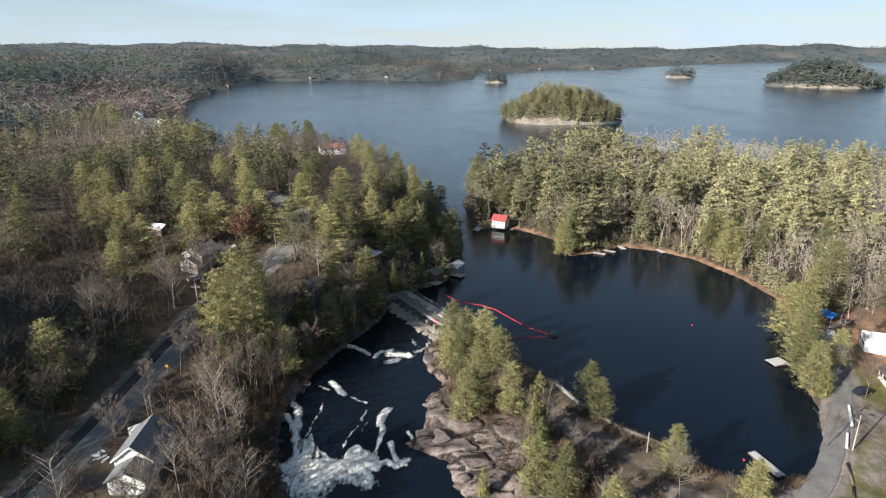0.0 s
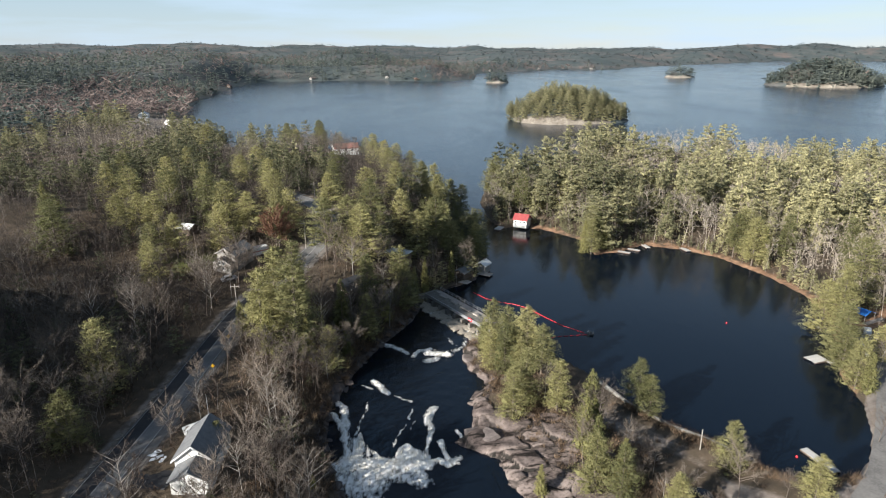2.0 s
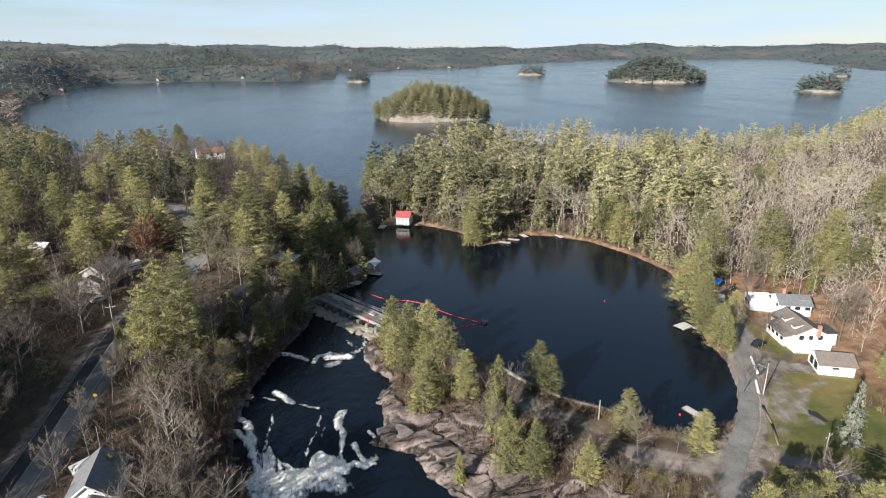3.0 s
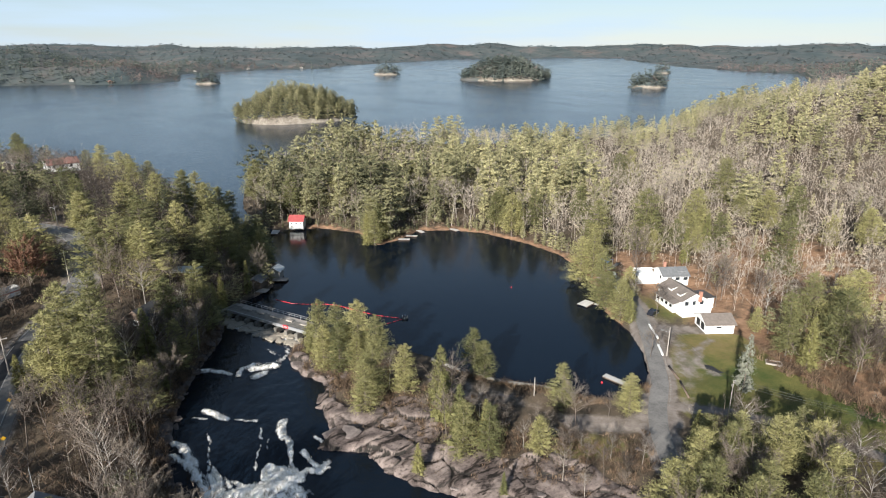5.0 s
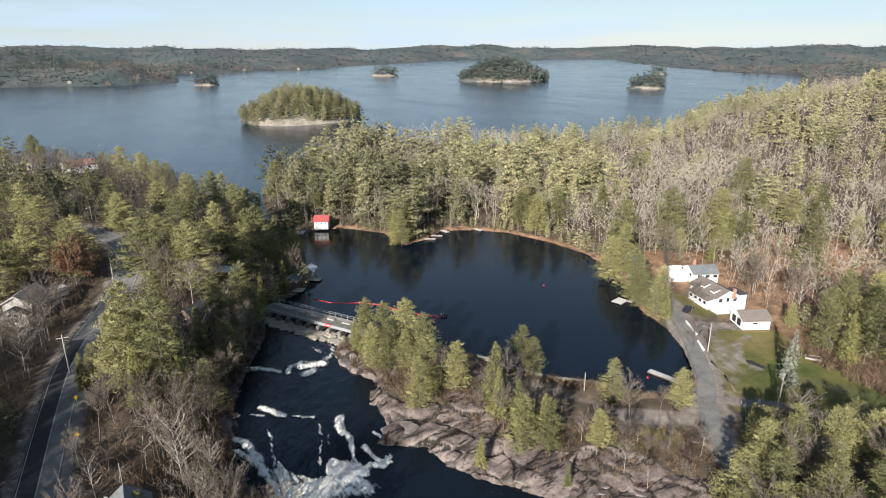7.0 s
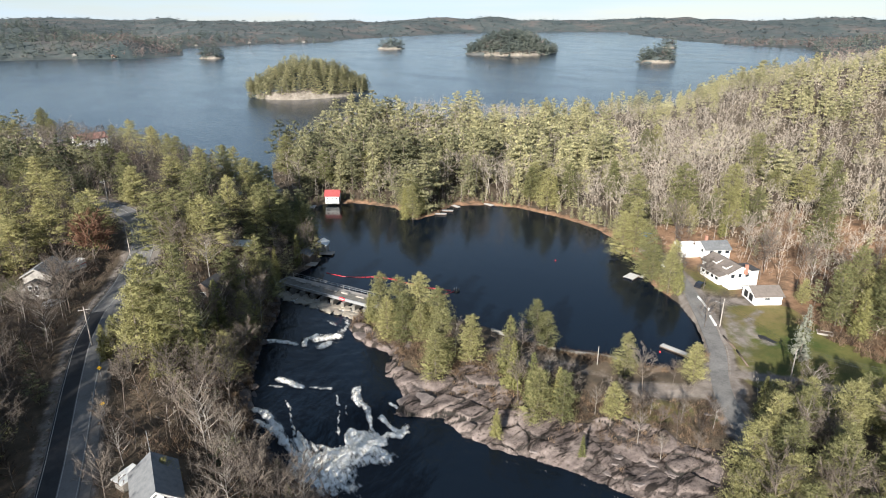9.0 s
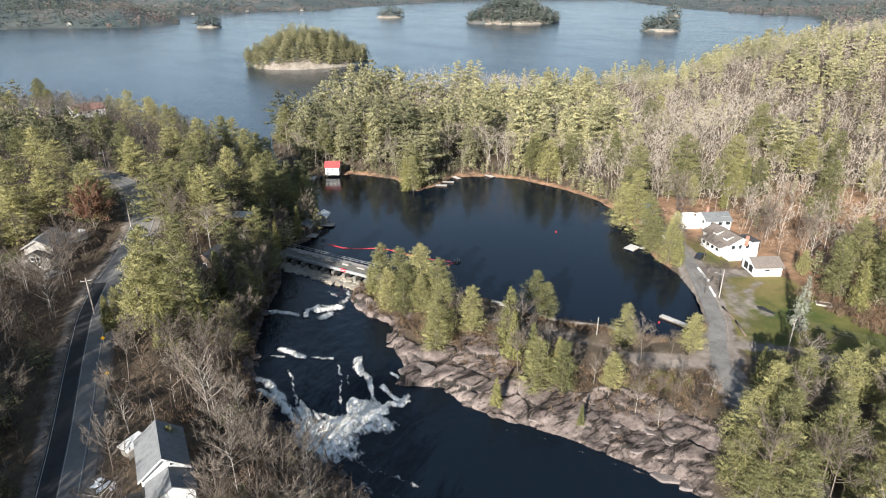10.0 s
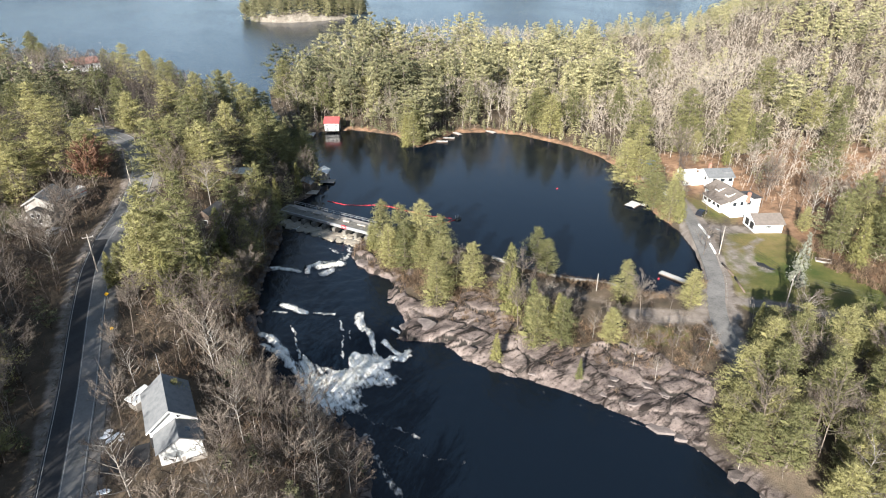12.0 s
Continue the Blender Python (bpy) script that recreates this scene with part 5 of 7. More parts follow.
W = np.random.default_rng(11)
MID_PINE = [unit_tree(pine_arrays(W, 20, 26, 38, 0.84, lo, wi, 3), 20) for lo, wi in ((0.10, 0.28), (0.20, 0.27), (0.30, 0.30), (0.06, 0.25), (0.14, 0.31), (0.12, 0.23))] + [unit_tree(cone_arrays(W, 16, 26, 36, 0.70, wi, 0.0, 3), 16) for wi in (0.18, 0.21)]
MID_BARE = [unit_tree(bare_arrays(W, 16, 10, 3, 9, 0.085, sp, fk, 3), 16) for sp, fk in ((0.32, 0.3), (0.28, 0.4), (0.36, 0.25), (0.26, 0.42))]
YOUNG_BARE = [unit_tree(bare_arrays(W, 16, 5, 2, 6, 0.26, sp, 0.15, 3), 16) for sp in (0.3, 0.36)]
BUSH = [unit_tree(bare_arrays(W, 16, 5, 1, 8, 0.62, sp, 0.05, 3), 16) for sp in (0.45, 0.52, 0.4)]
MID2_PINE = [unit_tree(pine_arrays(W, 20, 18, 20, 1.2, lo, wi, 3), 20) for lo, wi in ((0.10, 0.28), (0.2, 0.29), (0.06, 0.25), (0.14, 0.31))] + [unit_tree(cone_arrays(W, 16, 18, 14, 1.25, 0.2, 0.0, 3), 16)]
MID2_BARE = [unit_tree(bare_arrays(W, 16, 9, 2, 8, 0.10, sp, fk, 3), 16) for sp, fk in ((0.33, 0.28), (0.28, 0.38), (0.36, 0.24))]
FAR_PINE = [unit_tree(pine_arrays(W, 20, 5, 2, 2.8, 0.12, 0.27, 3), 20) for _ in range(5)] + [unit_tree(cone_arrays(W, 16, 5, 2, 2.6, 0.2, 0.0, 3), 16)]
FAR_BARE = [unit_tree(bare_arrays(W, 16, 6, 1, 6, 0.85, sp, 0.12, 3), 16) for sp in (0.40, 0.46, 0.36)]
FAR_CLUMP = [unit_tree(pine_arrays(W, 20, 6, 2, 9.0, 0.05, 0.9, 3), 20) for _ in range(4)]

# near and middle woods
x, y = scatter(7.0, -330, 520, -10, 640, W)
d = np.minimum(signed(x, y, LAKE), signed(x, y, RIVER))
r = np.hypot(x + 25, y)
keep = (d > 1.8) & planted_area(x, y) & ~open_ground(x, y) & (W.uniform(0, 1, len(x)) < np.where(r < 330, 0.92, 0.62))
thin = np.exp(-((x + 88) / 26) ** 2 - ((y - 165) / 30) ** 2)      # yard of the hillside house
keep &= W.uniform(0, 1, len(x)) > 0.3 * thin
keep &= ~((d < 4.5) & (y > 84) & (y < 128) & (x < -20) & (x > -50))
x, y, d = x[keep], y[keep], d[keep]
z = ground_z(x, y)
ever = W.uniform(0, 1, len(x)) < evergreen_share(x, y)
tall = np.where(ever, 9.0 + 11 * W.beta(1.5, 1.3, len(x)), W.uniform(10, 15.5, len(x))) * (0.95 + 0.15 * vnoise(x, y, 50, 65, 1))
tall *= np.where((x < -10) & (y > 175) & (y < 290), 0.86, 1.0)
tall *= np.where((x > 125) & (y < 120), 0.85, 1.0) * np.where((x > 15) & (y > 190), 1.26, 1.0) * np.where(x > 210, 0.74, 1.0) 
s = (23 - x) * 0.77 + (254 - y) * 0.64                     # the boathouse stands in the sun
off = np.abs((23 - x) * 0.64 - (254 - y) * 0.77)
tall = np.where((s > 0) & (s < 90) & (off < 10), np.clip(4 + 0.37 * np.maximum(s, 0) - z, 3.0, tall), tall)
order = np.argsort(np.hypot((x - 10) * 0.9, y - 95))
room = {"pine": 60, "cedar": 40, "bare": 190}
aside = np.degrees(np.arctan2(x + 25, y + 60)) < -56
r = np.hypot(x + 30, y) + 1000 * aside
near = np.zeros(len(x), bool)
for k in order:
    if y[k] > 215 or aside[k]:
        continue
    kind = ("cedar" if W.uniform() < 0.28 else "pine") if ever[k] else "bare"
    if room[kind] > 0:
        room[kind] -= 1
        near[k] = True
        plant(kind, float(x[k]), float(y[k]), float(tall[k]) * (0.8 if kind == "cedar" else 1.0), base=float(z[k]))
a, b = ever & ~near, ~ever & ~near
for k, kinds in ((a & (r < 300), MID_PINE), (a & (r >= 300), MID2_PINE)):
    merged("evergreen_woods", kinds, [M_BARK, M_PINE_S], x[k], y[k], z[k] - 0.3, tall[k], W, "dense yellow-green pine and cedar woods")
# west trunks get the darker bark, matching the shade in their tint
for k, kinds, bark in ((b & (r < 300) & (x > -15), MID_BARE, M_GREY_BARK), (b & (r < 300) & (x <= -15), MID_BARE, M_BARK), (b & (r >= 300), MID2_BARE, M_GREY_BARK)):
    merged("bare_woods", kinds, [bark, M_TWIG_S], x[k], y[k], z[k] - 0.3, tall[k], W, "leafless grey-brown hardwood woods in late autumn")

# close-standing hardwoods of the west bank and the east hill
x, y = scatter(6.0, -210, 330, 40, 420, W)
d = np.minimum(signed(x, y, LAKE), signed(x, y, RIVER))
fill = np.where(x < -20, 0.85, 0.9 * sstep((x - 108) / 25) * (0.35 + 0.65 * sstep((1.1 * x - y + 60) / 60)))
keep = (d > 4) & planted_area(x, y) & ~open_ground(x, y) & ~((x > -52) & (x < -24) & (y > 72) & (y < 106)) & (W.uniform(0, 1, len(x)) < fill * np.clip(1.25 - evergreen_share(x, y), 0, 1))
x, y = x[keep], y[keep]
tall = W.uniform(6, 12.5, len(x))
# darker bark in the west again, in step with the shaded tint
for k, bark in ((x < 0, M_BARK), (x >= 0, M_GREY_BARK)):
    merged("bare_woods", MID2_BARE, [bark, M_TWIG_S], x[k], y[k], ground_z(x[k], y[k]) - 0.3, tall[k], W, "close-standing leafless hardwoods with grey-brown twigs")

# young trees and undergrowth, densest along the shores
x, y = scatter(3.6, -120, 260, 45, 300, W)
dl, d = signed(x, y, LAKE), np.minimum(signed(x, y, LAKE), signed(x, y, RIVER))
keep = (d > 1.0) & planted_area(x, y) & ~open_ground(x, y) & (W.uniform(0, 1, len(x)) < np.where(dl < 13, 0.75, np.where(x < -30, 0.42, 0.25)))
x, y, d = x[keep], y[keep], d[keep]
z = ground_z(x, y)
ever = W.uniform(0, 1, len(x)) < np.where(d < 13, 0.42, 0.3)
merged("young_evergreens", MID2_PINE[2:], [M_BARK, M_PINE_S], x[ever], y[ever], z[ever] - 0.2, W.uniform(3, 8, int(ever.sum())), W, "young evergreens under the taller trees")
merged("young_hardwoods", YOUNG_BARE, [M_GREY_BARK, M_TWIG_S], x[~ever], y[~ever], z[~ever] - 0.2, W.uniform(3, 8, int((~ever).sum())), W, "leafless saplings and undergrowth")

# undergrowth of the west bank
x, y = scatter(2.15, -135, -22, 45, 240, W)
d = np.minimum(signed(x, y, LAKE), signed(x, y, RIVER))
keep = (d > 0.8) & (seg_dist(x, y, ROAD_W[:, :2]) > 5.6) & (W.uniform(0, 1, len(x)) < 0.85)
for hx, hy, q in HOUSES:
    keep &= np.hypot(x - hx, y - hy) > q - 2.5
x, y = x[keep], y[keep]
merged("undergrowth", BUSH, [M_BARK, M_SHRUB], x, y, ground_z(x, y) - 0.15, W.uniform(1.4, 4.2, len(x)), W, "dense brown leafless undergrowth on the west bank")

# fringe of bushes along the pond
x, y = scatter(2.3, -30, 125, 100, 275, W)
dl = signed(x, y, LAKE)
keep = (dl > 0.5) & (dl < 7) & (signed(x, y, RIVER) > 2) & ~open_ground(x, y) & (y > 128) & (W.uniform(0, 1, len(x)) < 0.9)
x, y = x[keep], y[keep]
ever = W.uniform(0, 1, len(x)) < 0.35
z = ground_z(x, y) - 0.15
merged("shore_evergreens", MID2_PINE[4:], [M_BARK, M_PINE_S], x[ever], y[ever], z[ever], W.uniform(2, 5.5, int(ever.sum())), W, "small evergreens fringing the pond shore")
merged("shore_brush", BUSH, [M_GREY_BARK, M_SHRUB], x[~ever], y[~ever], z[~ever], W.uniform(1.2, 3.5, int((~ever).sum())), W, "low russet brush fringing the pond shore")

# far woods
xs, ys, zs = [], [], []
for step, r0, r1 in ((12.5, 0, 1150), (21, 1150, 2100)):
    x, y = scatter(step, -1500 if step < 15 else -2000, 1900, -60, 2150, W)
    r = np.hypot(x + 25, y)
    done = (x > -330) & (x < 520) & (y > -10) & (y < 640)
    keep = (r > r0) & (r < r1) & planted_area(x, y) & ~done
    x, y = x[keep], y[keep]
    keep = (signed(x, y, LAKE) > 4) & (signed(x, y, RIVER) > 4)
    keep &= ~open_ground(x, y)
    xs.append(x[keep]), ys.append(y[keep])
x, y = np.concatenate(xs), np.concatenate(ys)
z = ground_z(x, y)
for isl in ISLANDS:
    u, v = scatter(isl[5], isl[0] - isl[2], isl[0] + isl[2], isl[1] - isl[3], isl[1] + isl[3], W)
    q = np.hypot((u - isl[0]) / isl[2], (v - isl[1]) / isl[3])
    k = q < 0.99
    x, y, z = np.concatenate([x, u[k]]), np.concatenate([y, v[k]]), np.concatenate([z, island_z(u[k], v[k], isl)])
on_isle = np.zeros(len(x), bool)
for isl in ISLANDS:
    on_isle |= np.hypot((x - isl[0]) / isl[2], (y - isl[1]) / isl[3]) < 1
ever = W.uniform(0, 1, len(x)) < np.where(on_isle, 0.95, 0.60 + 0.5 * vnoise(x, y, 60, 61, 2) + 1.3 * vnoise(x, y, 210, 69, 2) + 0.2 * sstep((y - 900) / 400))
tall = W.uniform(12, 21, len(x)) * np.where(ever, 1.0, 0.85)
near_isle = np.hypot((x - 123) / 66, (y - 662) / 47) < 1
k = near_isle
merged("island_woods", MID2_PINE, [M_BARK, M_PINE_S], x[k], y[k], z[k] - 0.3, tall[k] * 0.85, W, "dense pine and cedar trees on the rocky island")
a, b = ever & ~k, ~ever & ~k
merged("distant_evergreens", FAR_PINE, [M_HAZED_PINE, M_HAZED_PINE], x[a], y[a], z[a] - 0.4, tall[a], W, "distant dark green evergreen forest", 2.0)
merged("distant_hardwoods", FAR_BARE, [M_HAZED_TWIG, M_HAZED_TWIG], x[b], y[b], z[b] - 0.4, tall[b], W, "distant grey-brown leafless forest", 2.1)
x, y = scatter(60, -3600, 4200, 1200, 4550, W)
r = np.hypot(x + 25, y)
keep = (r > 2080) & (r < 4700) & planted_area(x, y)
x, y = x[keep], y[keep]
keep = signed(x, y, LAKE) > 8
x, y = x[keep], y[keep]
merged("distant_evergreens", FAR_CLUMP, [M_HAZED_WOODS, M_HAZED_WOODS], x, y, ground_z(x, y) - 1.0, W.uniform(5, 8, len(x)), W, "hazy far forest clumps on low hills", 1.8)

# ---- buildings ----
def windowed(parent, x, y, z, w, h, facing):
    """A window on a wall: frame, pane and sill. facing: the way it looks, degrees about z (0: -y)."""
    t = part("window", boxed(-w / 2 - 0.1, -0.05, -h / 2 - 0.1, w / 2 + 0.1, 0.03, h / 2 + 0.1), M_WHITE, parent, "white window frame")
    t.matrix_local = pose(x, y, z, 0, 0, facing)
    part("pane", boxed(-w / 2, -0.065, -h / 2, w / 2, -0.04, h / 2), M_GLASS, t, "dark reflecting glass")
    part("sill", boxed(-w / 2 - 0.15, -0.13, -h / 2 - 0.16, w / 2 + 0.15, -0.052, -h / 2 - 0.1), M_WHITE, t)
    return t


def gable_house(name, label, m, w, l, eave, ridge, wall_mat, roof_mat, over=0.45, base=1.5, windows=(), doors=(), chimney=None, category="house", roof_label="grey shingle roof"):
    """Ridge along the local y. Windows: side (s, n, w, e), place along the wall, height, width, height of the pane."""
    t = thing(name, label, category, m)
    part("wall", prism([(-w / 2, -base), (w / 2, -base), (w / 2, eave), (0, ridge), (-w / 2, eave)], 0, l), wall_mat, t, "pale siding walls")
    slope = (ridge - eave) / (w / 2)
    for s in (-1, 1):
        e = w / 2 + over
        ze = eave - slope * over
        pts = [(0, ridge + 0.02), (s * e, ze + 0.02), (s * e, ze + 0.22), (0, ridge + 0.25)]
        part("roof", prism(pts, -over, l + over), roof_mat, t, roof_label)
        fas = part("fascia", prism([(0, ridge - 0.12), (s * e, ze - 0.14), (s * e, ze + 0.16), (0, ridge + 0.18)], -over - 0.06, -over - 0.003), wall_mat, t, "barge board")
    for side, u, zz, ww, hh in windows:
        x, y, f = {"s": (u, 0, 0), "n": (u, l, 180), "w": (-w / 2, u, -90), "e": (w / 2, u, 90)}[side]
        windowed(t, x, y, zz, ww, hh, f)
    for side, u, ww, hh, mat in doors:
        x, y, f = {"s": (u, 0, 0), "n": (u, l, 180), "w": (-w / 2, u, -90), "e": (w / 2, u, 90)}[side]
        dd = part("door", boxed(-ww / 2, -0.06, 0, ww / 2, 0.03, hh), mat, t, "plain door")
        dd.matrix_local = pose(x, y, 0, 0, 0, f)
    if chimney:
        cx, cy, top = chimney
        part("chimney", boxed(cx - 0.4, cy - 0.4, eave - 0.5, cx + 0.4, cy + 0.4, top, 0.04), M_BRICK, t, "brick chimney")
    return t


# house by the west road: main roof, lower front wing, lean-to with pale roof
HA = pose(-52.2, 87.2, 5.6, 0, 0, 1.5)
h = gable_house("house", "white gabled house with grey shingle roofs beside the road", HA, 6.4, 9.0, 3.5, 6.0, M_WHITE, M_SHINGLE, windows=[("s", 1.2, 4.6, 0.6, 0.6), ("w", 2, 2.0, 0.9, 1.2), ("w", 6, 2.0, 0.9, 1.2)], doors=[("s", -2.9, 0.9, 2.0, M_DARK)])
wing = part("wing_wall", prism([(-2.5, -1.5), (3.5, -1.5), (3.5, 2.4), (0.6, 4.0), (-2.5, 2.4)], -4.2, -0.02), M_WHITE, h, "white front wing")
for s, e in ((-1, -2.9), (1, 3.9)):
    part("wing_roof", prism([(0.6, 4.03), (e, 2.21), (e, 2.41), (0.6, 4.25)], -4.6, 0.3), M_SHINGLE, h, "grey shingle roof")
part("porch_rail", boxed(0.9, -5.0, 0.3, 3.6, -4.92, 1.3), M_WHITE, h, "white porch railing")
for k in range(9):
    part("baluster", boxed(0.95 + k * 0.32, -5.06, -0.5, 1.0 + k * 0.32, -5.01, 1.3), M_WHITE, h)
part("deck", boxed(0.4, -5.1, -0.6, 3.8, -4.25, 0.25), M_WOOD, h, "weathered timber porch deck")
sk = part("skylight", boxed(-0.35, -0.45, 0, 0.35, 0.45, 0.1), M_GLASS, h, "roof skylight")
sk.matrix_local = pose(1.9, -2.4, 3.42, 0, 28, 0)
part("antenna", rodded((0, 8.8, 5.9), (0, 8.8, 10.5), 0.04), M_STEEL, h, "thin metal mast")
sd = thing("shed", "small shed with flat white metal roof beside the house", "shed", pose(-56.3, 98.0, 5.6, 0, 0, 32))
part("wall", boxed(-1.6, -1.1, -0.8, 1.6, 1.1, 2.0), M_WOOD, sd, "weathered timber wall")
part("roof", prism([(-1.9, 1.95), (1.9, 2.35), (1.9, 2.5), (-1.9, 2.1)], -1.4, 1.4), M_PALE_ROOF, sd, "white corrugated metal roof")
single("driveway", boxed(-3.3, -2.4, -0.3, 3.3, 2.2, 0.05, 0.03), M_ASPHALT_NEW, "black asphalt driveway beside the house", "driveway", pose(-59.2, 86.6, 5.6, 0, 0, -4), kind="structure")

# hillside house west of the road
h = gable_house("house", "pale two-storey house with grey metal roof on the hillside", pose(-73.2, 170.4, 12.4, 0, 0, -22), 6.6, 8.0, 4.7, 6.5, M_CREAM, M_SHINGLE, windows=[("e", 4, 3.4, 1.2, 1.2)], doors=[("s", -1.6, 0.9, 2.0, M_DARK)])
for s in (-1, 1):
    part("porch_roof", prism([(0, 4.2), (s * 3.6, 2.5), (s * 3.6, 2.65), (0, 4.4)], -2.4, -0.5), M_SHINGLE_D, h, "dark porch roof")
part("porch_wall", prism([(-3.2, -1.5), (3.2, -1.5), (3.2, 2.5), (0, 4.1), (-3.2, 2.5)], -2.1, -0.02), M_CREAM, h, "pale porch front")
for u, zz in ((-0.7, 2.6), (0.6, 2.6), (0.6, 1.1)):
    windowed(h, u, -2.1, zz, 0.7, 0.8, 0)
sd = thing("trailer", "long pale trailer with red stripe beside the house", "trailer", pose(-67.4, 178.6, 13.6, 0, 0, 40))
part("body", boxed(-4.2, -1.2, 0.5, 4.2, 1.2, 2.9, 0.12), M_PALE_ROOF, sd, "pale ribbed metal body")
part("stripe", boxed(-4.22, -1.22, 1.6, 4.22, 1.22, 1.9), M_RED_ROOF, sd, "red stripe")
part("skirt", boxed(-4.0, -1.1, -0.6, 4.0, 1.1, 0.48), M_DARK, sd)
h = gable_house("shed", "small dark timber shed with white metal roof in the woods", pose(-92, 196, gz(-92, 196), 0, 0, 70), 4, 5, 2.4, 3.4, M_WOOD_D, M_PALE_ROOF, category="shed", roof_label="white metal roof")
h = gable_house("cottage", "small dark-roofed cabin under the trees", pose(-38, 156, gz(-38, 158), 0, 0, -40), 6, 8, 2.6, 4.6, M_WOOD_D, M_SHINGLE_D, category="cabin", windows=[("s", 0, 1.6, 1.2, 1.0)], roof_label="dark shingle roof")
h = gable_house("house", "white house with faded red roof among bare trees", pose(-76, 380, gz(-72, 384) + 0.7, 0, 0, -70), 8, 15, 3.0, 5.4, M_WHITE, M_OLD_RED, windows=[("e", 3, 1.8, 1.2, 1.2), ("e", 7, 1.8, 1.2, 1.2), ("e", 11, 1.8, 1.2, 1.2), ("s", 0, 1.8, 1.4, 1.2)], roof_label="faded red roof")
pv = thing("carport", "flat pale roof on posts above the riverbank", "carport", pose(-24, 186.8, gz(-24, 187), 0, 0, -28))
part("roof", boxed(-4.0, -2.6, 4.2, 4.0, 2.6, 4.45, 0.05), M_PALE_ROOF, pv, "flat white roof")
part("roof", boxed(-6.2, -1.8, 3.4, -3.4, 1.8, 3.6, 0.05), M_PALE_ROOF, pv, "lower flat white roof")
part("wall", boxed(-3.4, -0.2, -1.0, 3.4, 2.3, 4.18), M_WOOD_D, pv, "dark timber wall")
for px, py in ((-3.8, -2.4), (3.8, -2.4)):
    part("post", boxed(px - 0.1, py - 0.1, -1.0, px + 0.1, py + 0.1, 4.19), M_WOOD, pv)
for bx, by, w, l, turn, lab in ((-4.5, 192, 4, 5, -35, "brown"), (3.2, 199, 3.4, 4.2, -30, "pale")):
    h = gable_house("boathouse", "small %s waterside boathouse with metal roof" % ("weathered brown" if lab == "brown" else "pale grey"), pose(bx, by, 0.7, 0, 0, turn), w, l, 2.2, 3.1, M_WOOD_D if lab == "brown" else M_CREAM, M_SHINGLE if lab == "brown" else M_PALE_ROOF, category="boathouse", roof_label="metal roof")
    dk = thing("dock", "low weathered timber dock at the shore", "dock", pose(bx + 1.5, by - 1.8, 0, 0, 0, turn), "docks")
    for k in range(12):
        part("plank", boxed(-2.4 + k * 0.4, -1.6, 0.45, -2.03 + k * 0.4, 1.6, 0.55), M_WOOD, dk)
    for px in (-2.2, 2.2):
        part("post", rodded((px, -1.3, -2), (px, -1.3, 0.449), 0.1), M_WOOD_D, dk)

# white boathouse with a red roof at the narrows
BH = pose(23.4, 252.3, 0.1, 0, 0, -26) @ Matrix.Diagonal((0.92, 0.92, 0.86, 1))
t = thing("boathouse", "white two-storey boathouse with bright red metal roof", "boathouse", BH)
part("wall", prism([(-3.1, 0.9), (3.1, 0.9), (3.1, 4.6), (-3.1, 4.6)], -0.1, 6.0), M_WHITE, t, "white board walls")
part("gable", prism([(-3.1, 4.58), (3.1, 4.58), (3.1, 4.6), (0, 4.62), (-3.1, 4.6)], 0, 5.9), M_WHITE, t)
rb = bmesh.new()
vv = [rb.verts.new(p) for p in ((-3.6, -0.6, 4.5), (3.6, -0.6, 4.5), (3.6, 3.0, 6.9), (-3.6, 3.0, 6.9), (-3.6, 6.6, 4.5), (3.6, 6.6, 4.5), (-3.6, -0.6, 4.7), (3.6, -0.6, 4.7), (3.6, 3.0, 7.12), (-3.6, 3.0, 7.12), (-3.6, 6.6, 4.7), (3.6, 6.6, 4.7))]
for q in ((6, 7, 8, 9), (9, 8, 11, 10), (0, 3, 2, 1), (3, 4, 5, 2), (0, 1, 7, 6), (5, 4, 10, 11), (1, 2, 8, 7), (2, 5, 11, 8), (0, 6, 9, 3), (3, 9, 10, 4)):
    rb.faces.new([vv[k] for k in q])
part("roof", rb, M_RED_ROOF, t, "bright red metal roof")
part("balcony", boxed(-3.3, -0.75, 2.35, 3.3, -0.13, 2.5), M_WHITE, t, "white balcony floor")
for u in (-2.0, 0.1, 2.0):
    windowed(t, u, -0.1, 3.6, 0.8, 0.7, 0)
for u in (-1.5, 1.5):
    part("boat_door", boxed(u - 1.25, -0.19, 0.75, u + 1.25, -0.105, 2.2), M_WHITE, t, "white slatted boat door")
for u in (-2.9, -1, 1, 2.9):
    part("pile", rodded((u, 0.2, -2), (u, 0.2, 0.95), 0.14), M_WOOD_D, t)
part("crib", boxed(-3.0, 2.5, -1.5, 3.0, 5.9, 0.88), M_CONCRETE, t, "stone crib under the boathouse")

# white houses east of the pond
h = gable_house("house", "white bungalow with grey shingle roof and chimney", pose(112.6, 137.6, 2.6, 0, 0, -112), 7.4, 8.2, 2.3, 3.9, M_WHITE, M_SHINGLE, windows=[("s", 1.6, 1.4, 1.2, 1.0), ("e", 2, 1.4, 1.4, 1.0), ("e", 4.6, 1.4, 1.4, 1.0), ("e", 7.2, 1.4, 1.4, 1.0)], chimney=(-1.2, 2.2, 5.4))
part("terrace", boxed(-4.4, -7.0, -1.5, 1.0, -0.5, 1.7, 0.05), M_WHITE, h, "white flat-roofed terrace block")
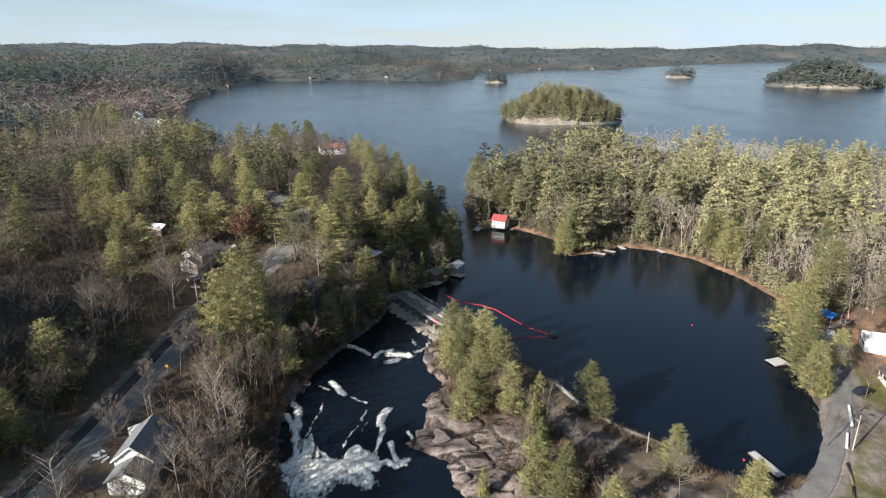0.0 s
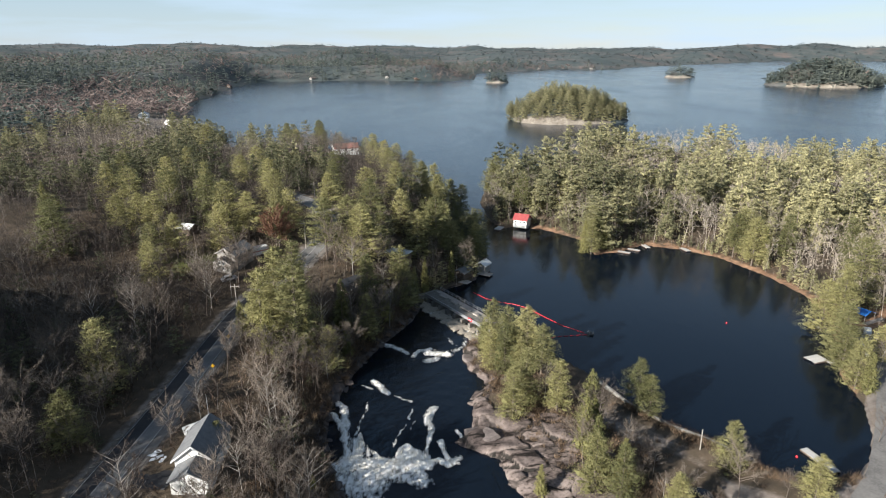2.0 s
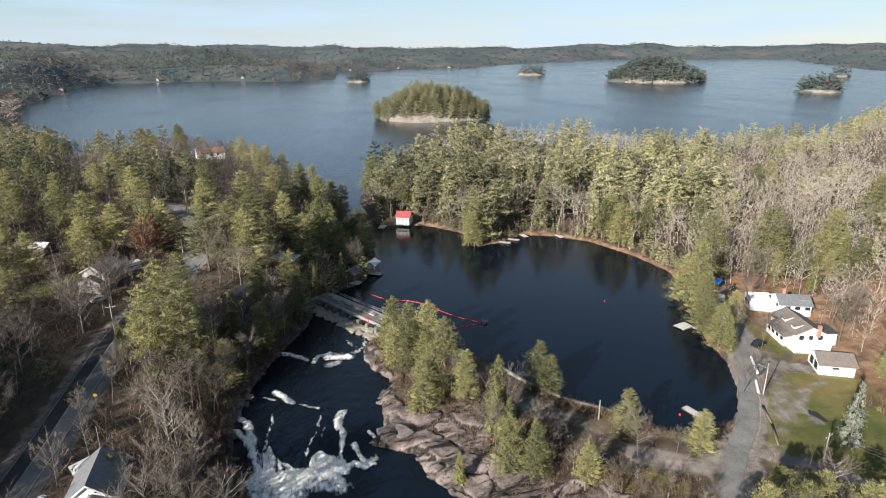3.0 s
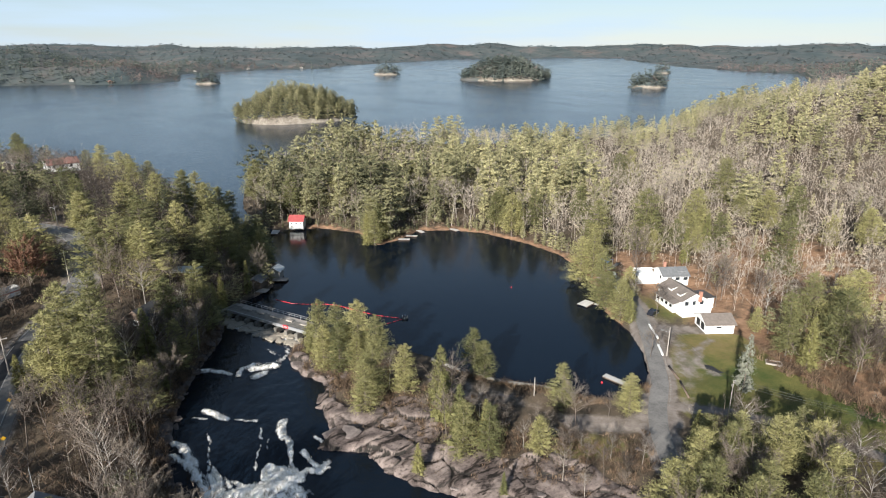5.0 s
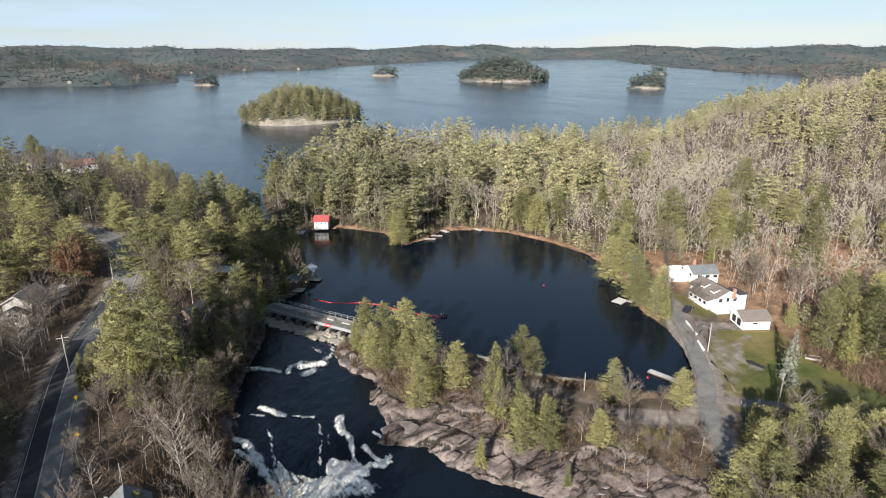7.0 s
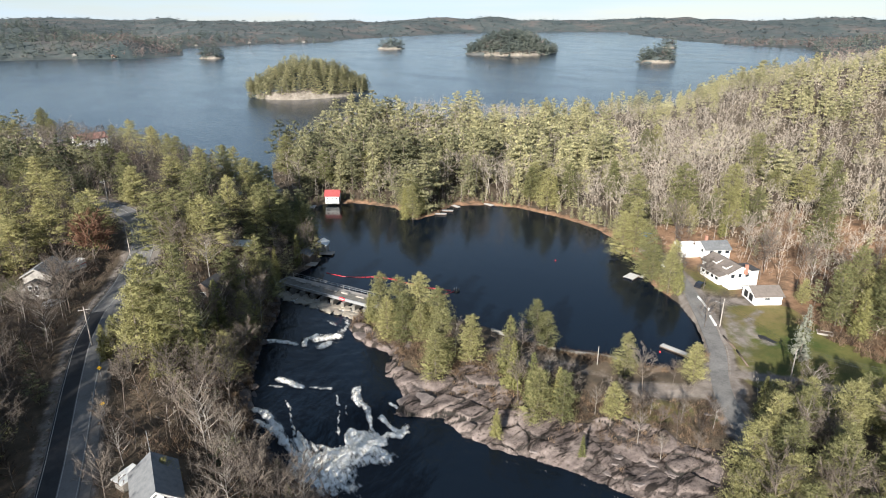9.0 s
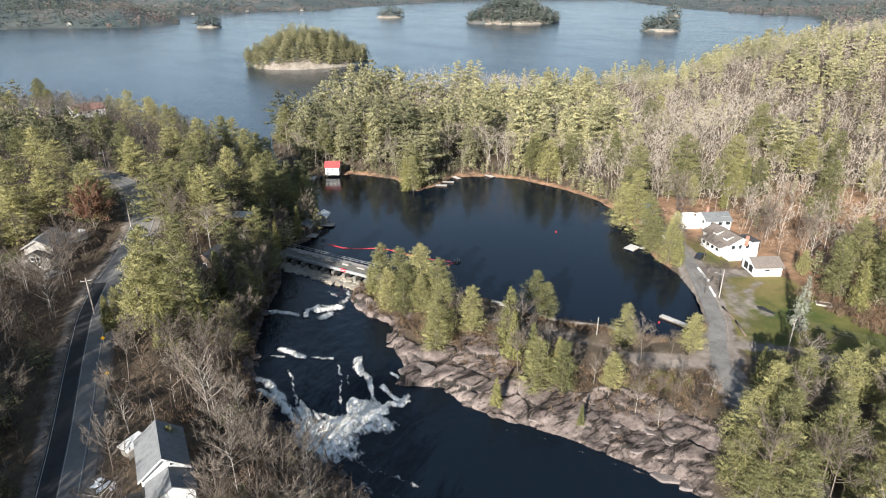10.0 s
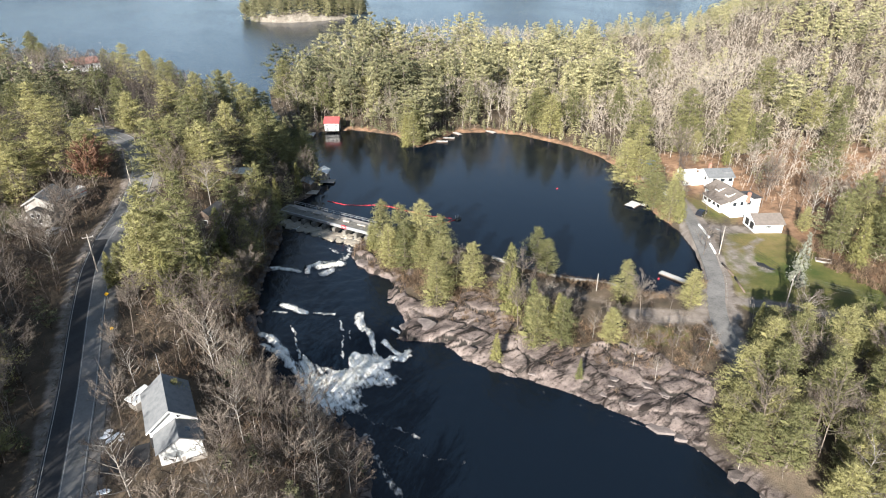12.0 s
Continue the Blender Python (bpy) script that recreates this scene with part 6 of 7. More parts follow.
for q in ((-4.4, -7.0, 1.0, -6.9), (0.9, -6.89, 1.0, -0.5), (-4.4, -6.89, -4.3, -0.5)):
    part("terrace_rail", boxed(q[0], q[1], 1.705, q[2], q[3], 2.5), M_WHITE, h, "white terrace railing")
for u in (-6.2, -4.7, -3.2, -1.7):
    windowed(h, -4.4, u, 0.8, 1.0, 0.9, -90)
for u in (-3.4, -1.8, -0.2):
    windowed(h, u, -7.0, 0.8, 1.0, 0.9, 0)
part("dormer", prism([(0.4, 2.9), (2.4, 2.9), (2.4, 3.5), (0.4, 4.2)], 5.2, 7.6), M_SHINGLE, h, "grey roof dormer")
h = gable_house("house", "white house with brown shingle roof and dormers", pose(104.8, 116.0, 2.2, 0, 0, -13), 7.4, 12.4, 2.8, 4.6, M_WHITE, M_SHINGLE_B, windows=[("s", -2.4, 1.9, 1.2, 1.2), ("s", 0.0, 1.9, 1.0, 1.2), ("s", 2.4, 1.9, 1.2, 1.2), ("e", 3, 1.9, 1.2, 1.2), ("e", 7, 1.9, 1.2, 1.2)], chimney=(1.5, -0.42, 5.4), roof_label="brown shingle roof")
part("wing", boxed(-6.3, 0.6, -1.5, -3.72, 9.4, 1.8), M_WHITE, h, "white enclosed veranda")
part("wing_roof", prism([(-6.7, 1.82), (-4.2, 2.5), (-4.2, 2.66), (-6.7, 2.0)], 0.3, 9.7), M_SHINGLE_B, h, "brown shingle veranda roof")
for k in range(4):
    windowed(h, -6.3, 1.8 + k * 2.1, 1.0, 1.2, 0.9, -90)
for u in (3.0, 7.6):
    part("dormer", prism([(-3.2, 2.9), (-1.1, 2.9), (-1.1, 4.5), (-3.2, 3.9)], u - 0.9, u + 0.9), M_WHITE, h, "white roof dormer")
    part("dormer_roof", prism([(-3.5, 3.84), (-0.8, 4.6), (-0.8, 4.72), (-3.5, 3.96)], u - 1.1, u + 1.1), M_SHINGLE_B, h, "brown dormer roof")
part("back_wing", boxed(3.75, 1.0, -1.5, 7.2, 6.4, 2.5), M_WHITE, h, "white back wing")
part("back_roof", boxed(3.76, 0.7, 2.505, 7.5, 6.7, 2.72, 0.03), M_SHINGLE_D, h, "dark flat roof")
for u in (-4.4, -2.6, -0.8, 1.0, 2.8):
    part("deck_post", boxed(u - 0.06, -3.3, 0.5, u + 0.06, -3.18, 1.45), M_WOOD, h)
part("front_deck", boxed(-5.6, -3.2, -1.4, 3.4, -0.06, 0.5), M_WHITE, h, "white front deck")
part("deck_rail", boxed(-5.6, -3.25, 0.51, 3.4, -3.15, 1.4), M_WHITE, h, "white deck railing")
part("deck_rail", boxed(-5.65, -3.14, 0.51, -5.55, -0.1, 1.4), M_WHITE, h, "white deck railing")
h = gable_house("garage", "white double garage with brown shingle roof", pose(97.9, 107.3, 1.9, 0, 0, -114), 6.8, 7.6, 2.1, 3.7, M_WHITE, M_SHINGLE_B, category="garage", doors=[("s", -1.3, 1.8, 1.9, M_DARK), ("s", 1.3, 1.8, 1.9, M_DARK)], windows=[("e", 3.4, 1.3, 1.4, 0.5)], roof_label="brown shingle roof")


# ---- dam ----
D0, D1 = Vector((-12.8, 178.6, 0)), Vector((4.8, 152.8, 0))
ax = (D1 - D0)
DL = ax.length
DM = Matrix.Translation((D0.x, D0.y, 0)) @ Matrix.Rotation(math.atan2(ax.y, ax.x), 4, "Z")
dam = thing("dam", "low concrete dam with timber walkway, piers and railing", "dam", DM)
part("deck", boxed(-1.0, -2.2, 0.95, DL + 0.5, 1.3, 1.3, 0.04), M_PIER, dam, "dark grey deck of the dam")
part("walkway", boxed(-0.5, 1.45, 0.9, DL + 0.3, 3.1, 1.15, 0.03), M_WOOD, dam, "weathered timber walkway")
part("edge_beam", boxed(-1.0, -2.5, 0.55, DL + 0.5, -2.22, 1.4, 0.04), M_STEEL, dam, "grey steel edge beam")
for k in range(9):
    u = 0.6 + k * (DL - 1.2) / 8
    part("pier", prism([(u - 0.5, -3.2), (u + 0.5, -3.2), (u + 0.5, 0.54), (u - 0.5, 0.54)], -3.6, 2.6), M_PIER, dam, "stained dark concrete pier")
    if k < 8:
        w = (DL - 1.2) / 8 - 1.04
        part("stoplog", boxed(u + 0.52, 1.2, -2.5, u + 0.52 + w, 1.5, 0.25), M_WOOD_D, dam, "dark timber stoplogs")
for side, top in ((3.0, 2.4), (1.0, 2.3)):
    n = 16 if side > 2 else 0
    for k in range(n):
        u = -0.4 + k * (DL + 0.4) / (n - 1)
        part("rail_post", rodded((u, side, 1.0), (u, side, top), 0.05), M_STEEL, dam)
    for z in ((top, top - 0.55) if n else ()):
        part("rail", rodded((-0.5, side, z), (DL + 0.2, side, z), 0.045), M_STEEL, dam, "steel hand rail")
for k, (u, l) in enumerate(((3, 3.5), (9, 2.6), (14, 4.2), (20, 2.2), (25, 2.8))):
    part("timber_stack", boxed(u, 0.1, 1.304, u + l, 0.9, 1.6 + 0.1 * (k % 2), 0.03), M_WOOD, dam, "stacked weathered stoplogs")
part("sign", boxed(21.5, -2.6, 0.7, 23.2, -2.51, 1.6), M_RED, dam, "red warning board")
part("sign_bar", boxed(21.8, -2.64, 1.05, 22.9, -2.605, 1.25), M_WHITE, dam, "white bar of lettering")
part("wing_wall", boxed(-2.6, -5.0, -3.0, -1.05, 3.2, 0.9, 0.08), M_CONCRETE, dam, "concrete abutment")
part("wing_wall", boxed(DL + 0.55, -2.2, -2.0, DL + 9.5, 0.9, 0.95, 0.08), M_CONCRETE, dam, "low concrete wall")

# concrete wall on the peninsula's pond side
pts = [(12.5, 144.2), (19, 136), (26, 125), (29.5, 116.5), (36, 107.5), (42, 102.5), (47.5, 96)]
wall = thing("retaining_wall", "low concrete retaining wall along the pond", "wall")
for (ax_, ay_), (bx_, by_) in zip(pts[2:], pts[3:]):
    l = math.hypot(bx_ - ax_, by_ - ay_)
    o = part("segment", boxed(0, -0.25, -1.2, l, 0.25, 1.15, 0.04), M_CONCRETE, wall)
    o.matrix_local = pose(ax_, ay_, 0.2, 0, 0, math.degrees(math.atan2(by_ - ay_, bx_ - ax_)))

# red float boom with its end raft
boom = thing("float_boom", "red string of safety floats across the pond", "float boom")
way = [(-0.2, 181.6), (3.7, 176.3), (8, 173.5), (12.1, 171.8), (15.6, 168.8), (19.5, 162.6), (23.4, 157), (29.0, 151.9)]
P = np.array(way)
L = np.concatenate([[0], np.cumsum(np.hypot(*np.diff(P, axis=0).T))])
fb = rodded((-0.62, 0, 0), (0.62, 0, 0), 0.10, None, 8)
fl = bpy.data.meshes.new("float")
fb.to_mesh(fl)
fb.free()
fl.materials.append(M_RED)
def lay_floats(P, step):
    L = np.concatenate([[0], np.cumsum(np.hypot(*np.diff(P, axis=0).T))])
    for s in np.arange(0.7, L[-1] - 0.4, step):
        a = np.array([np.interp(s, L, P[:, 0]), np.interp(s, L, P[:, 1])])
        b = np.array([np.interp(s + 0.3, L, P[:, 0]), np.interp(s + 0.3, L, P[:, 1])])
        o = part("float", fl, None, boom)
        o.matrix_local = pose(a[0], a[1], 0.08, 0, 0, math.degrees(math.atan2(*(b - a)[::-1])) + R.normal(0, 5))
lay_floats(P, 1.5)
lay_floats(np.array([(29, 151.2), (25.5, 150.6), (21.7, 150.2), (17.5, 149.0)]), 1.75)
raft = thing("raft", "small dark round anchor raft with posts", "raft", pose(29.9, 151.3, 0))
part("hull", rodded((0, 0, -0.15), (0, 0, 0.35), 1.05, 0.95, 14), M_DARK, raft, "black rubber float")
for k in range(6):
    part("post", rodded((0.8 * math.cos(k * 1.05), 0.8 * math.sin(k * 1.05), 0.351), (0.8 * math.cos(k * 1.05), 0.8 * math.sin(k * 1.05), 1.0), 0.05), M_STEEL, raft)


# ---- docks, buoys ----
def dock(x, y, w, l, turn, label, bench=False):
    t = thing("dock", label, "dock", pose(x, y, 0, 0, 0, turn), "docks")
    n = int(l / 0.3)
    pl = boxed(-w / 2, 0, 0.42, w / 2, 0.26, 0.5)
    me = bpy.data.meshes.new("plank")
    pl.to_mesh(me)
    pl.free()
    me.materials.append(M_DOCK)
    for k in range(n):
        o = part("plank", me, None, t)
        o.matrix_local = pose(0, k * l / n, 0)
    for s in (-1, 1):
        part("beam", boxed(s * w / 2 - 0.1, 0, 0.14, s * w / 2 + 0.1, l, 0.415), M_WOOD_D, t)
        part("float_drum", rodded((s * w * 0.3, 0.3, 0.02), (s * w * 0.3, l - 0.3, 0.02), 0.2, None, 8), M_DARK, t)
    return t


dock(59.4, 100.6, 1.6, 7.4, 197, "narrow grey plank dock floating by the shore")
dock(80.5, 135.6, 3.2, 4.4, -72, "square grey plank dock with a gangway")
dock(84.5, 134.2, 1.3, 3.4, -72, "narrow timber gangway to the dock")
dock(91.5, 154.0, 2.4, 4.0, -70, "small pale plank dock")
dock(56.8, 221.2, 1.5, 4.6, 240, "small dock beside the wooded point")
dock(61.5, 224.2, 1.5, 4.6, 235, "small dock beside the wooded point")
dock(68.8, 228.8, 1.8, 4.2, 190, "small dock on the far shore")
dock(82.3, 225.0, 2.0, 4.6, 195, "small dock on the far shore")
dock(16.0, 252.2, 5.0, 3.0, 64, "low dock beside the white boathouse")
for bx, by in ((57.0, 98.6), (70, 158)):
    single("buoy", rodded((0, 0, -0.1), (0, 0, 0.35), 0.28, 0.12, 10), M_RED, "small red mooring buoy on the pond", "buoy", pose(bx, by, 0), "buoys", smooth=True)


# ---- poles, wires, cars, yard ----
def utility_pole(x, y, h, turn=0.0, lamp=False):
    t = thing("utility_pole", "weathered wooden utility pole with a crossarm", "utility pole", pose(x, y, gz(x, y) - 0.3, 0, 0, turn), "utility poles")
    part("post", rodded((0, 0, 0), (0, 0, h), 0.16, 0.10, 8), M_WOOD, t)
    part("crossarm", boxed(-1.1, -0.06, h - 0.8, 1.1, 0.06, h - 0.66), M_WOOD, t)
    for u in (-1.0, 0, 1.0):
        part("insulator", rodded((u, 0, h - 0.655), (u, 0, h - 0.45), 0.05), M_STEEL, t)
    if lamp:
        part("lamp_arm", rodded((0, 0.1, h - 1.4), (0, 1.6, h - 1.1), 0.03), M_STEEL, t)
        part("lamp_head", boxed(-0.12, 1.5, h - 1.16, 0.12, 2.1, h - 1.0, 0.03), M_STEEL, t)
    return (x, y, gz(x, y) - 0.5 + h)


def wires(a, b, turn, n=3):
    c, s = math.cos(radians(turn)), math.sin(radians(turn))
    for u in np.linspace(-1, 1, n):
        bm = bmesh.new()
        p0, p1 = Vector((a[0] + u * c, a[1] + u * s, a[2])), Vector((b[0] + u * c, b[1] + u * s, b[2]))
        last = p0
        for k in range(1, 11):
            t = k / 10
            q = p0.lerp(p1, t) - Vector((0, 0, 2.2 * t * (1 - t)))
            rod(bm, last, q, 0.018, None, 3)
            last = q
        single("power_line", bm, M_DARK, "thin dark sagging overhead wire", "power line", group="power lines")


pa, pb, pc = utility_pole(78, 99.6, 8.0, 35, True), utility_pole(68.3, 73.6, 10, 20), utility_pole(92, 40, 10, 20)
wires(pa, pb, 28), wires(pb, pc, 20)
pd = utility_pole(92.5, 131, 9, 40)
wires(pd, pa, 40)
qs = [utility_pole(-62.2, 144, 9.5, 0), utility_pole(-53.2, 186, 9.5, 20), utility_pole(-58.2, 229, 9, 40, True)]
for a, b in zip(qs, qs[1:]):
    wires(a, b, 10)
single("post", rodded((0, 0, -0.5), (0, 0, 4.6), 0.12, 0.09, 8), M_WOOD, "plain weathered post beside the gravel", "post", pose(38.8, 99.6, gz(38.8, 99.6)))


def car(x, y, turn, paint, label, h=1.5, z=None):
    t = thing("car", label, "car", pose(x, y, gz(x, y) if z is None else z, 0, 0, turn))
    side = [(-2.2, 0.35), (2.2, 0.35), (2.2, 0.8), (1.95, 0.92), (1.1, 1.0), (0.55, h), (-1.2, h), (-1.95, 0.98), (-2.2, 0.85)]
    part("body", prism(side, -0.85, 0.85), paint, t)
    part("windscreen", prism([(1.12, 1.02), (0.62, h - 0.04), (0.66, h - 0.02), (1.17, 1.03)], -0.75, 0.75), M_GLASS, t, "dark glass")
    for s in (-1, 1):
        part("side_window", boxed(-1.4, s * 0.86 - 0.01, 1.0, 0.6, s * 0.86 + 0.01, h - 0.12), M_GLASS, t, "dark glass")
        part("headlight", boxed(2.19, s * 0.6 - 0.18, 0.6, 2.22, s * 0.6 + 0.18, 0.76), M_STEEL, t)
        for u in (-1.35, 1.35):
            w = part("wheel", rodded((u, s * 0.72, 0.32), (u, s * 0.90, 0.32), 0.32, None, 12), M_DARK, t)
            part("rim", rodded((u, s * 0.901, 0.32), (u, s * 0.915, 0.32), 0.18, None, 10), M_STEEL, w)
    return t


car(92.3, 119.0, 20, M_CAR_DARK, "dark blue parked car on the driveway")
car(101.5, 146.5, 60, M_CAR_LIGHT, "silver parked car beside the house")
car(-70.4, 163.5, 40, M_CAR_LIGHT, "silver car parked below the hillside house")
car(33.5, 87.0, 150, M_CAR_DARK, "dark car parked on the gravel by the rocks")

# low white walls along the lane, stones, tarpaulin
for (ax_, ay_), (bx_, by_) in (((86.3, 114.2), (82.6, 107.2)), ((80.0, 104.5), (77.2, 100.2)), ((97, 142), (93.5, 134))):
    l = math.hypot(bx_ - ax_, by_ - ay_)
    single("low_wall", boxed(0, -0.22, -0.4, l, 0.22, 0.5, 0.05), M_WHITE, "low white painted wall beside the lane", "wall", pose(ax_, ay_, gz(ax_, ay_), 0, 0, math.degrees(math.atan2(by_ - ay_, bx_ - ax_))), "low walls")
stone_meshes = []
for k in range(6):
    bm = bmesh.new()
    blob(bm, Matrix.Diagonal((1, 1, 0.8, 1)), k, 0.3, 1)
    me = bpy.data.meshes.new("stone")
    bm.to_mesh(me)
    bm.free()
    stone_meshes.append(me)
_, _, C, nrm = ribbon(ROAD_E, 1, 2, 0)
kerb = thing("stone_edging", "row of white painted stones along the lane", "edging stones")
white_stones = [m.copy() for m in stone_meshes]
for m in white_stones:
    m.materials.append(M_CONCRETE)
for k in range(len(C)):
    if 84 < C[k][1] < 113:
        for j in (0.0,) if k % 3 else (0.0, 0.5):
            o = part("stone", white_stones[(k + int(j * 2)) % 6], None, kerb)
            q = C[k] + (C[min(k + 1, len(C) - 1)] - C[k]) * j
            x, y = q[0] + nrm[k][0] * 2.35, q[1] + nrm[k][1] * 2.35
            o.matrix_local = pose(x, y, gz(x, y) + 0.05, 0, 0, k * 50) @ Matrix.Diagonal((0.17, 0.14, 0.16, 1))
_, _, C, nrm = ribbon(ROAD_W[:9], 1, 2, 0)
kerb = thing("stone_edging", "rough row of pale boulders along the road's edge", "edging stones")
grey_stones = [m.copy() for m in stone_meshes]
for m in grey_stones:
    m.materials.append(M_CLIFF)
for k in range(2, len(C)):
    x, y = C[k][0] - nrm[k][0] * 3.9, C[k][1] - nrm[k][1] * 3.9
    o = part("stone", grey_stones[k % 6], None, kerb)
    o.matrix_local = pose(x, y, gz(x, y) + 0.1, 0, 0, k * 77) @ Matrix.Diagonal((0.5, 0.24, 0.28, 1))

bm = bmesh.new()
outline = [(-3.6, 1.2), (-2.0, 1.7), (-0.4, 0.6), (1.0, 0.2), (3.2, 0.9), (3.9, -0.2), (2.4, -1.0), (0.6, -1.1), (-1.0, -0.3), (-2.8, -0.1)]
top = [bm.verts.new((x, y, 0.06)) for x, y in outline]
low = [bm.verts.new((x, y, -0.5)) for x, y in outline]
bm.faces.new(top)
for k in range(len(top)):
    j = (k + 1) % len(top)
    bm.faces.new((top[k], low[k], low[j], top[j]))
single("tarpaulin", bm, M_DARK, "black sheet lying flat on the lawn", "tarpaulin", pose(83.6, 88.8, gz(83.6, 88.8) + 0.05, 0, 0, -65))
t = thing("shelter", "blue tarpaulin over a pale timber frame", "shelter", pose(108, 158, gz(108, 158), 0, 0, 25))
part("cover", prism([(-2.4, 2.2), (0, 3.2), (2.4, 2.2), (2.4, 2.26), (0, 3.28), (-2.4, 2.26)], -2.2, 2.2), M_BLUE, t, "bright blue tarpaulin")
for px in (-2.2, 2.2):
    for py in (-2, 2):
        part("post", rodded((px, py, -0.5), (px, py, 2.25), 0.07), M_WOOD, t)
part("deck", boxed(-3.2, -3.4, -0.4, 5.0, -2.2, 0.5), M_WOOD, t, "grey timber deck")
sp = tree_kind("spruce_tree", "pale silvery half-bare spruce standing on the lawn", "spruce tree", cone_arrays(R, 14, 60, 26, 0.45, 0.19, 0.3), M_BARK, M_SILVER, "crown")
sp.matrix_basis = pose(81.5, 80.5, gz(81.5, 80.5) - 0.2)
rt = tree_kind("bare_tree", "broad russet tree with dry leaves by the road", "tree", bare_arrays(R, 13, 22, 9, 14, 0.22, 0.42, 0.15), M_BARK, M_RUST, "crown")
rt.matrix_basis = pose(-61.5, 183, gz(-61.5, 183) - 0.2)

# cracked slabs and boulders of the rock bank
B = np.random.default_rng(5)
slabs = []
for k in range(9):
    n = int(B.integers(6, 9))
    a = np.sort(np.linspace(0, 2 * np.pi, n, endpoint=False) + B.uniform(-0.28, 0.28, n))
    r = B.uniform(0.75, 1.1, n)
    bm = bmesh.new()
    rings = []
    for f, z in ((1.12, -0.8), (1.0, 0.18), (0.90, 0.36)):
        rings.append([bm.verts.new((1.5 * f * r[q] * math.cos(a[q]), f * r[q] * math.sin(a[q]), z + (B.uniform(-0.07, 0.07) if z > 0 else 0))) for q in range(n)])
    mid = bm.verts.new((B.uniform(-0.3, 0.3), B.uniform(-0.2, 0.2), 0.40))
    for lo, hi in zip(rings, rings[1:]):
        for q in range(n):
            bm.faces.new((lo[q], lo[(q + 1) % n], hi[(q + 1) % n], hi[q]))
    for q in range(n):
        bm.faces.new((rings[-1][q], rings[-1][(q + 1) % n], mid))
    bmesh.ops.recalc_face_normals(bm, faces=bm.faces)
    me = bpy.data.meshes.new("slab")
    bm.to_mesh(me)
    bm.free()
    me.materials.append(M_SLAB)
    slabs.append(me)


def lay_slab(x, y, s, label, flat=0.5):
    turn = -38 + B.normal(0, 22)
    single("rock_slab", slabs[int(B.integers(9))], None, label, "rock", pose(x, y, gz(x, y) - 0.12 * s, B.normal(0, 5), B.normal(0, 5), turn) @ Matrix.Diagonal((s * 1.25, s, s * flat, 1)), "river bank rocks")


for _ in range(700):
    x, y = B.uniform(-10, 46), B.uniform(50, 150)
    d = signed(np.array([x]), np.array([y]), RIVER)[0]
    dl = signed(np.array([x]), np.array([y]), LAKE)[0]
    if inside(np.array([x]), np.array([y]), PENINSULA)[0] and dl > 5 and B.uniform() < (0.6 if -0.5 < d < 9 and y < 76 else 0.05):
        lay_slab(x, y, B.uniform(0.35, 1.1) * (1.0 if d < 9 else 0.6), "worn grey granite slab on the river bank")
for x, y, s in ((-6.5, 105.2, 2.6), (-2.5, 108.5, 2.2), (0, 130, 2.0), (-2.5, 139, 1.8), (24, 62, 2.0)):
    lay_slab(x, y, s, "broad worn grey granite outcrop beside the river", 0.34)
# boulders of the wooded banks
boulders = [m.copy() for m in stone_meshes]
for m in boulders:
    m.materials.append(M_ROCK)
for line, n in (([(-20, 163), (-26.5, 149), (-31.5, 136), (-35, 120), (-34.5, 108), (-31.5, 98), (-26.5, 89), (-24.5, 80)], 46), ([(26, 57), (27.5, 45), (32, 30)], 12)):
    P = np.array(line, float)
    L = np.concatenate([[0], np.cumsum(np.hypot(*np.diff(P, axis=0).T))])
    for s in np.linspace(0, L[-1], n):
        x, y = np.interp(s, L, P[:, 0]) + B.normal(0, 0.7), np.interp(s, L, P[:, 1]) + B.normal(0, 0.7)
        k = B.uniform(0.4, 1.3)
        single("boulder", boulders[int(B.integers(6))], None, "dark boulder at the wooded water's edge", "boulder", pose(x, y, gz(x, y) + 0.1 * k, 0, 0, B.uniform(0, 360)) @ Matrix.Diagonal((k * 1.3, k, k * 0.7, 1)), "bank boulders")

# russet brush
S = np.random.default_rng(9)
def brush(name, label, n, where, h0, h1):
    pts = []
    while len(pts) < n:
        x, y = where()
        pts.append((x, y))
    P = np.array(pts)
    z = ground_z(P[:, 0], P[:, 1])
    d = np.minimum(signed(P[:, 0], P[:, 1], LAKE), signed(P[:, 0], P[:, 1], RIVER))
    ok = (d > 0.3) & ~((seg_dist(P[:, 0], P[:, 1], ROAD_E[:, :2]) < 2.6) | (seg_dist(P[:, 0], P[:, 1], ROAD_W[:, :2]) < 5) | (seg_dist(P[:, 0], P[:, 1], [(58, 79), (49, 82), (41, 88), (33, 95)]) < 3.2))
    P, z = P[ok], z[ok]
    k = 26
    c = np.repeat(np.column_stack([P, z]), k, 0) + S.normal(0, 0.35, (len(P) * k, 3)) * (1, 1, 0.05)
    dd = unit(S.normal(0, 0.45, c.shape) + (0, 0, 1.0))
    V, F = blades(c, dd, S.uniform(h0, h1, len(c)), S.uniform(0.05, 0.13, len(c)), S)
    single(name, mesh_np(name, V, F, [M_SHRUB], False, None, ("tint", np.repeat(S.uniform(0, 1, len(P)), k * 3))), None, label, "shrubs", kind="stuff")


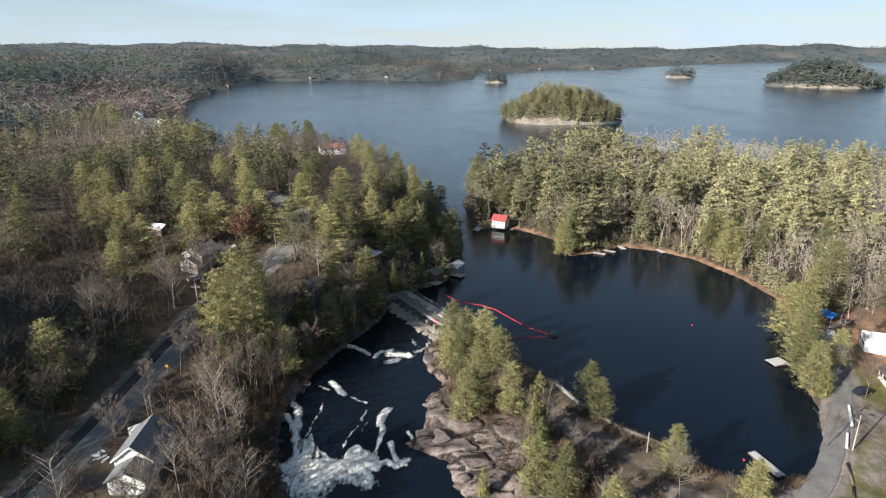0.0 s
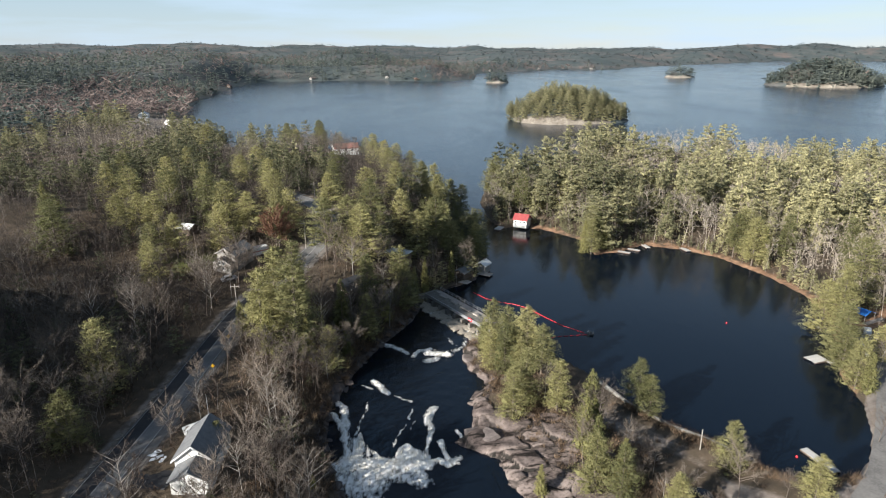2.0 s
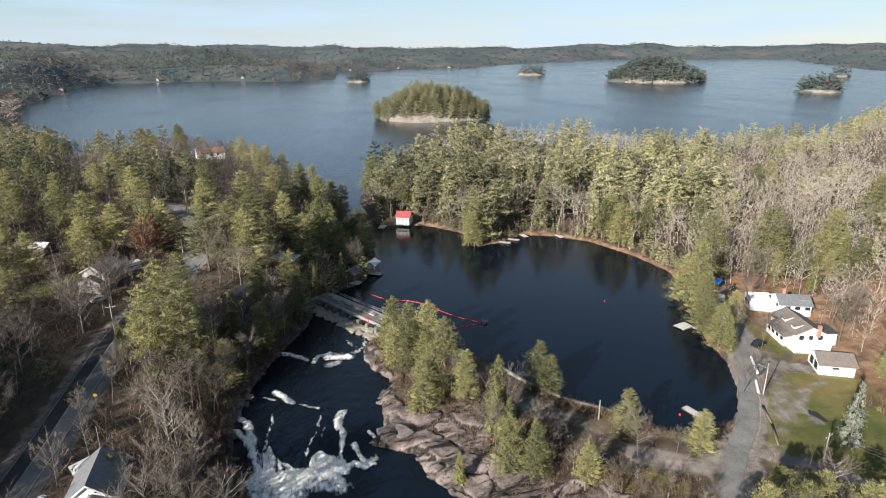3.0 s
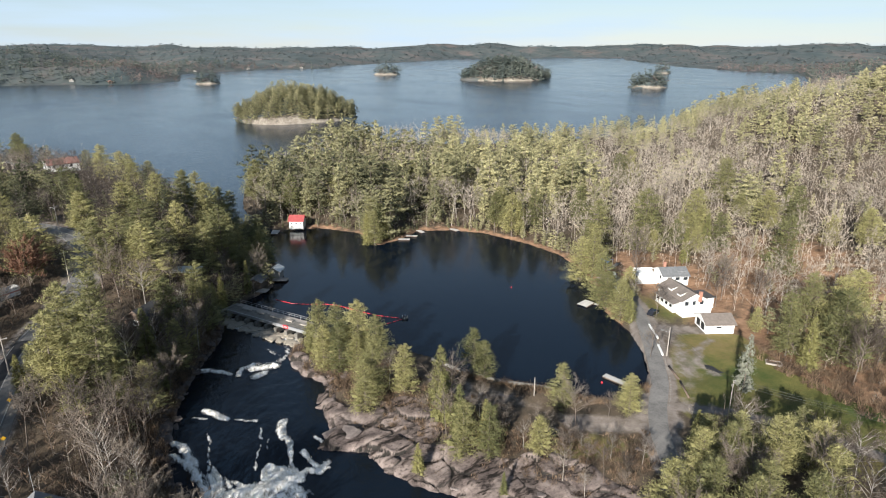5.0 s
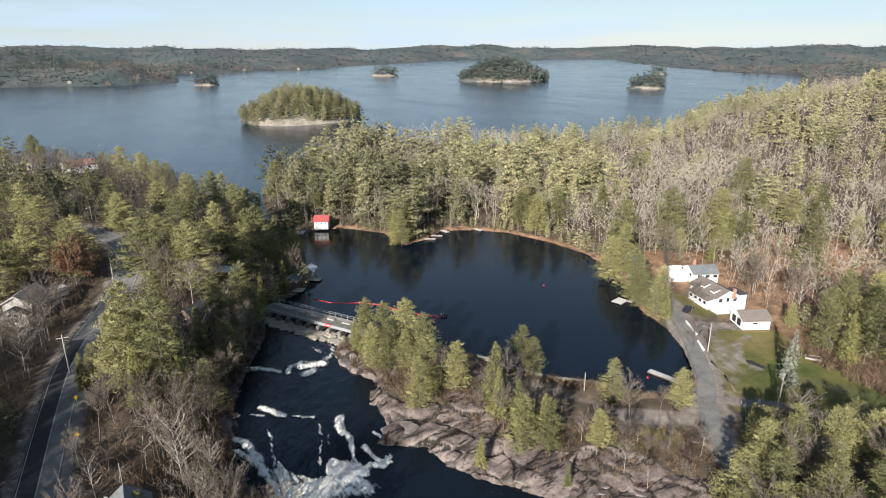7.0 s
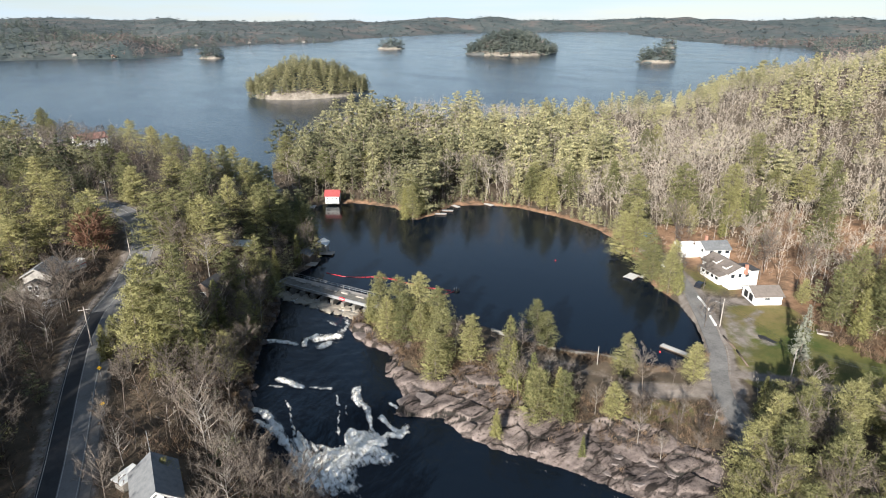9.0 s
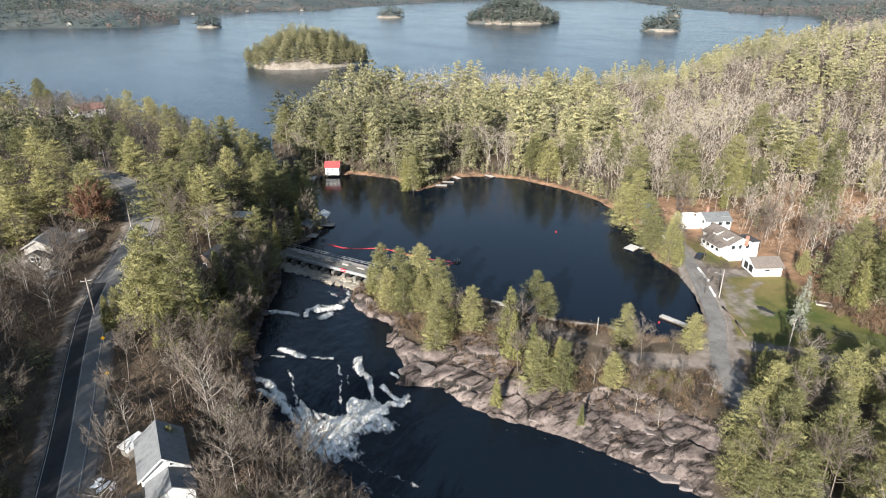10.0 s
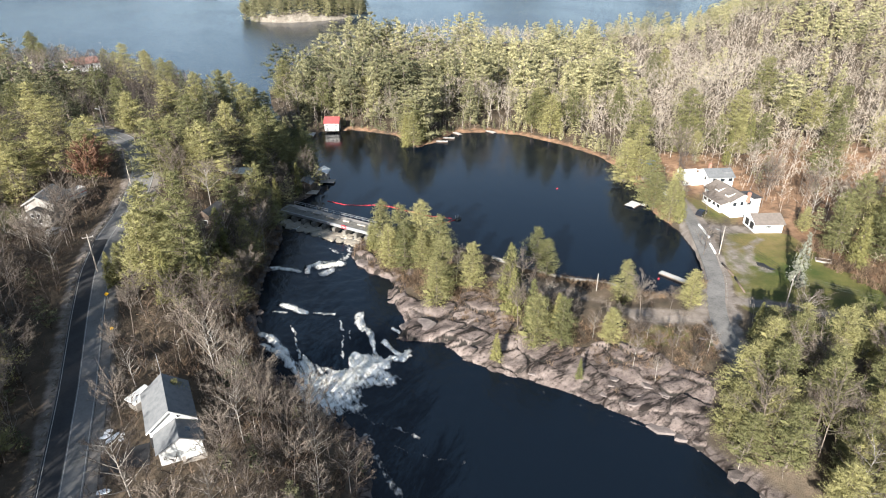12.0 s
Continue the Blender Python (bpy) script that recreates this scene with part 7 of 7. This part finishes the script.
def along(pts, spread):
    P = np.array(pts, float)
    L = np.concatenate([[0], np.cumsum(np.hypot(*np.diff(P, axis=0).T))])
    def f():
        s = S.uniform(0, L[-1])
        return np.interp(s, L, P[:, 0]) + S.normal(0, spread), np.interp(s, L, P[:, 1]) + S.normal(0, spread)
    return f


brush("shore_brush", "russet leafless shrubs along the pond shore", 260, along([(28, 117), (37, 106), (48, 94), (54, 90), (64, 89.5), (70, 94), (76, 103)], 1.2), 0.6, 1.6)
brush("meadow_brush", "tall russet brush beside the lawn", 700, lambda: (S.uniform(96, 128), S.uniform(40, 92)), 1.0, 3.0)
brush("bank_brush", "dry grass and brush on the rock bank", 1000, along([(8, 120), (14, 110), (22, 98), (29, 89), (37, 78), (46, 72)], 4.6), 0.4, 1.2)
brush("point_brush", "russet leafless brush under the pines of the point", 420, along([(-1, 146), (2, 136), (5, 126), (8, 118)], 3.6), 0.6, 1.8)
brush("river_brush", "bare brown undergrowth on the wooded river bank", 900, along([(-20, 168), (-30, 148), (-38, 130), (-40, 110), (-38, 95), (-36, 80)], 5.0), 0.8, 2.2)

# snow left beside the house, road sign, raised bed, log edging
for k, (x, y, sx, sy) in enumerate(((-62.0, 92.6, 1.0, 0.5), (-60.8, 91.9, 1.3, 0.45), (-59.6, 91.6, 0.9, 0.4), (-61.4, 93.6, 0.5, 0.7), (-62.4, 81.6, 1.1, 0.5))):
    bm = bmesh.new()
    blob(bm, Matrix.Identity(4), k + 3, 0.35, 2)
    single("snow_patch", bm, M_SNOW, "thin patch of old snow on the yard", "snow", pose(x, y, gz(x, y), 0, 0, k * 40) @ Matrix.Diagonal((sx, sy, 0.14, 1)), "snow patches", smooth=True)
for x, y in ((-59.8, 118.5), (-60.4, 131)):
    t = thing("road_sign", "small yellow road sign on a steel post", "road sign", pose(x, y, gz(x, y), 0, 0, 8), "road signs")
    part("post", rodded((0, 0, -0.3), (0, 0, 2.4), 0.04), M_STEEL, t)
    part("plate", rodded((0, -0.06, 2.2), (0, -0.045, 2.2), 0.45, None, 4), M_YELLOW, t, "yellow diamond plate")
t = thing("raised_bed", "weathered timber raised garden bed by the brush", "garden bed", pose(98.5, 85.5, gz(98.5, 85.5), 0, 0, -50))
for q in ((-1.8, -1.0, 1.8, -0.85), (-1.8, 0.85, 1.8, 1.0), (-1.8, -0.84, -1.65, 0.84), (1.65, -0.84, 1.8, 0.84)):
    part("board", boxed(q[0], q[1], -0.2, q[2], q[3], 0.45), M_WOOD, t)
part("soil", boxed(-1.64, -0.84, -0.2, 1.64, 0.84, 0.3), M_WOOD_D, t, "dark soil")
for ax_, ay_, bx_, by_ in ((74.5, 95.5, 72.0, 90.0), (71.6, 89.2, 68.2, 83.5)):
    single("log", rodded((ax_, ay_, gz(ax_, ay_) + 0.15), (bx_, by_, gz(bx_, by_) + 0.15), 0.25, 0.2, 8), M_WOOD_D, "dark log lying along the lawn's edge", "log", group="edging logs", smooth=True)


# ---- marina and cottages on the far shores ----
MARINA = [(-312, 640, 9, 18, 20, "white marina hall with pale metal roof in the clearing"), (-268, 604, 5, 8, 60, "small white marina shed near the shore"), (-285, 588, 5, 9, 40, "small white marina shed near the shore")]
for x, y, w, l, turn, lab in MARINA:
    gable_house("boat_hall", lab, pose(x, y, gz(x, y), 0, 0, turn), w, l, 3.2, 5.2, M_WHITE, M_PALE_ROOF, category="boat hall", roof_label="pale metal roof", windows=[("s", 0, 1.6, 1.6, 1.4)])
for k, (x, y, turn) in enumerate(((-262, 622, 70), (-266, 632, 65), (-272, 645, 60), (-258, 612, 70))):
    b = thing("boat", "white motor boat laid up on the shore", "boat", pose(x, y, gz(x, y) + 0.1, 0, 0, turn), "laid up boats")
    part("hull", prism([(-1.0, 0.9), (-0.75, 0.15), (0.75, 0.15), (1.0, 0.9)], -3.0, 2.4), M_WHITE, b, "white hull")
    part("cabin", boxed(-0.7, -1.6, 0.91, 0.7, 0.6, 1.8, 0.1), M_WHITE, b, "white cabin")
for x, y, turn, red in ((-330, 850, 30, 0), (-372, 1010, 10, 0), (-398, 1180, 0, 1), (-300, 1440, -40, 0), (-130, 1462, -10, 0), (-60, 1410, 10, 1), (140, 1880, 0, 0), (300, 1990, 0, 0), (470, 2020, 0, 0)):
    o = np.array([0.0, 0.0])
    for _ in range(40):                                        # up to dry land
        if float(signed(np.array([x + o[0]]), np.array([y + o[1]]), LAKE)[0]) > 9:
            break
        o += np.array([-2.0 if x < -320 else 0.0, 3.0])
    px, py = float(x + o[0]), float(y + o[1])
    gable_house("cottage", "small lakeside cottage on the far shore", pose(px, py, gz(px, py), 0, 0, turn), 8, 11, 3.4, 5.8, M_CREAM if not red else M_WOOD_D, M_SHINGLE_B if not red else M_OLD_RED, category="cottage", roof_label="shingle roof", windows=[("s", -1.6, 1.8, 1.4, 1.2), ("s", 1.6, 1.8, 1.4, 1.2)])

# ---- stone apron under the dam ----
apron = tagged(new("apron"), "rough beige stone apron below the dam", "stone apron", kind="structure")
AR = np.random.default_rng(29)
shapes = []
for k in range(5):
    bm = bmesh.new()
    blob(bm, Matrix.Identity(4), 60 + k, 0.3, 1)
    me = bpy.data.meshes.new("stone")
    bm.to_mesh(me)
    bm.free()
    me.materials.append(M_APRON)
    shapes.append(me)
for k in range(130):
    u, v = AR.uniform(0, DL), -2.4 - 4.6 * AR.uniform(0, 1) ** 0.8
    q = DM @ Vector((u, v, 0))
    s = AR.uniform(0.5, 1.15)
    o = part("stone", shapes[k % 5], None, apron)
    o.matrix_local = pose(q.x, q.y, float(river_z(np.array([q.x]), np.array([q.y]))[0]) + 0.12, 0, 0, AR.uniform(0, 360)) @ Matrix.Diagonal((s * 1.4, s, s * 0.55, 1))
